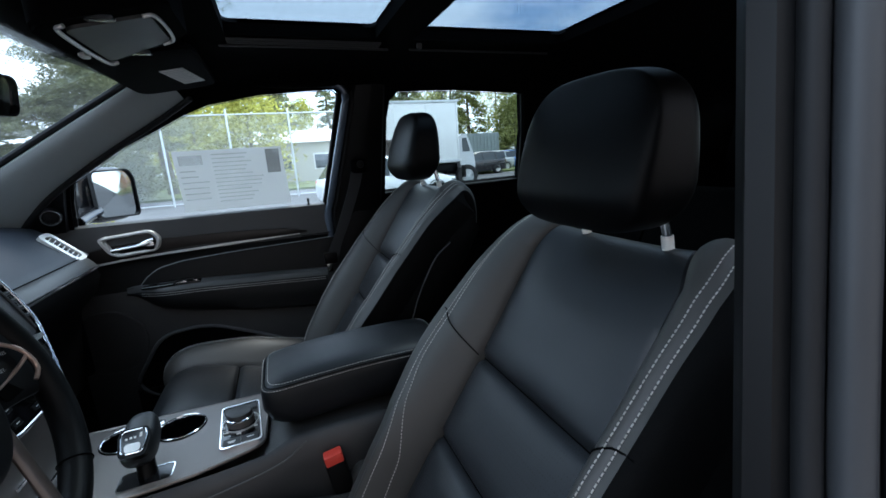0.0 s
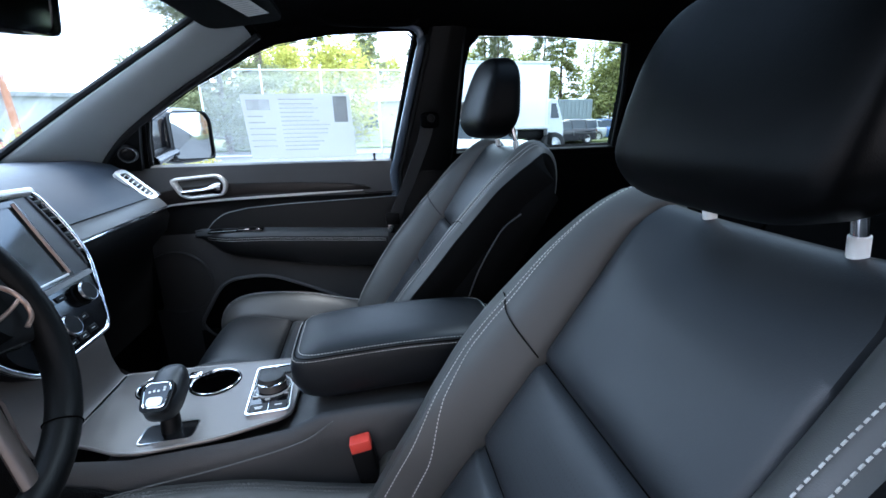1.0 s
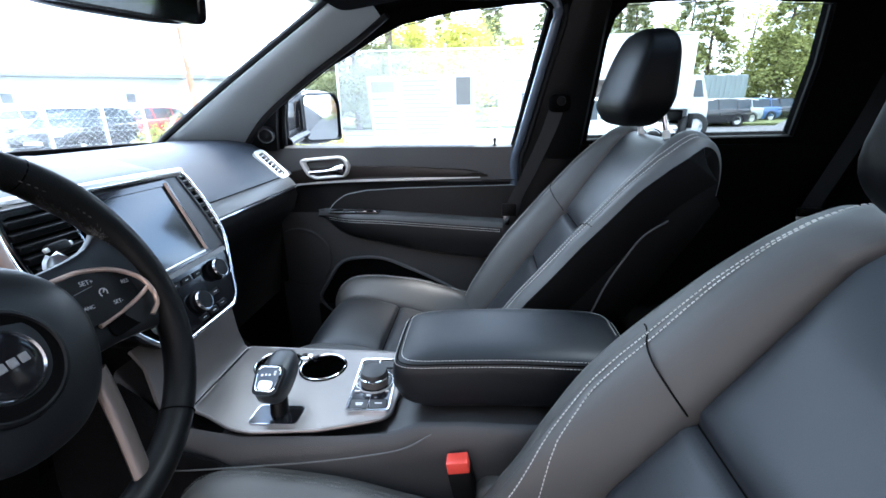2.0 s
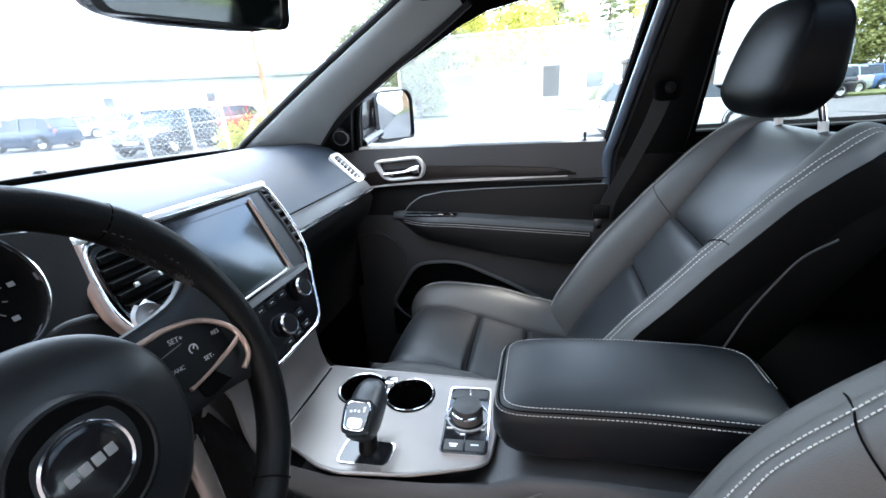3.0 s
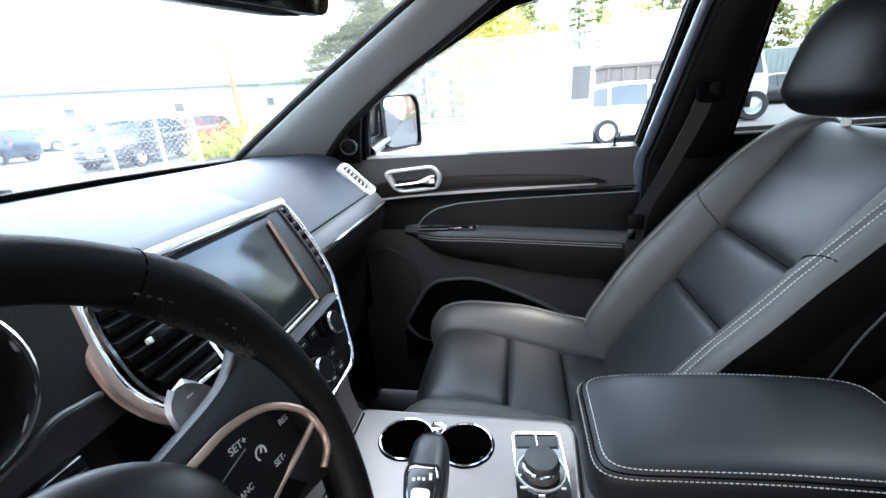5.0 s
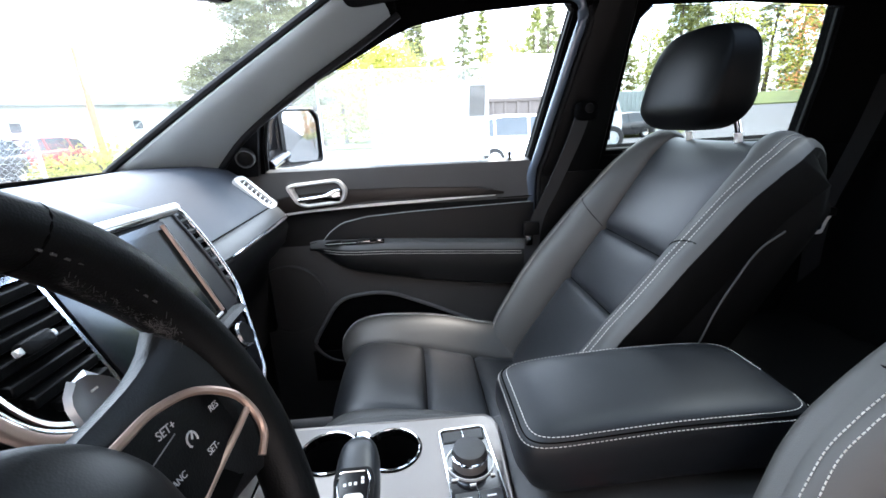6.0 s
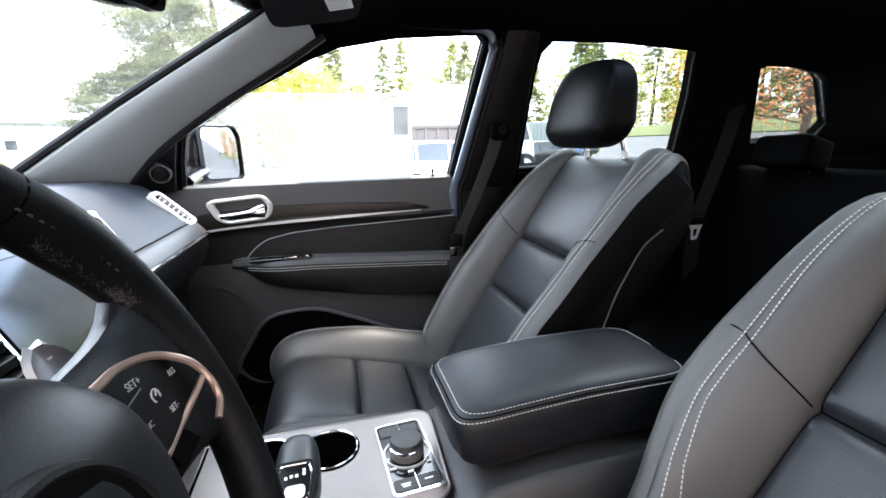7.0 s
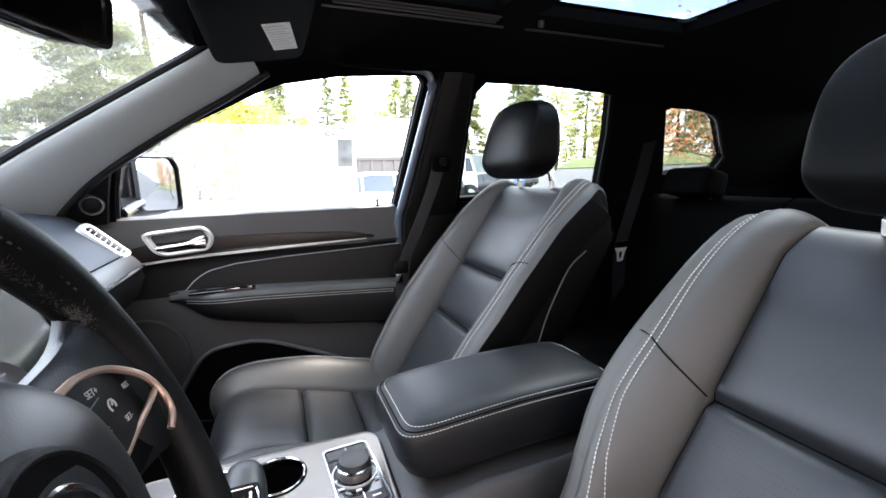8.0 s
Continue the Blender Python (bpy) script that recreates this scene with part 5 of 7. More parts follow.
    part("dial_ring", lathe([(0.0318, 0.0018), (0.0322, 0.0050), (0.0334, 0.0050), (0.0338, 0.0018)], fm @ Vector((0, 0.004, 0)), (0, 0, 1), 64), BRIGHTTRIM, sp)
    kn = part("selector_knob", lathe([(0.0246, 0.002), (0.0246, 0.012), (0.0240, 0.0175), (0.0236, 0.0240), (0.0222, 0.0275), (0.018, 0.0290), (0.0001, 0.0292)], fm @ Vector((0, 0.004, 0)), (0, 0, 1), 36), VINYL, c, "dark grey rotary selector knob")
    part("knob_skirt", lathe([(0.0250, 0.003), (0.0251, 0.0125), (0.0247, 0.0146)], fm @ Vector((0, 0.004, 0)), (0, 0, 1), 36), SATIN, kn, "satin metal knob skirt")
    part("knob_band", lathe([(0.0240, 0.0145), (0.0254, 0.0152), (0.0252, 0.0180), (0.0236, 0.0190)], fm @ Vector((0, 0.004, 0)), (0, 0, 1), 36), CHROME, kn, "bright knob band")
    for x, y, w in ((-0.004, -0.036, 0.008), (-0.026, -0.024, 0.009), (-0.031, -0.004, 0.006), (0.026, -0.024, 0.006), (0.0, 0.057, 0.002), (-0.016, -0.057, 0.013), (0.016, -0.057, 0.012), (-0.016, -0.061, 0.010)):
        part("marking", box(x - w / 2, x + w / 2, y - 0.0011, y + 0.0011, 0.0026, 0.0050, 0, m=fm), MARK, sp)
    # arm rest lid
    c0 = Vector((-0.030, 0.012, 0.964))
    half = (0.188, 0.092, 0.055)
    def shape(p):
        k = (p.x + half[0]) / (2 * half[0])
        z, x, y = p.z, p.x, p.y
        if p.z < 0:
            u = (p.z / half[2]) ** 2
            z = p.z * 0.80
            y = p.y * (1 - 0.07 * u)
            if p.x < 0:
                x = p.x * (1 - 0.26 * u)
        return Vector((x, y, z + 0.006 * math.sin(math.pi * k) - 0.004 * (p.y / half[1]) ** 2 - 0.010 * (1 - k) ** 2))
    lid = part("armrest_lid", super_box(c0, half, 0.36, 0.24, 24, 72, None, shape), LIDLEATHER, c, "padded black leather arm rest lid")
    def ring(h):
        pts = []
        e = 0.24
        cz = (max(0.0, 1 - abs(h / half[2]) ** (2 / 0.36))) ** (0.36 / 2)
        for k in range(72):
            b = 2 * math.pi * k / 72
            q = Vector((half[0] * cz * math.copysign(abs(math.cos(b)) ** e, math.cos(b)), half[1] * cz * math.copysign(abs(math.sin(b)) ** e, math.sin(b)), h))
            pts.append(shape(q) * 1.004 + c0)
        return pts
    for h in (0.0465, 0.0385):
        part("lid_stitching", stitches(ring(h), lambda p: (p - c0), length=0.0036, gap=0.0018, r=0.00045), THREAD, lid, "pale stitching")
    part("lid_seam", tube(ring(0.0425), 0.0010, 6, closed=True), GROOVE, lid)


build_console()


def build_shifter():
    s = thing("gear_selector", "black leather gear selector lever with chrome button face", "gear lever")
    fm = Matrix.Translation((-0.405, -0.080, PLATE_Z + 0.002))
    lo = rounded_poly([(-0.040, -0.026), (0.040, -0.022), (0.040, 0.022), (-0.040, 0.020)], 0.010, 5)
    part("slot_frame", plate_holes(lo, [mid_loop(lo, 0.95)], lambda x, y: fm @ Vector((x, y, 0)), 0.0025, (0, 0, 1)), CHROME, s, "chrome slot surround")
    part("slot", prism(mid_loop(lo, 0.955), lambda x, y: fm @ Vector((x, y, 0)), (0, 0, 0.0015)), GLOSSBLACK, s)
    part("stem", cyl((-0.405, -0.074, PLATE_Z), (-0.407, -0.062, 0.945), 0.015, 0.013, 18), PLASTIC, s)
    g = frame_matrix(Vector((-0.410, -0.052, 0.953)), (1, 0, 0), (0, 0.95, 0.30))
    part("grip", grip_mesh(g), INSERT_LEATHER, s, "black leather lever grip")
    face = frame_matrix(Vector((-0.410, -0.0855, 0.969)), (1, 0, 0), (0, 0.83, 0.56))
    lf = rounded_poly([(-0.019, -0.025), (0.019, -0.025), (0.0235, 0.012), (0.019, 0.024), (-0.019, 0.024), (-0.0235, 0.012)], 0.010, 5)
    fn = face.to_3x3() @ Vector((0, 0, 1))
    f = part("face_surround", prism(lf, lambda x, y: face @ Vector((x, y, -0.0005)), fn * -0.012), PLASTIC, s, "black lever face")
    part("face_ring", tube([face @ Vector((x, y, 0.0002)) for x, y in mid_loop(lf, 0.80)], 0.0013, 8, closed=True), CHROME, f, "thin chrome face ring")
    part("face_panel", prism(mid_loop(lf, 0.77), lambda x, y: face @ Vector((x, y, 0.0004)), fn * -0.002), GLOSSBLACK, f)
    bt = rounded_poly([(-0.0105, -0.0175), (0.0105, -0.0175), (0.0115, -0.003), (-0.0115, -0.003)], 0.006, 5)
    part("release_button", prism(bt, lambda x, y: face @ Vector((x, y, 0.0022)), fn * -0.003), NICKEL, f, "satin silver release button")
    for x, y in ((-0.010, 0.006), (-0.004, 0.007), (0.002, 0.007), (0.010, 0.008), (0.010, 0.012)):
        part("marking", box(x - 0.0016, x + 0.0016, y - 0.0016, y + 0.0016, 0.0002, 0.0010, 0, m=face), MARK, f)


def grip_mesh(g):
    rows = []
    for i in range(17):
        t = -1 + 2 * i / 16
        e = (1 - abs(t) ** 3.2) ** (1 / 2.4) if abs(t) < 1 else 0.0
        w, h = 0.0265 * e * (1 - 0.08 * t), 0.025 * e
        rows.append([g @ Vector((w * math.copysign(abs(math.cos(a)) ** 0.7, math.cos(a)), 0.050 * t, h * math.copysign(abs(math.sin(a)) ** 0.7, math.sin(a)))) for a in (2 * math.pi * k / 24 for k in range(24))])
    return grid_bm(rows, close_v=True)


build_shifter()

# ---------------- dashboard ----------------
def face_x(z):
    """The raked face of the centre stack."""
    return -0.656 + (1.237 - z) * 0.442


def build_dashboard():
    d = thing("dashboard", "black padded dashboard with chrome-framed centre stack", "dashboard")
    # upper pad: rolls down to the seam on the passenger side, meets the stack in the middle, hood over the dials
    P = []
    ys = [-0.74 + 1.44 * i / 48 for i in range(49)]
    for y in ys:
        k = 1 - (y / 0.72) ** 2
        xf = -1.05 - 0.36 * max(0.0, k)
        cen = smooth01((0.215 - abs(y + 0.02)) / 0.05)
        hood = smooth01((0.185 - abs(y + 0.40)) / 0.06)
        side = [(-0.98, 1.283), (-0.86, 1.279), (-0.80, 1.262), (-0.765, 1.238), (-0.735, 1.212), (-0.705, 1.187), (-0.690, 1.177), (-0.686, 1.170)]
        mid = [(-0.98, 1.290), (-0.86, 1.290), (-0.79, 1.284), (-0.745, 1.276), (-0.715, 1.270), (-0.692, 1.264), (-0.684, 1.256), (-0.684, 1.250)]
        drv = [(-0.98, 1.300), (-0.86, 1.322), (-0.79, 1.330), (-0.72, 1.332), (-0.67, 1.328), (-0.640, 1.320), (-0.630, 1.312), (-0.640, 1.300)]
        row = [(xf, y, 1.225), (xf + 0.03, y, 1.258)]
        for (ax, az), (bx, bz), (cx, cz) in zip(side, mid, drv):
            x, z = ax + (bx - ax) * cen, az + (bz - az) * cen
            x, z = x + (cx - x) * hood, z + (cz - z) * hood
            row.append((x, y, z))
        P.append(row)
    part("upper_pad", sheet(P, 0.010), DASHPAD, d, "grained dark grey upper dashboard pad")
    # passenger band, chrome line, glove box
    yb = [0.165 + 0.495 * i / 16 for i in range(17)]
    P = [[(-0.700, y, 1.174), (-0.684, y, 1.1705), (-0.674, y, 1.164), (-0.664, y, 1.152), (-0.658, y, 1.143)] for y in yb]
    part("passenger_band", sheet(P, 0.010), VINYL, d, "soft black passenger side band")
    part("band_seam", tube([(-0.6855, y, 1.1715) for y in yb], 0.0016, 6), GROOVE, d)
    part("bright_line", tube([(-0.656, y, 1.1385) for y in yb], 0.0042, 8), CHROME, d, "thin chrome line")
    P = [[(-0.662, y, 1.132), (-0.656, y, 1.115), (-0.672, y, 1.07), (-0.72, y, 1.02), (-0.735, y, 0.95), (-0.76, y, 0.78), (-0.86, y, 0.70)] for y in yb]
    part("glove_box", sheet(P, 0.012), PLASTIC, d, "black plastic glove box")
    P = [[(-0.69, y, 1.205), (-0.665, y, 1.16), (-0.66, y, 1.10), (-0.68, y, 0.98), (-0.72, y, 0.85), (-0.80, y, 0.74)] for y in [-0.70 + 0.50 * i / 10 for i in range(11)]]
    part("driver_lower_panel", sheet(P, 0.012), PLASTIC, d, "black lower driver side panel")
    part("end_cap", box(-1.05, -0.735, 0.665, 0.70, 0.80, 1.205, 0.015), PLASTIC, d)
    # side outlet at the passenger end
    o = Vector((-0.720, 0.643, 1.2035))
    fm = frame_matrix(o, (0.70, 0.03, -0.71), (0.10, 0.99, 0.12))
    lo = rounded_poly([(-0.061, -0.025), (0.052, -0.027), (0.055, 0.025), (-0.058, 0.027)], 0.017, 6)
    out = fm.to_3x3() @ Vector((0, 0, 1))
    v = part("side_outlet", prism(mid_loop(lo, 0.9), lambda x, y: fm @ Vector((x, y, -0.012)), out * 0.003), GROOVE, d, "slatted side air outlet")
    part("outlet_frame", plate_holes(lo, [[(x * 0.80, y * 0.60) for x, y in lo]], lambda x, y: fm @ Vector((x, y, -0.008)), 0.014, out), NICKEL, v, "satin silver outlet frame")
    for i in range(7):
        x = -0.039 + 0.0125 * i
        part("slat", box(-0.0014, 0.0014, -0.0135, 0.0135, -0.004, 0.0035, 0.0006, 1, m=fm @ pose(x, 0, 0, 0, 0, 8)), NICKEL, v)
    # centre stack
    fs = lambda y, z, o=0.0: Vector((face_x(z) + o * 0.914, y, z + o * 0.404))
    up = Vector((-0.442, 0, 1)).normalized()
    outn = Vector((0.914, 0, 0.404))
    FRAME = [(-0.186, 1.262), (0.160, 1.256), (0.174, 1.20), (0.176, 1.133), (0.140, 1.080), (0.106, 1.027), (0.085, 1.013), (-0.080, 1.013), (-0.112, 1.045), (-0.150, 1.120), (-0.186, 1.146), (-0.200, 1.180), (-0.196, 1.222)]
    part("stack_body", prism(rounded_poly(FRAME, 0.01, 3), lambda y, z: fs(y, z, -0.006), (-0.10, 0, 0)), PLASTIC, d, "black centre stack housing")
    ringo = rounded_poly(FRAME, [0.02, 0.016, 0.03, 0.03, 0.03, 0.02, 0.02, 0.02, 0.03, 0.03, 0.025, 0.03, 0.03], 5)
    part("stack_frame", tube([fs(y, z, 0.003) for y, z in ringo], 0.0042, 10, closed=True, up=outn), CHROME, d, "chrome stack surround")
    # broad warm band on the driver's edge, bright band along the top
    band = [fs(-0.150, 1.116, 0.002), fs(-0.188, 1.140, 0.002), fs(-0.207, 1.180, 0.002), fs(-0.203, 1.224, 0.002), fs(-0.194, 1.262, 0.002)]
    part("driver_edge_band", tube(catmull([q + Vector((0, 0.005, 0)) for q in band], 6), 0.0088, 12, flat=0.6, up=outn), COPPER, d, "warm satin metal edge band")
    topb = [fs(-0.19, 1.264, 0.002), fs(0.0, 1.262, 0.002), fs(0.160, 1.257, 0.002)]
    part("top_band", tube(catmull(topb, 6), 0.0075, 10, flat=0.8, up=outn), NICKEL, d, "satin silver top band")
    # screen
    lo = rounded_poly([(-0.096, 1.250), (0.106, 1.248), (0.106, 1.110), (-0.096, 1.110)], 0.008, 4)
    li = [(-0.088, 1.242), (0.094, 1.239), (0.094, 1.122), (-0.088, 1.122)]
    part("screen_bezel", plate_holes(lo, [li], lambda y, z: fs(y, z, 0.0), 0.006, outn), GLOSSBLACK, d, "gloss black screen bezel")
    part("screen", prism(li, lambda y, z: fs(y, z, 0.001), outn * 0.002), SCREEN, d, "dark reflective touch screen")
    part("screen_edge", tube([fs(0.0975, 1.243, 0.006), fs(0.0975, 1.118, 0.006)], 0.0032, 8), COPPER, d, "warm metal screen edge")
    part("screen_edge", tube([fs(0.093, 1.1165, 0.006), fs(-0.088, 1.1165, 0.006)], 0.0022, 8), NICKEL, d, "bright lower screen edge")
    # right centre outlet beside the screen
    part("side_panel", prism([(0.104, 1.250), (0.138, 1.249), (0.150, 1.190), (0.154, 1.140), (0.148, 1.112), (0.104, 1.112)], lambda y, z: fs(y, z, -0.001), outn * 0.004), material("dark_brown_panel", (0.0065, 0.0055, 0.0048), 0.35, stain=0.2, stain_scale=20, spec=0.4), d, "dark plain panel beside the screen")
    vo = part("centre_outlet", prism([(0.138, 1.249), (0.160, 1.247), (0.172, 1.200), (0.173, 1.145), (0.160, 1.120), (0.152, 1.122), (0.150, 1.190)], lambda y, z: fs(y, z, -0.004), outn * 0.003), GROOVE, d, "narrow slatted centre air outlet")
    part("outlet_ridge", tube(catmull([fs(0.138, 1.250, 0.003), fs(0.145, 1.215, 0.004), fs(0.151, 1.180, 0.004), fs(0.154, 1.145, 0.004), fs(0.153, 1.118, 0.003)], 6), 0.0028, 8), VINYL, vo)
    for i in range(7):
        z = 1.238 - 0.0155 * i
        y0 = interp([(1.11, 0.156), (1.15, 0.1545), (1.19, 0.1510), (1.25, 0.1400)], z)
        y1 = interp([(1.11, 0.160), (1.145, 0.1715), (1.20, 0.1705), (1.25, 0.1600)], z)
        part("slat", box(y0, y1, -0.0030, 0.0030, -0.003, 0.005, 0.0008, 1, m=frame_matrix(fs(0, z, 0.0), (0, 1, 0), up) @ pose(0, 0, 0, 28, 0, 0)), VINYL, vo)
    part("screen_ledge", prism([(fs(0, 1.112, 0.0).x, 1.1125), (fs(0, 1.112, 0.018).x, 1.1165), (fs(0, 1.104, 0.020).x, 1.110), (fs(0, 1.104, 0.0).x, 1.100)], lambda x, z: (x, -0.092, z), (0, 0.222, 0)), VINYL, d, "narrow ledge below the screen")
    # left centre outlet
    lo = rounded_poly([(-0.182, 1.252), (-0.102, 1.250), (-0.102, 1.140), (-0.112, 1.126), (-0.150, 1.128), (-0.180, 1.148), (-0.191, 1.180), (-0.189, 1.225)], [0.014, 0.01, 0.012, 0.01, 0.02, 0.02, 0.02, 0.02], 5)
    vl = part("centre_outlet", prism(mid_loop(lo, 0.97), lambda y, z: fs(y, z, -0.005), outn * 0.003), GROOVE, d, "slatted centre air outlet")
    part("outlet_frame", plate_holes(mid_loop(lo, 1.02), [mid_loop(lo, 0.94)], lambda y, z: fs(y, z, -0.002), 0.008, outn), CHROME, vl, "chrome outlet frame")
    for i in range(7):
        z = 1.240 - 0.0145 * i
        x0 = (-0.180, -0.183, -0.184, -0.184, -0.181, -0.174, -0.158)[i]
        part("slat", box(x0, -0.106, -0.0050, 0.0050, -0.004, 0.008, 0.0012, 1, m=frame_matrix(fs(0, z, 0.0), (0, 1, 0), up) @ pose(0, 0, 0, 25, 0, 0)), PLASTIC, vl)
    tb = part("outlet_tab", super_box((0, 0, 0), (0.015, 0.007, 0.007), 0.5, 0.4, 8, 18, frame_matrix((0, 0, 0), (0, 1, 0), up)), PLASTIC, vl)
    tb.location = fs(-0.145, 1.200, 0.010)
    for sy in (-1, 1):
        part("tab_tip", box(sy * 0.016 - 0.003, sy * 0.016 + 0.003, -0.003, 0.003, -0.002, 0.004, 0.001, 1, m=frame_matrix((0, 0, 0), (0, 1, 0), up)), NICKEL, tb)
    part("outlet_wheel", box(-0.145, -0.112, -0.002, 0.002, 0, 0.004, 0.001, 1, m=frame_matrix(fs(0, 1.136, 0.002), (0, 1, -0.06), up)), CHROME, vl)
    # controls below the screen
    pn = part("control_panel", prism(rounded_poly([(-0.092, 1.106), (0.140, 1.106), (0.130, 1.078), (0.098, 1.026), (0.080, 1.018), (-0.076, 1.018), (-0.100, 1.05)], 0.01, 4), lambda y, z: fs(y, z, 0.0), outn * 0.005), GLOSSBLACK, d, "gloss black control panel")
    def knob(y, z, r, h):
        k = part("knob", lathe([(r * 1.12, 0.004), (r * 1.1, 0.007), (r, 0.008), (r * 0.96, h), (r * 0.85, h + 0.002), (0.0001, h + 0.0022)], fs(y, z, 0), outn, 28), PLASTIC, pn, "black rotary knob")
        part("knob_ring", lathe([(r * 0.97, h - 0.003), (r * 1.02, h - 0.001), (r * 0.92, h + 0.0022), (r * 0.84, h + 0.002)], fs(y, z, 0), outn, 28), DARKCHROME, k)
    knob(0.086, 1.080, 0.0185, 0.020)
    knob(0.010, 1.050, 0.0185, 0.018)
    knob(-0.078, 1.080, 0.0185, 0.020)
    for y, z in ((-0.045, 1.09), (-0.018, 1.09), (0.012, 1.09), (0.042, 1.09), (-0.052, 1.05), (0.055, 1.05), (-0.055, 1.028), (0.0, 1.026), (0.055, 1.028), (0.028, 1.026)):
        b = part("button", box(-0.0115, 0.0115, -0.0052, 0.0052, 0.004, 0.0075, 0.0012, 1, m=frame_matrix(fs(y, z, 0), (0, 1, 0), up)), PLASTIC, pn)
        part("marking", box(-0.004, 0.004, -0.0006, 0.0006, 0.0074, 0.0078, 0, m=frame_matrix(fs(y, z, 0), (0, 1, 0), up)), MARK, b)
    # gauge cluster
    gn = Vector((0.93, 0, 0.36)).normalized()
    for y in (-0.318, -0.454):
        go = Vector((-0.632, y, 1.257))
        g = part("gauge", lathe([(0.057, 0.0), (0.0001, 0.0)], go, gn, 40), GAUGE, d, "black round instrument dial")
        part("gauge_ring", lathe([(0.056, -0.002), (0.056, 0.016), (0.0575, 0.020), (0.0590, 0.0195), (0.0600, 0.015), (0.0605, -0.006)], go, gn, 48), CHROME, g, "chrome dial ring")
        gm = frame_matrix(go + gn * 0.0015, (0, 1, 0), (-0.36, 0, 0.93)) @ Matrix.Scale(0.62, 4)
        nb = bmesh.new()
        for k in range(13):
            a = radians(225 - 270 * k / 12)
            q = gm @ pose(0, 0, 0, 0, 0, math.degrees(a))
            nb = box(0.050 if k % 2 else 0.046, 0.056, -0.0007, 0.0007, -0.0004, 0.0006, 0, bm=nb, m=q)
        part("scale_marks", nb, DIMMARK, g)
        for k in range(7):
            a = radians(225 - 45 * k)
            part("numeral", box(-0.0045, 0.0045, -0.0036, 0.0036, -0.0004, 0.0006, 0, m=gm @ Matrix.Translation((0.068 * math.cos(a), 0.068 * math.sin(a), 0))), DIMMARK, g)
        nb = tube([gm @ Vector((0.046 * math.cos(radians(225 - 2.7 * k)), 0.046 * math.sin(radians(225 - 2.7 * k)), 0)) for k in range(101)], 0.0004, 5)
        part("scale_arc", nb, DIMMARK, g)
        part("needle", box(0.030, 0.043, -0.0006, 0.0006, 0.001, 0.003, 0, m=gm @ pose(0, 0, 0, 0, 0, -35 if y > -0.4 else 215)), ORANGE, g, "glowing orange needle")
        part("needle", box(0.037, 0.045, -0.0009, 0.0009, 0.001, 0.003, 0, m=gm @ pose(0, 0, 0, 0, 0, 48 if y > -0.4 else 132)), ORANGE, g, "glowing orange warning mark")
    part("binnacle_shell", box(-0.70, -0.655, -0.58, -0.235, 1.165, 1.315, 0.004), GROOVE, d, "black instrument binnacle")
    part("start_panel", box(-0.612, -0.60, -0.300, -0.262, 1.150, 1.176, 0.003), GLOSSBLACK, d)
    part("warning_lamp", box(-0.600, -0.5985, -0.292, -0.282, 1.163, 1.168, 0.0005), ORANGE, d, "small orange tell-tale lamp")
    part("cluster_side_panel", prism([(-0.262, 1.300), (-0.206, 1.290), (-0.200, 1.200), (-0.190, 1.150), (-0.300, 1.150), (-0.300, 1.188), (-0.272, 1.200)], lambda y, z: (-0.655, y, z), (0.012, 0, 0)), VINYL, d, "grey moulded panel beside the dials")
    part("binnacle_lip", tube(catmull([(-0.618, -0.226, 1.196), (-0.608, -0.236, 1.203), (-0.602, -0.250, 1.208), (-0.600, -0.272, 1.211), (-0.602, -0.298, 1.201), (-0.615, -0.34, 1.186), (-0.62, -0.52, 1.180)], 6), 0.0030, 8), VINYL, d, "raised grey cluster lip")
    part("column_shroud", super_box((-0.535, -0.386, 1.135), (0.085, 0.055, 0.05), 0.5, 0.5, 12, 24), PLASTIC, d, "black steering column shroud")
    part("sensor_bump", lathe([(0.0001, 0.008), (0.010, 0.006), (0.014, 0.0)], (-1.25, 0.20, 1.284), (0, 0, 1), 16), PLASTIC, d)


build_dashboard()


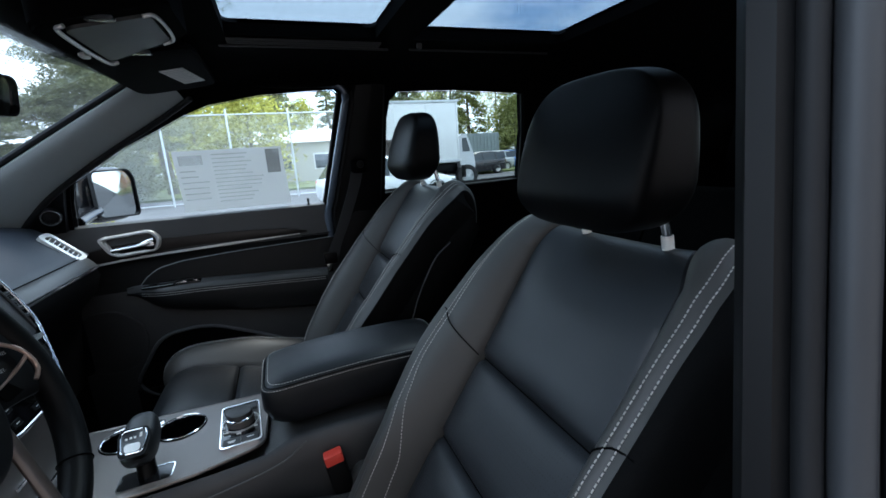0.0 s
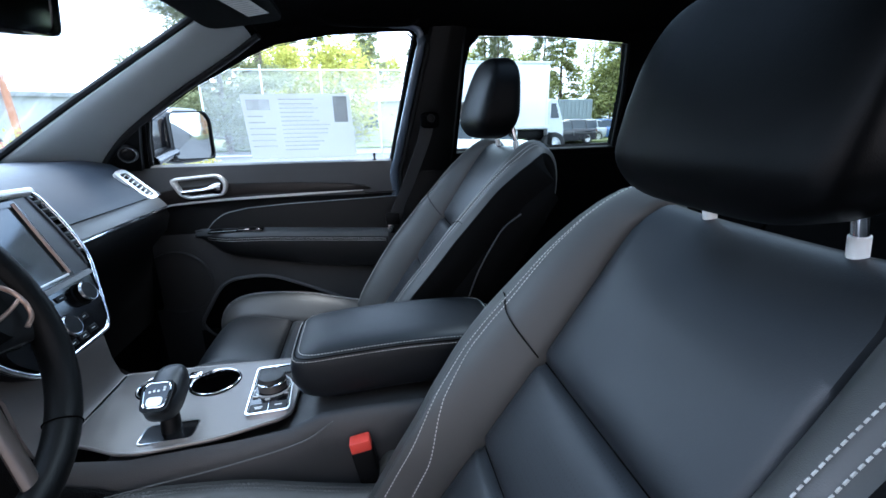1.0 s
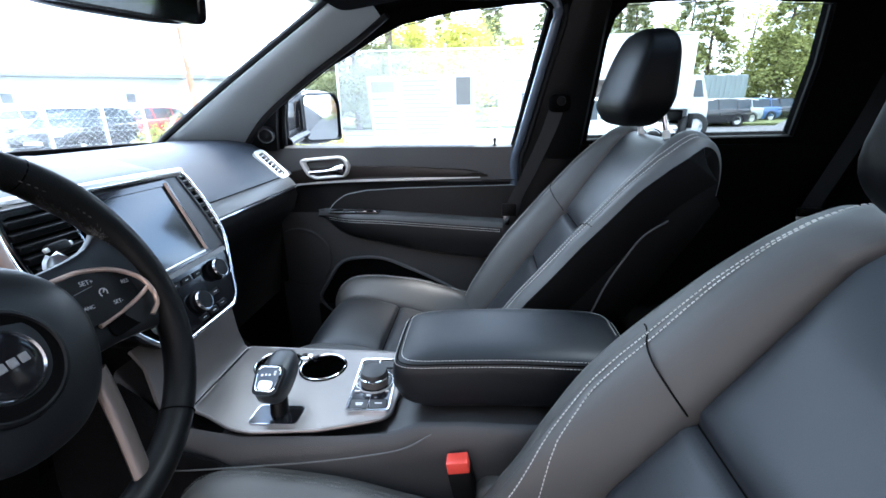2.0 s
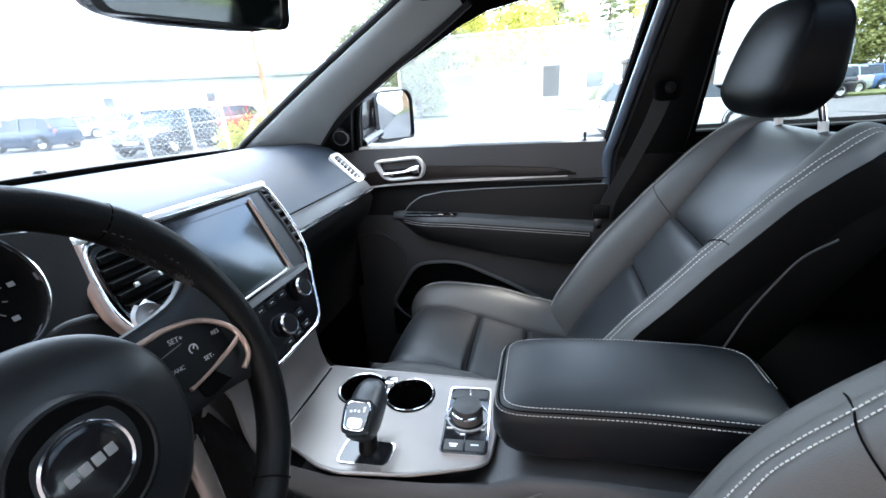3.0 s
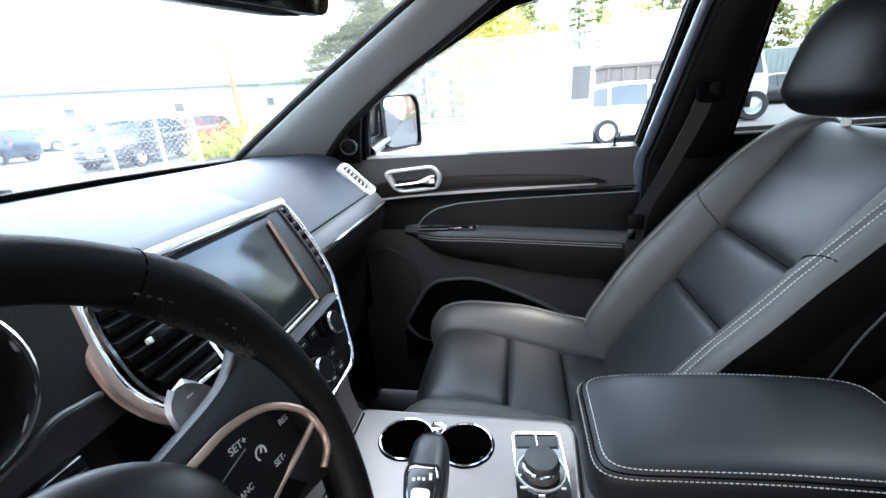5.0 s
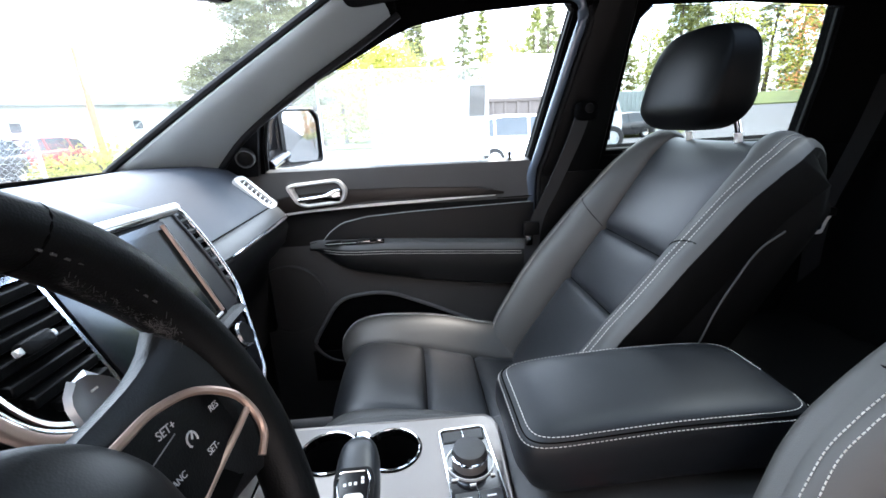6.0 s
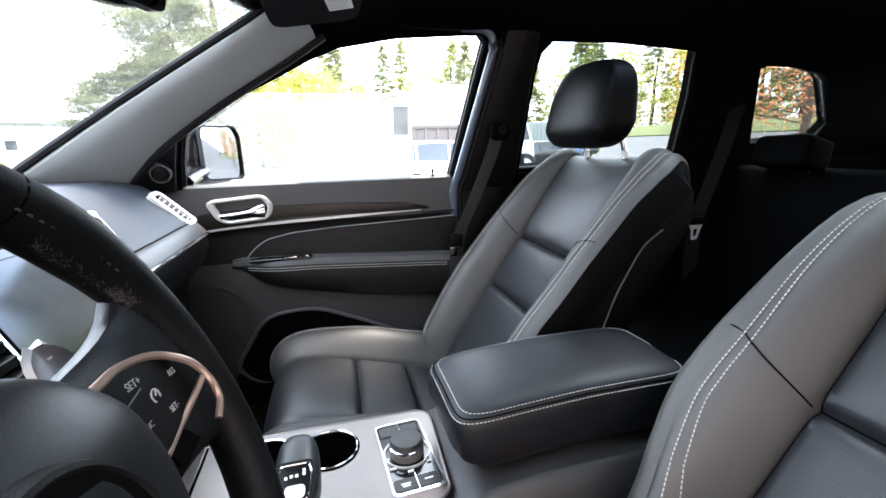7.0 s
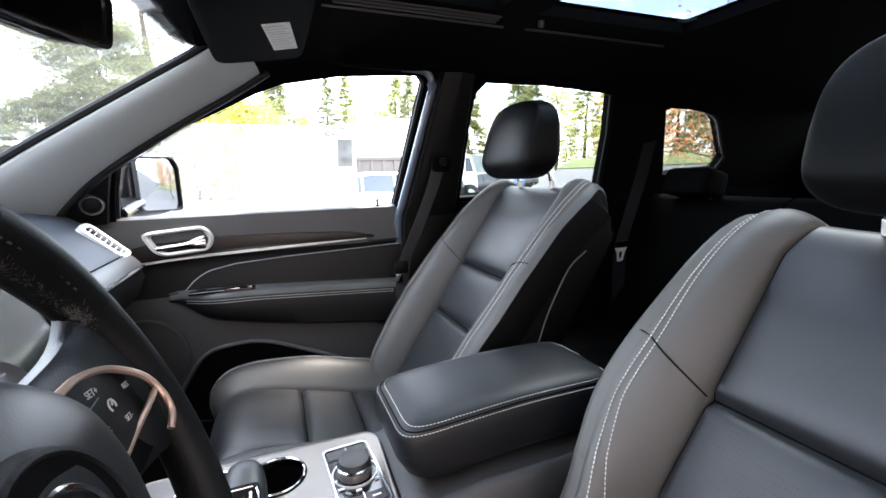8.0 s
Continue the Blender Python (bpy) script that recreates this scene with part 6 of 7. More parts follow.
# ---------------- steering wheel ----------------
def build_wheel():
    w = thing("steering_wheel", "black leather steering wheel with worn rim and round hub badge", "steering wheel")
    tilt = radians(21.5)
    C = Vector((-0.4436, -0.386, 1.1953))
    # local: x along the car's width, y up the wheel, z towards the driver
    fm = frame_matrix(C, (0, 1, 0), (-math.sin(tilt), 0, math.cos(tilt)))
    R0 = 0.1705
    rows = []
    for k in range(96):
        a = 2 * math.pi * k / 96
        thick = 0.0148 + 0.0022 * math.exp(-(((math.degrees(a) - 40 + 180) % 360 - 180) / 14) ** 2) + 0.0018 * math.exp(-(((math.degrees(a) - 140 + 180) % 360 - 180) / 14) ** 2)
        rows.append([fm @ Vector(((R0 + thick * 1.02 * math.cos(b)) * math.cos(a), (R0 + thick * 1.02 * math.cos(b)) * math.sin(a), thick * 1.12 * math.sin(b) - 0.004)) for b in (2 * math.pi * j / 16 for j in range(16))])
    part("rim", grid_bm(rows, close_u=True, close_v=True), RIM_LEATHER, w, "black leather rim")
    for deg in (52, 128, 232, 308):
        a = radians(deg)
        ring = [fm @ Vector(((R0 + 0.0160 * math.cos(b)) * math.cos(a), (R0 + 0.0160 * math.cos(b)) * math.sin(a), 0.0172 * math.sin(b) - 0.004)) for b in (2 * math.pi * j / 18 for j in range(18))]
        part("rim_seam", tube(ring, 0.0008, 6, closed=True), GROOVE, w)
    scuff = material("scuffed_grey_leather", (0.055, 0.053, 0.052), 0.7, grain=0.5, grain_scale=900, stain=0.5, stain_scale=120)
    rnd = random.Random(3)
    def on_rim(a, b, rr=0.0168):
        return fm @ Vector(((R0 + rr * 1.03 * math.cos(b)) * math.cos(a), (R0 + rr * 1.03 * math.cos(b)) * math.sin(a), rr * 1.12 * math.sin(b) - 0.004))
    sb = bmesh.new()
    for k in range(260):
        near = rnd.random() < 0.55
        a = radians(rnd.gauss(24, 2.0) if near else rnd.uniform(24, 46))
        b = radians(rnd.gauss(172, 9) if near else rnd.gauss(176, 7))
        da, db, wd = rnd.uniform(0.003, 0.020), rnd.uniform(-0.22, 0.22), rnd.uniform(0.008, 0.024)
        sb.faces.new([sb.verts.new(p) for p in (on_rim(a, b), on_rim(a + da, b + db), on_rim(a + da, b + db + wd), on_rim(a, b + wd))])
    part("scuff_mark", sb, scuff, w, "pale worn scratches on the rim")
    thread = material("dark_thread", (0.035, 0.035, 0.035), 0.8, stain=0.2)
    for sgn in (0, 1):
        pts = []
        for k in range(14):
            a = radians(30 + 24 * k / 13)
            a = math.pi - a if sgn else a
            pts.append(fm @ Vector(((R0 - 0.0125) * math.cos(a), (R0 - 0.0125) * math.sin(a), 0.0072)))
        part("rim_stitching", stitches(pts, lambda p: fm.to_3x3() @ Vector((0, 0, 1)), length=0.003, gap=0.003, r=0.0005), thread, w, "dark rim stitching")
    # hub pad, set back from the rim, with a round well for the badge
    def hub_shape(p):
        k = p.y / 0.077
        return Vector((p.x * (1.0 - 0.16 * max(0, -k)), p.y - 0.003, p.z - 0.026 * max(0.0, k - 0.30) ** 1.4))
    hub = super_box((0, 0, 0), (0.081, 0.081, 0.017), 0.85, 0.85, 26, 64, None, hub_shape)
    bmesh.ops.transform(hub, matrix=fm, verts=hub.verts)
    hb = part("hub_pad", hub, HUBPAD, w, "padded black airbag cover")
    ax = fm.to_3x3() @ Vector((0, 0, 1))
    bc = fm @ Vector((-0.0035, -0.0065, 0))
    part("hub_well", lathe([(0.026, 0.0100), (0.034, 0.0120), (0.0390, 0.0160), (0.0410, 0.0176), (0.0435, 0.0170), (0.047, 0.0110)], bc, ax, 56), PLASTIC, hb, "raised lip round the badge")
    part("hub_groove", lathe([(0.026, 0.0160), (0.0315, 0.0163), (0.0365, 0.0163), (0.0395, 0.0166)], bc, ax, 56), GROOVE, hb, "dark ring round the badge")
    bd = part("hub_badge", lathe([(0.0001, 0.0182), (0.018, 0.0180), (0.0235, 0.0174), (0.0255, 0.0166), (0.026, 0.010)], bc, ax, 40), GLOSSBLACK, hb, "dark round badge")
    part("badge_ring", lathe([(0.0245, 0.0172), (0.0259, 0.0184), (0.0272, 0.0172), (0.0276, 0.0120)], bc, ax, 48), DARKCHROME, bd, "smoked chrome badge ring")
    for x in (-0.0125, -0.0042, 0.0042, 0.0125):
        part("badge_mark", box(x - 0.0033, x + 0.0033, -0.0036, 0.0036, 0.0178, 0.0188, 0.0006, 1, m=fm @ Matrix.Translation((-0.0035, -0.0065, 0))), DIMMARK, bd)
    paddle_metal = material("satin_grey_paddle", (0.42, 0.43, 0.44), 0.34, metal=0.75, stain=0.1)
    # side spokes with button pods
    for sgn in (-1, 1):
        rows = []
        for t in [i / 12 for i in range(13)]:
            x = sgn * (0.056 + 0.106 * t)
            top_y = 0.047 + 0.006 * t + 0.046 * t ** 6
            low_y = -0.040 - 0.004 * t - 0.010 * t ** 3
            y0, hw = (top_y + low_y) / 2, (top_y - low_y) / 2
            z0 = -0.0195 + 0.012 * t ** 3
            rows.append([fm @ Vector((x, y0 + hw * math.copysign(abs(math.cos(b)) ** 0.55, math.cos(b)), z0 + 0.0105 * math.copysign(abs(math.sin(b)) ** 0.6, math.sin(b)))) for b in (2 * math.pi * j / 20 for j in range(20))])
        sp = part("spoke", grid_bm(rows, close_v=True), SPOKELEATHER, w, "black leather-wrapped spoke")
        lo = rounded_poly([(sgn * 0.066, 0.036), (sgn * 0.104, 0.0345), (sgn * 0.135, 0.025), (sgn * 0.154, 0.006), (sgn * 0.160, -0.010), (sgn * 0.092, -0.017), (sgn * 0.070, -0.012)], [0.006, 0.02, 0.02, 0.012, 0.005, 0.008, 0.008], 5)
        pod = part("button_pod", prism(lo, lambda x, y: fm @ Vector((x, y, -0.0105)), ax * 0.0085), PLASTIC, sp, "black button pod")
        arc = [(0.062, 0.0365, -0.003), (0.082, 0.0365, -0.003), (0.104, 0.0350, -0.003), (0.131, 0.0258, -0.001), (0.1465, 0.0090, 0.0055), (0.1500, -0.0080, 0.0085), (0.1470, -0.0240, 0.0085), (0.1370, -0.0330, 0.0055)]
        part("pod_frame", tube(catmull([fm @ Vector((sgn * x, y, z)) for x, y, z in arc], 6), 0.0025, 8), COPPER, sp, "warm satin metal button surround")
        part("pod_edge", tube(catmull([fm @ Vector((sgn * x, y, z)) for x, y, z in ((0.1490, -0.0050, 0.0075), (0.138, -0.0110, 0.0015), (0.120, -0.0155, -0.003), (0.090, -0.0185, -0.004))], 5), 0.0022, 8), COPPER, sp, "thin lower pod edge")
        part("spoke_recess", prism(rounded_poly([(sgn * 0.098, -0.019), (sgn * 0.154, -0.0125), (sgn * 0.1575, -0.026), (sgn * 0.140, -0.036), (sgn * 0.100, -0.036)], 0.006, 4), lambda x, y: fm @ Vector((x, y, -0.0085)), ax * 0.002), GROOVE, sp, "black recess below the buttons")
        if sgn > 0:
            for body, x, y, s in (("SET+", 0.1010, 0.0238, 0.0066), ("RES", 0.1375, 0.0098, 0.0056), ("SET-", 0.1190, -0.0052, 0.0056), ("CANC", 0.0880, 0.0020, 0.0050)):
                text_part("lettering", body, s, fm @ Matrix.Translation((x, y, -0.0019)) @ pose(0, 0, 0, 0, 0, -9), LABELGREY, pod)
            ring = [fm @ Vector((0.1105 + 0.0040 * math.cos(a), 0.0090 + 0.0040 * math.sin(a), -0.0017)) for a in (radians(-40 + 260 * k / 15) for k in range(16))]
            part("symbol", tube(ring, 0.0006, 5), LABELGREY, pod)
            part("symbol", tube([fm @ Vector((0.1105, 0.0090, -0.0017)), fm @ Vector((0.1135, 0.0125, -0.0017))], 0.0006, 5), LABELGREY, pod)
            part("button_gap", box(0.080, 0.104, -0.0003, 0.0003, -0.0021, -0.0016, 0, m=fm @ Matrix.Translation((0, 0.0135, 0)) @ pose(0, 0, 0, 0, 0, 3)), DIMMARK, pod)
        else:
            for x, y in ((-0.135, 0.012), (-0.118, -0.006), (-0.105, 0.020)):
                part("symbol", box(x - 0.004, x + 0.004, y - 0.003, y + 0.003, -0.0021, -0.0014, 0, m=fm), LABELGREY, pod)
        # shift paddle behind
        rows = []
        for t in [i / 12 for i in range(13)]:
            y = 0.008 + 0.0525 * t
            tip = max(0.0, (t - 0.62) / 0.38)
            x0, x1 = 0.1115 + 0.0105 * tip ** 4, 0.1475 - 0.004 * t - 0.014 * tip ** 2.2
            rows.append([fm @ Vector((sgn * (x0 + (x1 - x0) * u), y, -0.044 - 0.003 * math.sin(math.pi * u))) for u in (0, 0.12, 0.3, 0.5, 0.7, 0.88, 1)])
        pd = part("shift_paddle", sheet(rows, 0.004), paddle_metal, w, "satin metal shift paddle")
        part("paddle_mark", box(-0.003, 0.003, -0.0006, 0.0006, 0, 0.0012, 0, m=fm @ Matrix.Translation((sgn * 0.131, 0.051, -0.0475))), MARK, pd)
    # lower spoke
    bronze = material("satin_bronze_metal", (0.095, 0.076, 0.065), 0.42, metal=0.6, stain=0.1, stain_scale=20)
    for sgn in (-1, 1):
        rows = []
        for t in [i / 12 for i in range(13)]:
            p = Vector((sgn * (0.064 - 0.026 * t ** 1.2), -0.052 - 0.108 * t, -0.006 + 0.004 * t))
            rows.append([fm @ (p + Vector((sgn * 0.0095 * math.cos(b), 0.002 * math.cos(b), 0.006 * math.sin(b)))) for b in (2 * math.pi * j / 12 for j in range(12))])
        part("lower_spoke", grid_bm(rows, close_v=True), bronze, w, "satin bronze lower spoke")
    part("column_stub", cyl(fm @ Vector((0, 0, 0.0)), fm @ Vector((0, 0, -0.09)), 0.042, 0.05, 24), PLASTIC, w)


build_wheel()


# ---------------- mirror, visors, roof console ----------------
def build_overhead():
    rv = thing("rear_view_mirror", "black rear-view mirror on a windscreen mount", "mirror")
    c = Vector((-0.572, -0.026, 1.528))
    m = pose(0, 0, 0, 0, 6, -20)
    part("mirror_housing", super_box(c, (0.022, 0.122, 0.037), 0.55, 0.35, 14, 36, m), GLOSSBLACK, rv, "black mirror housing")
    fm = Matrix.Translation(c) @ m
    loop = rounded_poly([(-0.112, -0.030), (0.112, -0.030), (0.115, 0.029), (-0.115, 0.029)], 0.015, 5)
    part("mirror_glass", prism(loop, lambda y, z: fm @ Vector((0.0215, y, z)), (0.003, 0, 0)), MIRROR, rv, "reflecting mirror glass")
    part("mirror_rim", plate_holes(mid_loop(loop, 1.07), [mid_loop(loop, 0.97)], lambda y, z: fm @ Vector((0.014, y, z)), 0.012, (1, -0.3, 0)), GLOSSBLACK, rv)
    part("mount", tube(catmull([(-0.55, 0.0, 1.545), (-0.60, 0.0, 1.575), (-0.65, 0.0, 1.60)], 5), 0.018, 12), PLASTIC, rv)
    part("sensor_housing", super_box((-0.655, -0.055, 1.558), (0.062, 0.070, 0.032), 0.5, 0.5, 12, 24, pose(0, 0, 0, 0, 30, 0)), PLASTIC, rv, "black sensor housing")
    for sgn in (1, -1):
        v = thing("sun_visor", "black fabric sun visor folded up with white warning label", "sun visor", group="sun visors")
        c = Vector((-0.345, sgn * 0.35, 1.6165))
        m = pose(0, 0, 0, 0, -8, 0)
        part("visor_panel", super_box(c, (0.095, 0.205, 0.013), 0.5, 0.25, 12, 40, m), HEADLINE, v)
        lm = Matrix.Translation((-0.303, sgn * 0.355, 1.6090)) @ m @ pose(0, 0, 0, 0, 0, -sgn * 8)
        part("label", box(-0.024, 0.024, -0.082, 0.082, -0.0012, 0.0, 0, m=lm), PAPER, v, "white paper warning label")
        faint = material("faint_print", (0.5, 0.5, 0.48), 0.8, stain=0.1)
        for k in range(10):
            part("label_print", box(-0.020, 0.012 + 0.006 * (k % 2), -0.070 + 0.015 * k, -0.067 + 0.015 * k, -0.0018, -0.0010, 0, m=lm), faint, v)
        part("visor_clip", super_box((-0.38, sgn * 0.12, 1.630), (0.018, 0.016, 0.014), 0.5, 0.5, 8, 16), PLASTIC, v)
    oc = thing("roof_console", "black roof console with silver-edged lamps between the visors", "roof console")
    slope = lambda x: 1.587 + (x + 0.378) * 0.295
    plan = rounded_poly([(-0.405, -0.122), (-0.405, 0.122), (-0.245, 0.090), (-0.245, -0.090)], 0.025, 5)
    bm = prism(plan, lambda x, y: (x, y, slope(x)), (0, 0, 0.075))
    bmesh.ops.bevel(bm, geom=[e for e in bm.edges if all(abs(v.co.z - slope(v.co.x)) < 1e-4 for v in e.verts)], offset=0.006, segments=2, affect="EDGES")
    part("console_body", bm, HEADLINE, oc)
    flap = rounded_poly([(-0.372, -0.092), (-0.372, 0.092), (-0.272, 0.066), (-0.272, -0.066)], 0.014, 5)
    part("storage_lid", prism(flap, lambda x, y: (x, y, slope(x) - 0.005), (0, 0, 0.008)), VINYL, oc, "smooth black storage lid")
    for pts in ([(-0.366, -0.108), (-0.377, -0.096), (-0.380, 0.0), (-0.377, 0.096), (-0.366, 0.108)], [(-0.281, -0.073), (-0.268, -0.064), (-0.264, 0.0), (-0.268, 0.064), (-0.285, 0.074)]):
        part("edge_strip", tube(catmull([(x, y, slope(x) - 0.005) for x, y in pts], 6), 0.0030, 8), NICKEL, oc, "satin silver edge strip")
    part("lid_catch", super_box((-0.392, 0.035, slope(-0.392) - 0.002), (0.006, 0.013, 0.004), 0.5, 0.4, 8, 16), NICKEL, oc, "small silver catch")
    for sgn in (-1, 1):
        part("map_lamp", super_box((-0.330, sgn * 0.095, slope(-0.330) - 0.001), (0.020, 0.009, 0.004), 0.5, 0.4, 8, 20), material("lamp_lens", (0.035, 0.036, 0.037), 0.25, stain=0.1), oc, "clear map lamp lens")
    # grab handle above the passenger door
    gh = thing("grab_handle", "black fold-up grab handle above the passenger door", "grab handle")
    part("grip", tube(catmull([(-0.16, 0.600, 1.648), (-0.13, 0.592, 1.632), (-0.03, 0.588, 1.628), (0.07, 0.592, 1.634), (0.10, 0.600, 1.650)], 6), 0.011, 10), HEADLINE, gh)


build_overhead()

# ---------------- outdoors ----------------
def place(az, d):
    """A spot on the ground: degrees to the front of straight across, metres away."""
    return (-0.25 - math.sin(radians(az)) * d, -0.5 + math.cos(radians(az)) * d)


def build_ground():
    bm = bmesh.new()
    rings = [0.0, 6, 12, 20, 32, 60, 120, 300, 900]
    P = [[(r * math.cos(a), r * math.sin(a), 0.0) for a in (2 * math.pi * k / 48 for k in range(48))] for r in rings[1:]]
    bm = grid_bm(P, close_v=True)
    bm.verts.ensure_lookup_table()
    bm.faces.new(bm.verts[:48])
    tagged(part("ground", bm, ASPHALT), "grey worn asphalt car park", "ground", kind="structure")
    def strip(name, pts, z, mat, label, cat, depth):
        tagged(part(name, prism(pts, lambda x, y: (x, y, z), (0, 0, -depth)), mat), label, cat, kind="structure")
    strip("grass", [(-4.6, 5.0), (-2.5, 5.4), (-0.5, 6.6), (-0.5, 8.0), (-3, 8.2), (-5.6, 8.0)], 0.14, GRASS, "dry yellow-green verge", "grass", 0.2)
    strip("grass_far", [(-60, 26), (80, 26), (120, 70), (-90, 70)], 0.12, GRASS, "rough grass below the trees", "grass", 0.2)
    strip("grass_rear", [(14, 9), (60, 4), (60, 24), (20, 24)], 0.13, GRASS, "green grass bank", "grass", 0.2)
    rise = lambda prof: [[(x + 0.8 * d, y + 0.6 * d, z) for d, z in prof] for x, y in ((12.0, 19.0), (13.5, 15.5), (15.0, 12.5), (16.5, 9.0), (18.0, 5.0), (19.5, 0.0), (21.0, -6.0))]
    tagged(part("road", sheet(rise(((-3.0, 0.012), (0.0, 0.35), (3.0, 0.95), (6.0, 1.58))), 0.2), ASPHALT), "grey asphalt drive climbing from the car park", "road", kind="structure")
    tagged(part("grass_bank", sheet(rise(((5.9, 1.62), (7.0, 1.85), (8.5, 2.1), (10.0, 2.3), (16.0, 2.3))), 0.2), GRASS), "sloping green grass bank", "grass", kind="structure")
    kb = box(-4.6, -0.4, 4.72, 4.88, -0.1, 0.15, 0.02, 2)
    tagged(part("kerb", kb, CONCRETE), "pale concrete kerb along the verge", "kerb", kind="structure")


build_ground()


def build_tree(x, y, height, spread, leaf, kind_, seed, label, leaf_size=0.3, count=1500, base=0.25, wide=0.45, layered=False):
    rnd = random.Random(seed)
    t = thing("tree", label, "tree", group="trees", at=(x, y, 0))
    lean = Vector((rnd.uniform(-0.03, 0.03), rnd.uniform(-0.03, 0.03), 1))
    r0 = 0.018 * height + 0.04
    bm = bmesh.new()
    spine = [Vector((lean.x * h, lean.y * h, h)) + Vector((rnd.uniform(-1, 1), rnd.uniform(-1, 1), 0)) * 0.04 * height * 0.15 for h in [height * k / 7 for k in range(8)]]
    rows = []
    for k, p in enumerate(spine):
        r = r0 * (1 - 0.88 * k / 7)
        rows.append([p + r * Vector((math.cos(a), math.sin(a), 0)) for a in (2 * math.pi * j / 8 for j in range(8))])
    bm = grid_bm(rows, close_v=True)
    clumps = []
    nb = 64 if kind_ == "fir" else 34
    for k in range(nb):
        f = base + (1 - base) * (k + 0.5) / nb
        h = f * height
        a = k * 2.4 + rnd.uniform(-0.9, 0.9)
        h += rnd.uniform(-0.5, 0.5) * height / nb * 2
        if kind_ == "fir":
            ln = spread * (1 - (f - base) / (1 - base)) ** 0.8 * rnd.uniform(0.75, 1.1) + 0.15
            tip = Vector((math.cos(a) * ln, math.sin(a) * ln, h - 0.18 * ln))
            steps = 4
        else:
            g = (f - base) / (1 - base)
            ln = spread * (math.sin(math.pi * min(1, 0.18 + 0.80 * g)) ** 0.6) * rnd.uniform(0.6, 1.1)
            tip = Vector((math.cos(a) * ln, math.sin(a) * ln, h + 0.10 * ln))
            steps = 3
        root = Vector((lean.x * h, lean.y * h, h * (1.0 if kind_ == "fir" else 0.88)))
        bm = cyl(root, tip, r0 * 0.22 * (1.15 - f), r0 * 0.05, 5, bm, ends=False)
        for s in range(steps):
            q = root.lerp(tip, 0.35 + 0.65 * (s + 0.5) / steps)
            if layered:
                clumps.append((q + Vector((rnd.uniform(-0.5, 0.5), rnd.uniform(-0.5, 0.5), rnd.uniform(-0.3, 0.3))), 0.30 * spread * rnd.uniform(0.5, 1.0)))
                continue
            clumps.append((q, (0.30 if kind_ == "fir" else 0.42) * spread * rnd.uniform(0.5, 1.0) * (1.0 if kind_ != "fir" else 0.35 + 0.65 * (1 - f))))
    part("trunk", bm, BARK, t)
    verts, faces = [], []
    per = max(4, count // len(clumps))
    for q, cr in clumps:
        for _ in range(per):
            o = Vector((rnd.gauss(0, 0.5), rnd.gauss(0, 0.5), rnd.gauss(0, 0.13 if layered else 0.36))) * cr
            c = q + o
            u = Vector((rnd.uniform(-1, 1), rnd.uniform(-1, 1), rnd.uniform(-0.6, 0.6))).normalized()
            v = u.cross(Vector((rnd.uniform(-1, 1), rnd.uniform(-1, 1), rnd.uniform(-1, 1)))).normalized()
            s = leaf_size * rnd.uniform(0.5, 1.1)
            n = len(verts)
            verts += [c - u * s, c + v * s * wide, c + u * s, c - v * s * wide]
            faces.append((n, n + 1, n + 2, n + 3))
    me = bpy.data.meshes.new("crown")
    me.from_pydata([tuple(v) for v in verts], [], faces)
    me.materials.append(leaf)
    cr = new("crown", me)
    cr.parent = t
    return t


def build_shrub(x, y, w, h, leaf, seed, label, count=900, size=0.10):
    rnd = random.Random(seed)
    t = thing("shrub", label, "shrub", group="shrubs", at=(x, y, 0))
    bm = bmesh.new()
    for _ in range(9):
        a = rnd.uniform(0, 6.28)
        bm = cyl((rnd.uniform(-w, w) * 0.3, rnd.uniform(-0.2, 0.2) * w, 0), (math.cos(a) * w * 0.7, math.sin(a) * w * 0.35, h * rnd.uniform(0.6, 0.95)), 0.02, 0.006, 5, bm, ends=False)
    part("stems", bm, BARK, t)
    verts, faces = [], []
    for _ in range(count):
        a, r = rnd.uniform(0, 6.28), rnd.random() ** 0.6
        top = h * (0.65 + 0.35 * math.sin(3 * a + seed)) * (1 - 0.5 * r * r)
        c = Vector((math.cos(a) * w * r, math.sin(a) * w * 0.55 * r, rnd.uniform(0.15, 1.0) * top))
        u = Vector((rnd.uniform(-1, 1), rnd.uniform(-1, 1), rnd.uniform(-1, 1))).normalized()
        v = u.orthogonal().normalized()
        s = size * rnd.uniform(0.5, 1.2)
        n = len(verts)
        verts += [c - u * s, c + v * s * 0.5, c + u * s, c - v * s * 0.5]
        faces.append((n, n + 1, n + 2, n + 3))
    me = bpy.data.meshes.new("foliage")
    me.from_pydata([tuple(v) for v in verts], [], faces)
    me.materials.append(leaf)
    f = new("foliage", me)
    f.parent = t


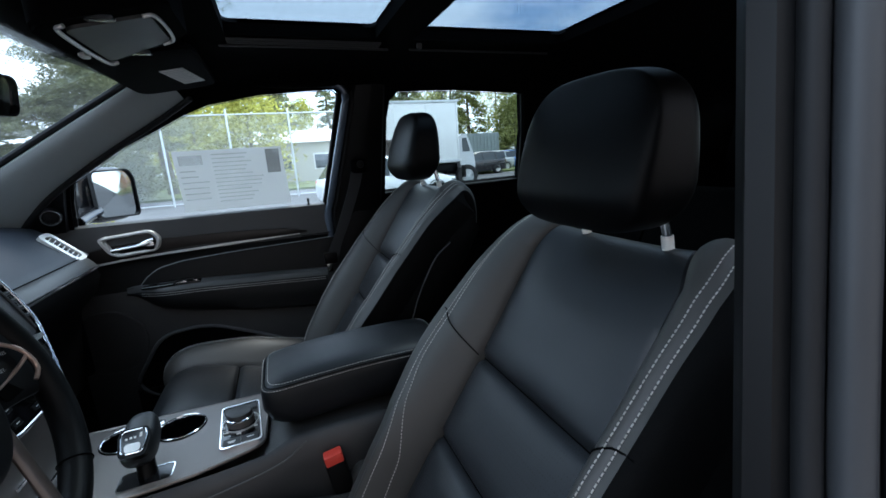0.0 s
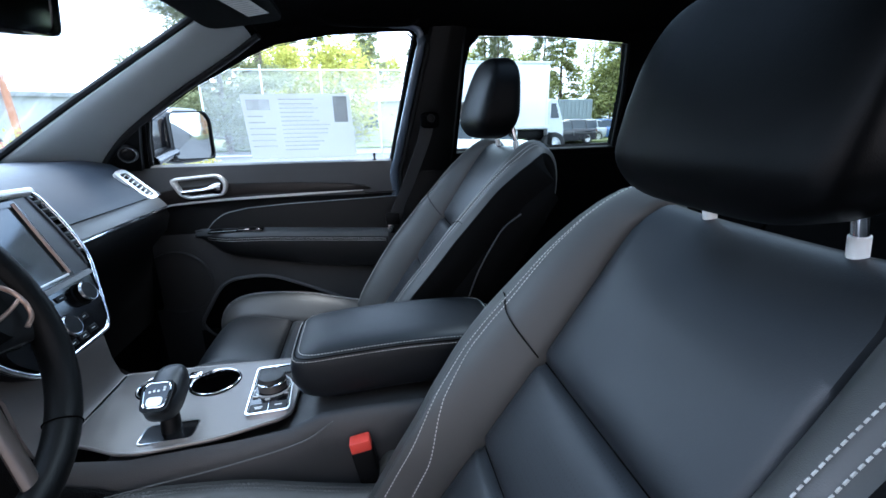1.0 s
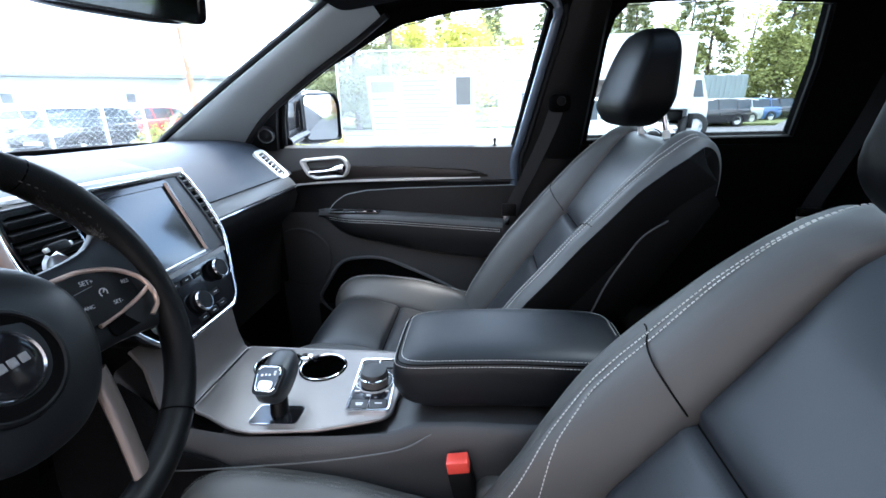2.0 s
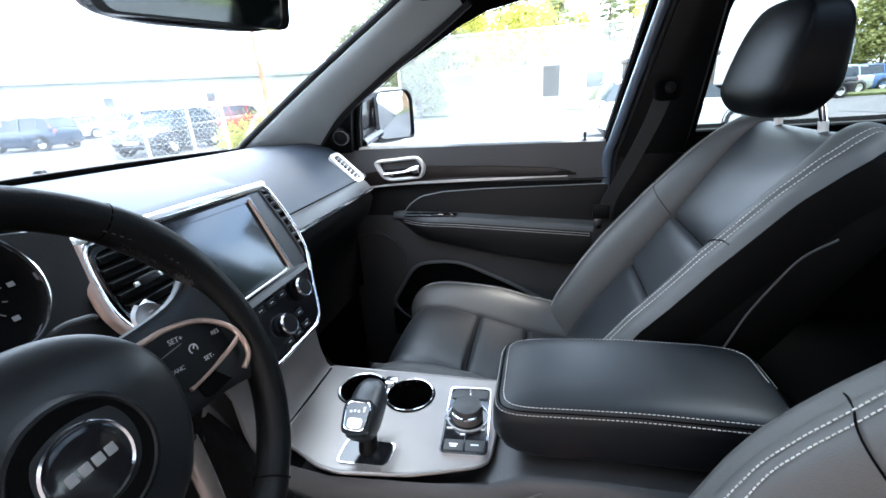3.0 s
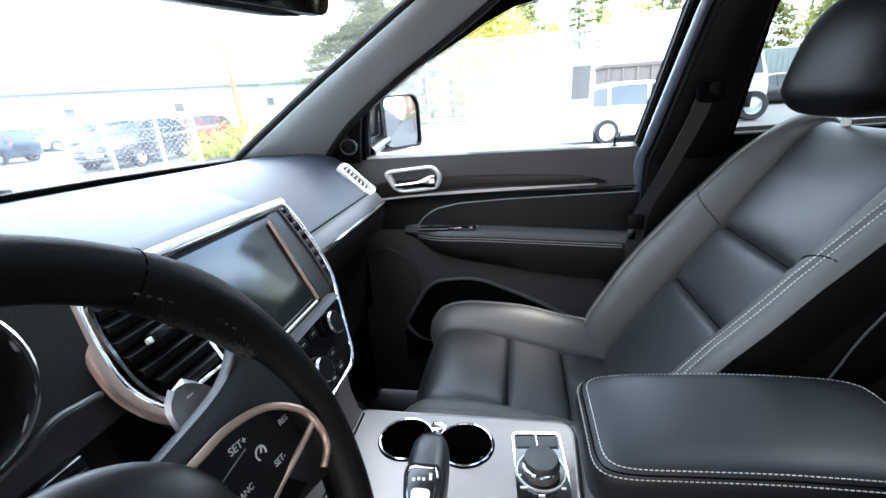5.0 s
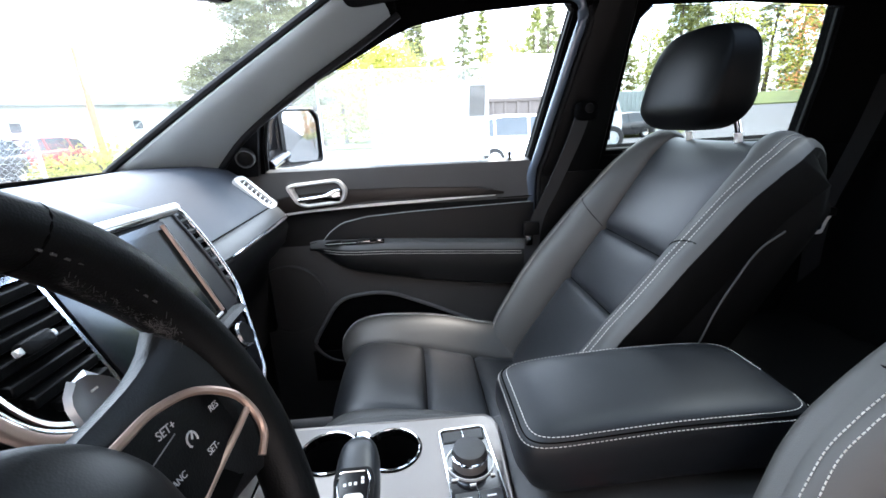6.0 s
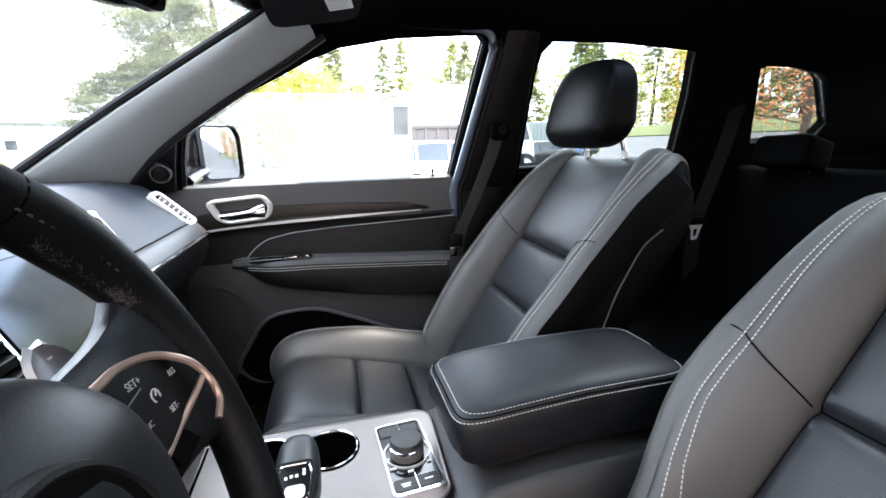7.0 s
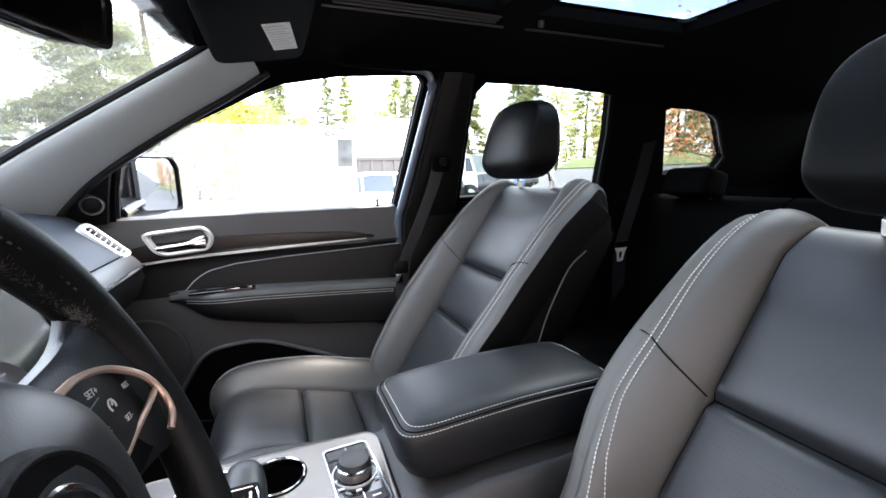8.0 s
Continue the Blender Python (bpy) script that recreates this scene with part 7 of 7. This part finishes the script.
def build_trees():
    pine = "broad dark green pine beyond the bonnet"
    x, y = place(15.5, 27)
    build_tree(x, y, 9.0, 4.2, LEAF_GREEN, "round", 11, pine, 0.12, 50000, 0.05, 0.34, True)
    x, y = place(21, 29)
    build_tree(x, y, 5.6, 3.0, LEAF_GREEN, "round", 12, pine, 0.12, 24000, 0.05, 0.34, True)
    x, y = place(11, 33)
    build_tree(x, y, 17, 4.6, LEAF_GREEN, "round", 13, "tall sparse pine with a bare trunk", 0.13, 12000, 0.45, 0.36, True)
    build_tree(-19.2, 8.6, 15, 4.0, LEAF_GREEN, "round", 14, "tall conifer with a bare rough trunk", 0.13, 12000, 0.62, 0.36, True)
    mp = thing("marker_post", "red and white striped marker post", "post", at=(-18.0, 8.4, 0))
    for k in range(5):
        part("band", cyl((0, 0, 0.3 * k), (0, 0, 0.3 * k + 0.3), 0.07, 0.07, 10), RED if k % 2 else WHITEPAINT, mp)
    rnd = random.Random(5)
    k = 0
    for az in np.arange(16, -66, -2.6):
        d = rnd.uniform(44, 62)
        x, y = place(az + rnd.uniform(-1, 1), d)
        k += 1
        if k % 3 == 0:
            build_tree(x, y, rnd.uniform(9, 12), 3.6, LEAF_YELLOW, "round", 30 + k, "yellow-green birch at the edge of the wood", 0.17, 10000 if az > -12 else 5200, 0.15)
        else:
            build_tree(x, y, min(rnd.uniform(12, 17), 0.22 * d + 1.2), rnd.uniform(2.6, 3.4), LEAF_DARK if k % 2 else LEAF_GREEN, "fir", 30 + k, "tall dark fir at the edge of the wood", 0.17, 10000 if az > -12 else 6800, 0.08 if az > -12 else 0.22)
    for az, d, h in ((-20, 38, 6), (-31, 42, 6), (2, 34, 7), (8, 36, 7)):
        x, y = place(az, d)
        build_tree(x, y, h, 3.4, LEAF_YELLOW if az > -10 else LEAF_DARK, "round", int(100 - az), "leafy green tree by the car park", 0.19, 6000, 0.10)
    for az, d, h in ((-45, 30, 8.6), (-53.5, 20, 7.6), (-60, 26, 8.4)):
        x, y = place(az, d)
        build_tree(x, y, h, 3.0, LEAF_RED, "round", int(200 - az), "rust-red maple on the grass bank", 0.09, 2600, 0.25)
    for az, d, w, h in ((33, 16.5, 2.0, 1.5), (29, 17.5, 2.4, 1.3), (24, 18, 2.4, 1.1), (36.5, 17, 1.2, 1.0)):
        x, y = place(az, d)
        build_shrub(x, y, w, h, LEAF_YELLOW if az > 26 else LEAF_SHRUB, int(az), "yellow-green shrub on the verge")
    for az, d, w, h in ((16, 6.0, 1.0, 0.45), (10, 6.4, 1.1, 0.40), (21, 6.0, 0.9, 0.5), (5, 6.9, 0.9, 0.3)):
        x, y = place(az, d)
        build_shrub(x, y, w, h, LEAF_SHRUB, int(az) + 50, "low olive-yellow shrub on the verge", 700, 0.06)


build_trees()


def build_car(x, y, heading, paint, label, L=4.1, H=1.48, W=1.74):
    c = thing("parked_car", label, "car", group="parked cars")
    st = [(0.0, 0.35, 0.60, 0.60, 0.70), (0.03, 0.24, 0.72, 0.72, 0.86), (0.12, 0.20, 0.80, 0.82, 0.96), (0.26, 0.20, 0.88, 0.90, 1.0), (0.5, 0.20, 0.92, 0.94, 1.0), (0.75, 0.20, 0.95, 0.97, 1.0), (0.93, 0.22, 0.97, 0.98, 0.96), (0.985, 0.30, 0.92, 0.93, 0.90), (1.0, 0.40, 0.80, 0.80, 0.80)]
    rows = []
    for f, z0, z1, z2, wf in st:
        hw = W / 2 * wf
        X = -L / 2 + L * f
        rows.append([(X, -hw * 0.92, z0), (X, -hw, z0 + 0.12), (X, -hw, z1 - 0.2), (X, -hw * 0.96, z1 - 0.04), (X, -hw * 0.86, z2), (X, 0, z2 + 0.02), (X, hw * 0.86, z2), (X, hw * 0.96, z1 - 0.04), (X, hw, z1 - 0.2), (X, hw, z0 + 0.12), (X, hw * 0.92, z0)])
    bm = grid_bm(rows, close_v=True)
    cap(bm, rows[0])
    cap(bm, rows[-1])
    part("body", bm, paint, c, smooth_angle=50)
    gh = [(0.25, 0.90, 0.90), (0.40, 0.92, H - 0.08), (0.50, 0.93, H - 0.01), (0.72, 0.95, H), (0.90, 0.96, H - 0.10), (0.965, 0.96, 0.97)]
    rows = []
    for f, zb, zt in gh:
        X = -L / 2 + L * f
        k = (zt - zb) / (H - 0.93)
        hb, ht = W / 2 * 0.92, W / 2 * (0.90 - 0.16 * k)
        rows.append([(X, -hb, zb - 0.03), (X, -ht - 0.004, zt - 0.04 * k), (X, -ht * 0.9, zt - 0.005), (X, ht * 0.9, zt - 0.005), (X, ht + 0.004, zt - 0.04 * k), (X, hb, zb - 0.03)])
    part("windows", grid_bm(rows), DARKWINDOW, c, "dark reflecting windows")
    rows = []
    for f, zb, zt in gh[1:5]:
        X = -L / 2 + L * f
        k = (zt - zb) / (H - 0.93)
        ht = W / 2 * (0.90 - 0.16 * k)
        rows.append([(X, -ht - 0.008, zt - 0.055 * k), (X, -ht * 0.9, zt + 0.006), (X, 0, zt + 0.022), (X, ht * 0.9, zt + 0.006), (X, ht + 0.008, zt - 0.055 * k)])
    part("roof", sheet(rows, 0.01), paint, c)
    for sgn in (-1, 1):
        for f in (0.56, 0.80):
            X = -L / 2 + L * f
            part("window_post", cyl((X, sgn * W / 2 * 0.93, 0.92), (X - 0.03, sgn * W / 2 * 0.755, H - 0.05), 0.035, seg=8), paint, c)
        part("headlight", super_box((-L / 2 + 0.14, sgn * W * 0.36, 0.66), (0.10, 0.14, 0.07), 0.6, 0.6, 8, 14), CHROME, c, "clear headlight")
        part("tail_light", super_box((L / 2 - 0.07, sgn * W * 0.38, 0.80), (0.05, 0.10, 0.10), 0.6, 0.6, 8, 14), RED, c, "red tail light")
        for f in (0.20, 0.81):
            X = -L / 2 + L * f
            yy = sgn * (W / 2 - 0.10)
            wh = part("wheel", lathe([(0.20, 0.11), (0.29, 0.11), (0.315, 0.08), (0.315, -0.08), (0.29, -0.11), (0.20, -0.11)], (X, yy, 0.315), (0, 1, 0), 24), TYRE, c, "black tyre")
            rm = lathe([(0.0001, 0.085), (0.05, 0.088), (0.17, 0.075), (0.205, 0.10), (0.205, 0.02)], (X, yy, 0.315), (0, sgn, 0), 20)
            part("rim", rm, NICKEL, wh, "silver alloy rim")
            part("arch", lathe([(0.33, -0.02), (0.365, 0.0), (0.34, 0.02)], (X, sgn * (W / 2 - 0.005), 0.325), (0, 1, 0), 24), RUBBER, wh)
    part("number_plate", box(-L / 2 - 0.012, -L / 2 + 0.02, -0.26, 0.26, 0.42, 0.53, 0.004), WHITEPAINT, c)
    c.matrix_basis = pose(x, y, 0.002, 0, 0, heading)
    return c


def paint(name, col):
    return material(name, col, 0.25, metal=0.1, stain=0.06, stain_scale=1.5, coat=0.5)


P_DARKBLUE, P_BLACK, P_WHITE, P_SILVER, P_RED, P_BLUE = paint("dark_blue_paint", (0.03, 0.05, 0.08)), paint("black_paint", (0.02, 0.02, 0.022)), paint("white_car_paint", (0.75, 0.76, 0.77)), paint("silver_paint", (0.45, 0.46, 0.47)), paint("red_paint", (0.40, 0.05, 0.04)), paint("blue_paint", (0.07, 0.14, 0.32))


def build_cars():
    spots = [(55.4, 28, 12, P_DARKBLUE, "small dark blue hatchback in the car park", 3.5), (44.2, 18.7, 100, P_BLACK, "black estate car parked behind the fence", 4.0),
             (53, 36, 70, P_WHITE, "white car in a row of parked cars", 4.2), (49, 37, 70, P_WHITE, "white car in a row of parked cars", 4.2), (46, 36, 70, P_SILVER, "silver car in a row of parked cars", 4.2),
             (39, 26, 70, P_RED, "red car in a row of parked cars", 4.0), (61, 38, 70, P_WHITE, "white car in a row of parked cars", 4.2), (66, 31, 70, P_SILVER, "silver car in a row of parked cars", 4.2), (70, 30, 70, P_RED, "red car in a row of parked cars", 4.2), (58, 33, 70, P_SILVER, "silver car in a row of parked cars", 4.2),
             (-14.6, 13.4, 190, P_WHITE, "white hatchback standing on the road", 4.2),
             (-25.6, 29, 10, P_BLACK, "black car in a far row", 4.4), (-27.2, 33, 10, P_SILVER, "silver car in a far row", 4.3), (-29, 36, 10, P_BLUE, "blue car in a far row", 4.3), (-31, 38, 10, P_BLACK, "dark car in a far row", 4.3),
             (-38.5, 60, 20, P_WHITE, "white car on the far road", 4.2), (-46, 45, 20, P_BLACK, "dark car on the far road", 4.2)]
    for az, d, h, p, label, L in spots:
        x, y = place(az, d)
        build_car(x, y, h, p, label, L)


build_cars()


def build_truck():
    t = thing("box_truck", "white box truck parked with its cab towards the wood", "truck")
    y0, y1 = 16.0, 18.3
    part("cargo_box", box(3.1, 7.15, y0, y1, 1.15, 3.55, 0.04, 2), WHITEPAINT, t, "white cargo box")
    part("box_rail", box(3.05, 7.2, y0 - 0.03, y0 + 0.05, 1.10, 1.22, 0.01), GALVANISED, t)
    part("box_rail", box(3.05, 7.2, y0 - 0.03, y0 + 0.05, 3.48, 3.58, 0.01), GALVANISED, t)
    for x in (3.12, 4.45, 5.8, 7.1):
        part("box_post", box(x - 0.04, x + 0.04, y0 - 0.025, y0 + 0.05, 1.2, 3.5, 0.01), WHITEPAINT, t)
    P = [[(x, yy, z) for yy in (y0 + 0.15, y1 - 0.15)] for x, z in ((7.22, 0.75), (7.22, 2.12), (7.36, 2.24), (7.58, 2.20), (7.78, 1.62), (7.86, 1.38), (7.90, 1.1), (7.90, 0.55), (7.22, 0.55))]
    bm = grid_bm(P)
    cap(bm, [r[0] for r in P])
    cap(bm, [r[1] for r in P])
    part("cab", bm, material("pale_cab_paint", (0.55, 0.56, 0.57), 0.35, stain=0.12, stain_scale=2), t, "pale grey truck cab", 30)
    part("cab_window", prism([(7.34, 1.5), (7.34, 2.06), (7.54, 2.06), (7.70, 1.5)], lambda x, z: (x, y0 + 0.14, z), (0, 0.02, 0)), DARKWINDOW, t)
    part("chassis", box(3.2, 7.8, y0 + 0.5, y1 - 0.5, 0.70, 1.05, 0.02), PLASTIC, t, "dark steel chassis")
    for x in (4.3, 7.52):
        for yy in (y0 + 0.25, y1 - 0.25):
            wh = part("wheel", lathe([(0.28, 0.15), (0.44, 0.15), (0.48, 0.11), (0.48, -0.11), (0.44, -0.15), (0.28, -0.15)], (x, yy, 0.485), (0, 1, 0), 24), TYRE, t, "black truck tyre")
            part("rim", lathe([(0.0001, 0.08), (0.10, 0.09), (0.24, 0.03), (0.29, 0.13)], (x, yy, 0.485), (0, -1, 0), 20), GALVANISED, wh)
    for x in (5.2, 5.9):
        part("side_guard", box(x, x + 0.05, y0 + 0.1, y0 + 0.15, 0.6, 1.1, 0.005), GALVANISED, t)
    part("marker_light", box(3.05, 3.10, y0 + 0.1, y0 + 0.3, 0.95, 1.05, 0.005), RED, t)
    part("cab_step", box(7.25, 7.42, y0 + 0.05, y0 + 0.2, 0.45, 0.95, 0.02), PLASTIC, t, "black cab step")
    k = thing("grey_container", "grey ribbed steel container beyond the parked cars", "container")
    shed = material("grey_green_sheet_steel", (0.20, 0.23, 0.225), 0.6, stain=0.15, stain_scale=2)
    part("container_body", box(14.0, 16.6, 30.0, 32.4, 0.0, 2.9, 0.03, 1), shed, k)
    for i in range(9):
        part("rib", box(14.1 + 0.3 * i, 14.2 + 0.3 * i, 29.95, 30.0, 0.1, 2.8, 0.01, 1), shed, k)
    s = thing("skip_container", "grey-brown open steel waste container", "container")
    X0, X1, Y0 = 2.35, 4.6, 14.0
    part("container_body", box(X0, X1, Y0, Y0 + 1.7, 0.55, 1.98, 0.03, 2), GREYSKIP, s)
    for x in np.linspace(X0 + 0.1, X1 - 0.1, 6):
        part("rib", box(x - 0.04, x + 0.04, Y0 - 0.05, Y0 + 0.02, 0.6, 1.92, 0.008), GREYSKIP, s)
    part("rim", box(X0 - 0.05, X1 + 0.05, Y0 - 0.06, Y0 + 1.76, 1.92, 2.04, 0.01), GREYSKIP, s)
    for x in (X0 + 0.4, X1 - 0.4):
        part("foot", box(x - 0.15, x + 0.15, Y0 + 0.1, Y0 + 1.6, 0.0, 0.56, 0.01), GREYSKIP, s)


build_truck()


def build_fence():
    f = thing("fence", "tall galvanised chain-link fence with top rail", "fence")
    Y = 20.5
    xs = [-6.9 + 2.55 * k for k in range(6)]
    for x in xs:
        p = part("post", cyl((x, Y, 0), (x, Y, 3.9), 0.04, seg=8), GALVANISED, f)
        part("post_cap", lathe([(0.045, 0.0), (0.04, 0.05), (0.0001, 0.07)], (x, Y, 3.9), (0, 0, 1), 8), GALVANISED, p)
    part("top_rail", cyl((xs[0], Y, 3.75), (xs[-1], Y, 3.75), 0.028, seg=8), GALVANISED, f)
    part("bottom_rail", cyl((xs[0], Y, 0.1), (xs[-1], Y, 0.1), 0.02, seg=8), GALVANISED, f)
    verts, faces = [], []
    def wire(a, b, r=0.004):
        d = (Vector(b) - Vector(a)).normalized()
        s = Vector((-d.z, 0, d.x)) * r
        n = len(verts)
        o = Vector((0, r, 0))
        for q in (Vector(a), Vector(b)):
            verts.extend([tuple(q + s), tuple(q - o), tuple(q - s)])
        faces.extend([(n, n + 1, n + 4, n + 3), (n + 1, n + 2, n + 5, n + 4), (n + 2, n, n + 3, n + 5)])
    x, H = xs[0] - 3.7, 3.75
    while x < xs[-1]:
        for sg in (1, -1):
            a, b = (x, 0.1), (x + 3.65, H)
            if a[0] < xs[0]:
                k = (xs[0] - a[0]) / 3.65
                a = (xs[0], 0.1 + 3.65 * k)
            if b[0] > xs[-1]:
                k = (b[0] - xs[-1]) / 3.65
                b = (xs[-1], H - 3.65 * k)
            if sg < 0:
                a, b = (a[0], H + 0.1 - a[1]), (b[0], H + 0.1 - b[1])
            wire((a[0], Y, a[1]), (b[0], Y, b[1]))
        x += 0.11
    me = bpy.data.meshes.new("wire_mesh")
    me.from_pydata(verts, [], faces)
    me.materials.append(GALVANISED)
    w = tagged(new("wire_mesh", me), kind="stuff")
    w.parent = f
    g = thing("fence", "low white-posted mesh fence beside the car park", "fence")
    pts = [place(a, 13.2) for a in (50, 46.5, 42, 38.5)]
    for x, y in pts:
        part("post", cyl((x, y, 0), (x, y, 1.45), 0.035, seg=8), WHITEPAINT, g, "white fence post")
    for (x, y), (x2, y2) in zip(pts, pts[1:]):
        for z in (0.3, 0.6, 0.9, 1.2, 1.45):
            part("wire", cyl((x, y, z), (x2, y2, z), 0.0035, seg=5), GALVANISED, g)
    verts, faces = [], []
    for (x, y), (x2, y2) in zip(pts, pts[1:]):
        a, b = Vector((x, y, 0.2)), Vector((x2, y2, 0.2))
        n = int((b - a).length / 0.12)
        for i in range(-9, n):
            for up_ in (0, 1):
                lo_, hi_ = max(0.0, -i / 9), min(1.0, (n - i) / 9)
                if hi_ <= lo_:
                    continue
                ends = [a.lerp(b, (i + 9 * k) / n) + Vector((0, 0, 1.2 * (1 - k if up_ else k))) for k in (lo_, hi_)]
                wire(*ends, r=0.0026)
    me = bpy.data.meshes.new("wire_mesh")
    me.from_pydata(verts, [], faces)
    me.materials.append(GALVANISED)
    w = tagged(new("wire_mesh", me), kind="stuff")
    w.parent = g
    pl = thing("utility_pole", "weathered orange-brown wooden pole with a stay wire", "pole")
    x, y = place(33.4, 22)
    part("pole_shaft", cyl((x, y, 0), (x - 0.15, y, 4.6), 0.13, 0.10, 12), RUSTPOLE, pl)
    part("stay_wire", cyl((x - 0.15, y, 4.5), (x - 1.6, y, 12), 0.015, seg=6), GALVANISED, pl)
    part("pole_cap", lathe([(0.105, 0.0), (0.10, 0.04), (0.0001, 0.06)], (x - 0.15, y, 4.59), (0, 0, 1), 12), GALVANISED, pl)


build_fence()


def build_buildings():
    b = thing("building", "long low white commercial building with small windows", "building", group="buildings")
    cx, cy = place(52, 52)
    m = pose(cx, cy, 0, 0, 0, 38)
    L = 34
    part("wall", box(-L, L, 0, 8, 0, 4.1, 0.05, 1, m=m), material("weathered_white_render", (0.42, 0.42, 0.41), 0.8, grain=0.3, grain_scale=30, stain=0.12, stain_scale=0.6), b, "weathered white rendered wall")
    part("roof", box(-L - 0.4, L + 0.4, -0.5, 8.5, 4.1, 4.5, 0.03, 1, m=m), material("grey_roof_edge", (0.26, 0.26, 0.26), 0.7, stain=0.2), b, "grey flat roof edge")
    for k in range(8):
        x = -L + 3 + k * 8.4
        w = part("window", box(x, x + 0.7, -0.05, 0.06, 2.0, 2.75, 0.01, 1, m=m), DARKWINDOW, b)
        part("frame", box(x - 0.08, x + 0.78, -0.03, 0.04, 1.92, 2.83, 0.01, 1, m=m), CREAM, w)
    h = thing("building", "cream low building with a pale roof behind the fence", "building", group="buildings")
    part("wall", box(-2, 14, 36, 44, 0, 3.2, 0.05, 1), CREAM, h, "cream wall")
    part("roof", prism([(35.5, 3.2), (44.5, 3.2), (40, 4.4)], lambda y, z: (-2.4, y, z), (16.8, 0, 0)), WHITEPAINT, h, "pale metal roof")
    for x in (0, 3, 6, 9, 12):
        w = part("window", box(x, x + 1.2, 35.93, 36.02, 1.1, 2.2, 0.01), DARKWINDOW, h)
        part("frame", box(x - 0.08, x + 1.28, 35.95, 36.01, 1.02, 2.28, 0.01), WHITEPAINT, w)


build_buildings()
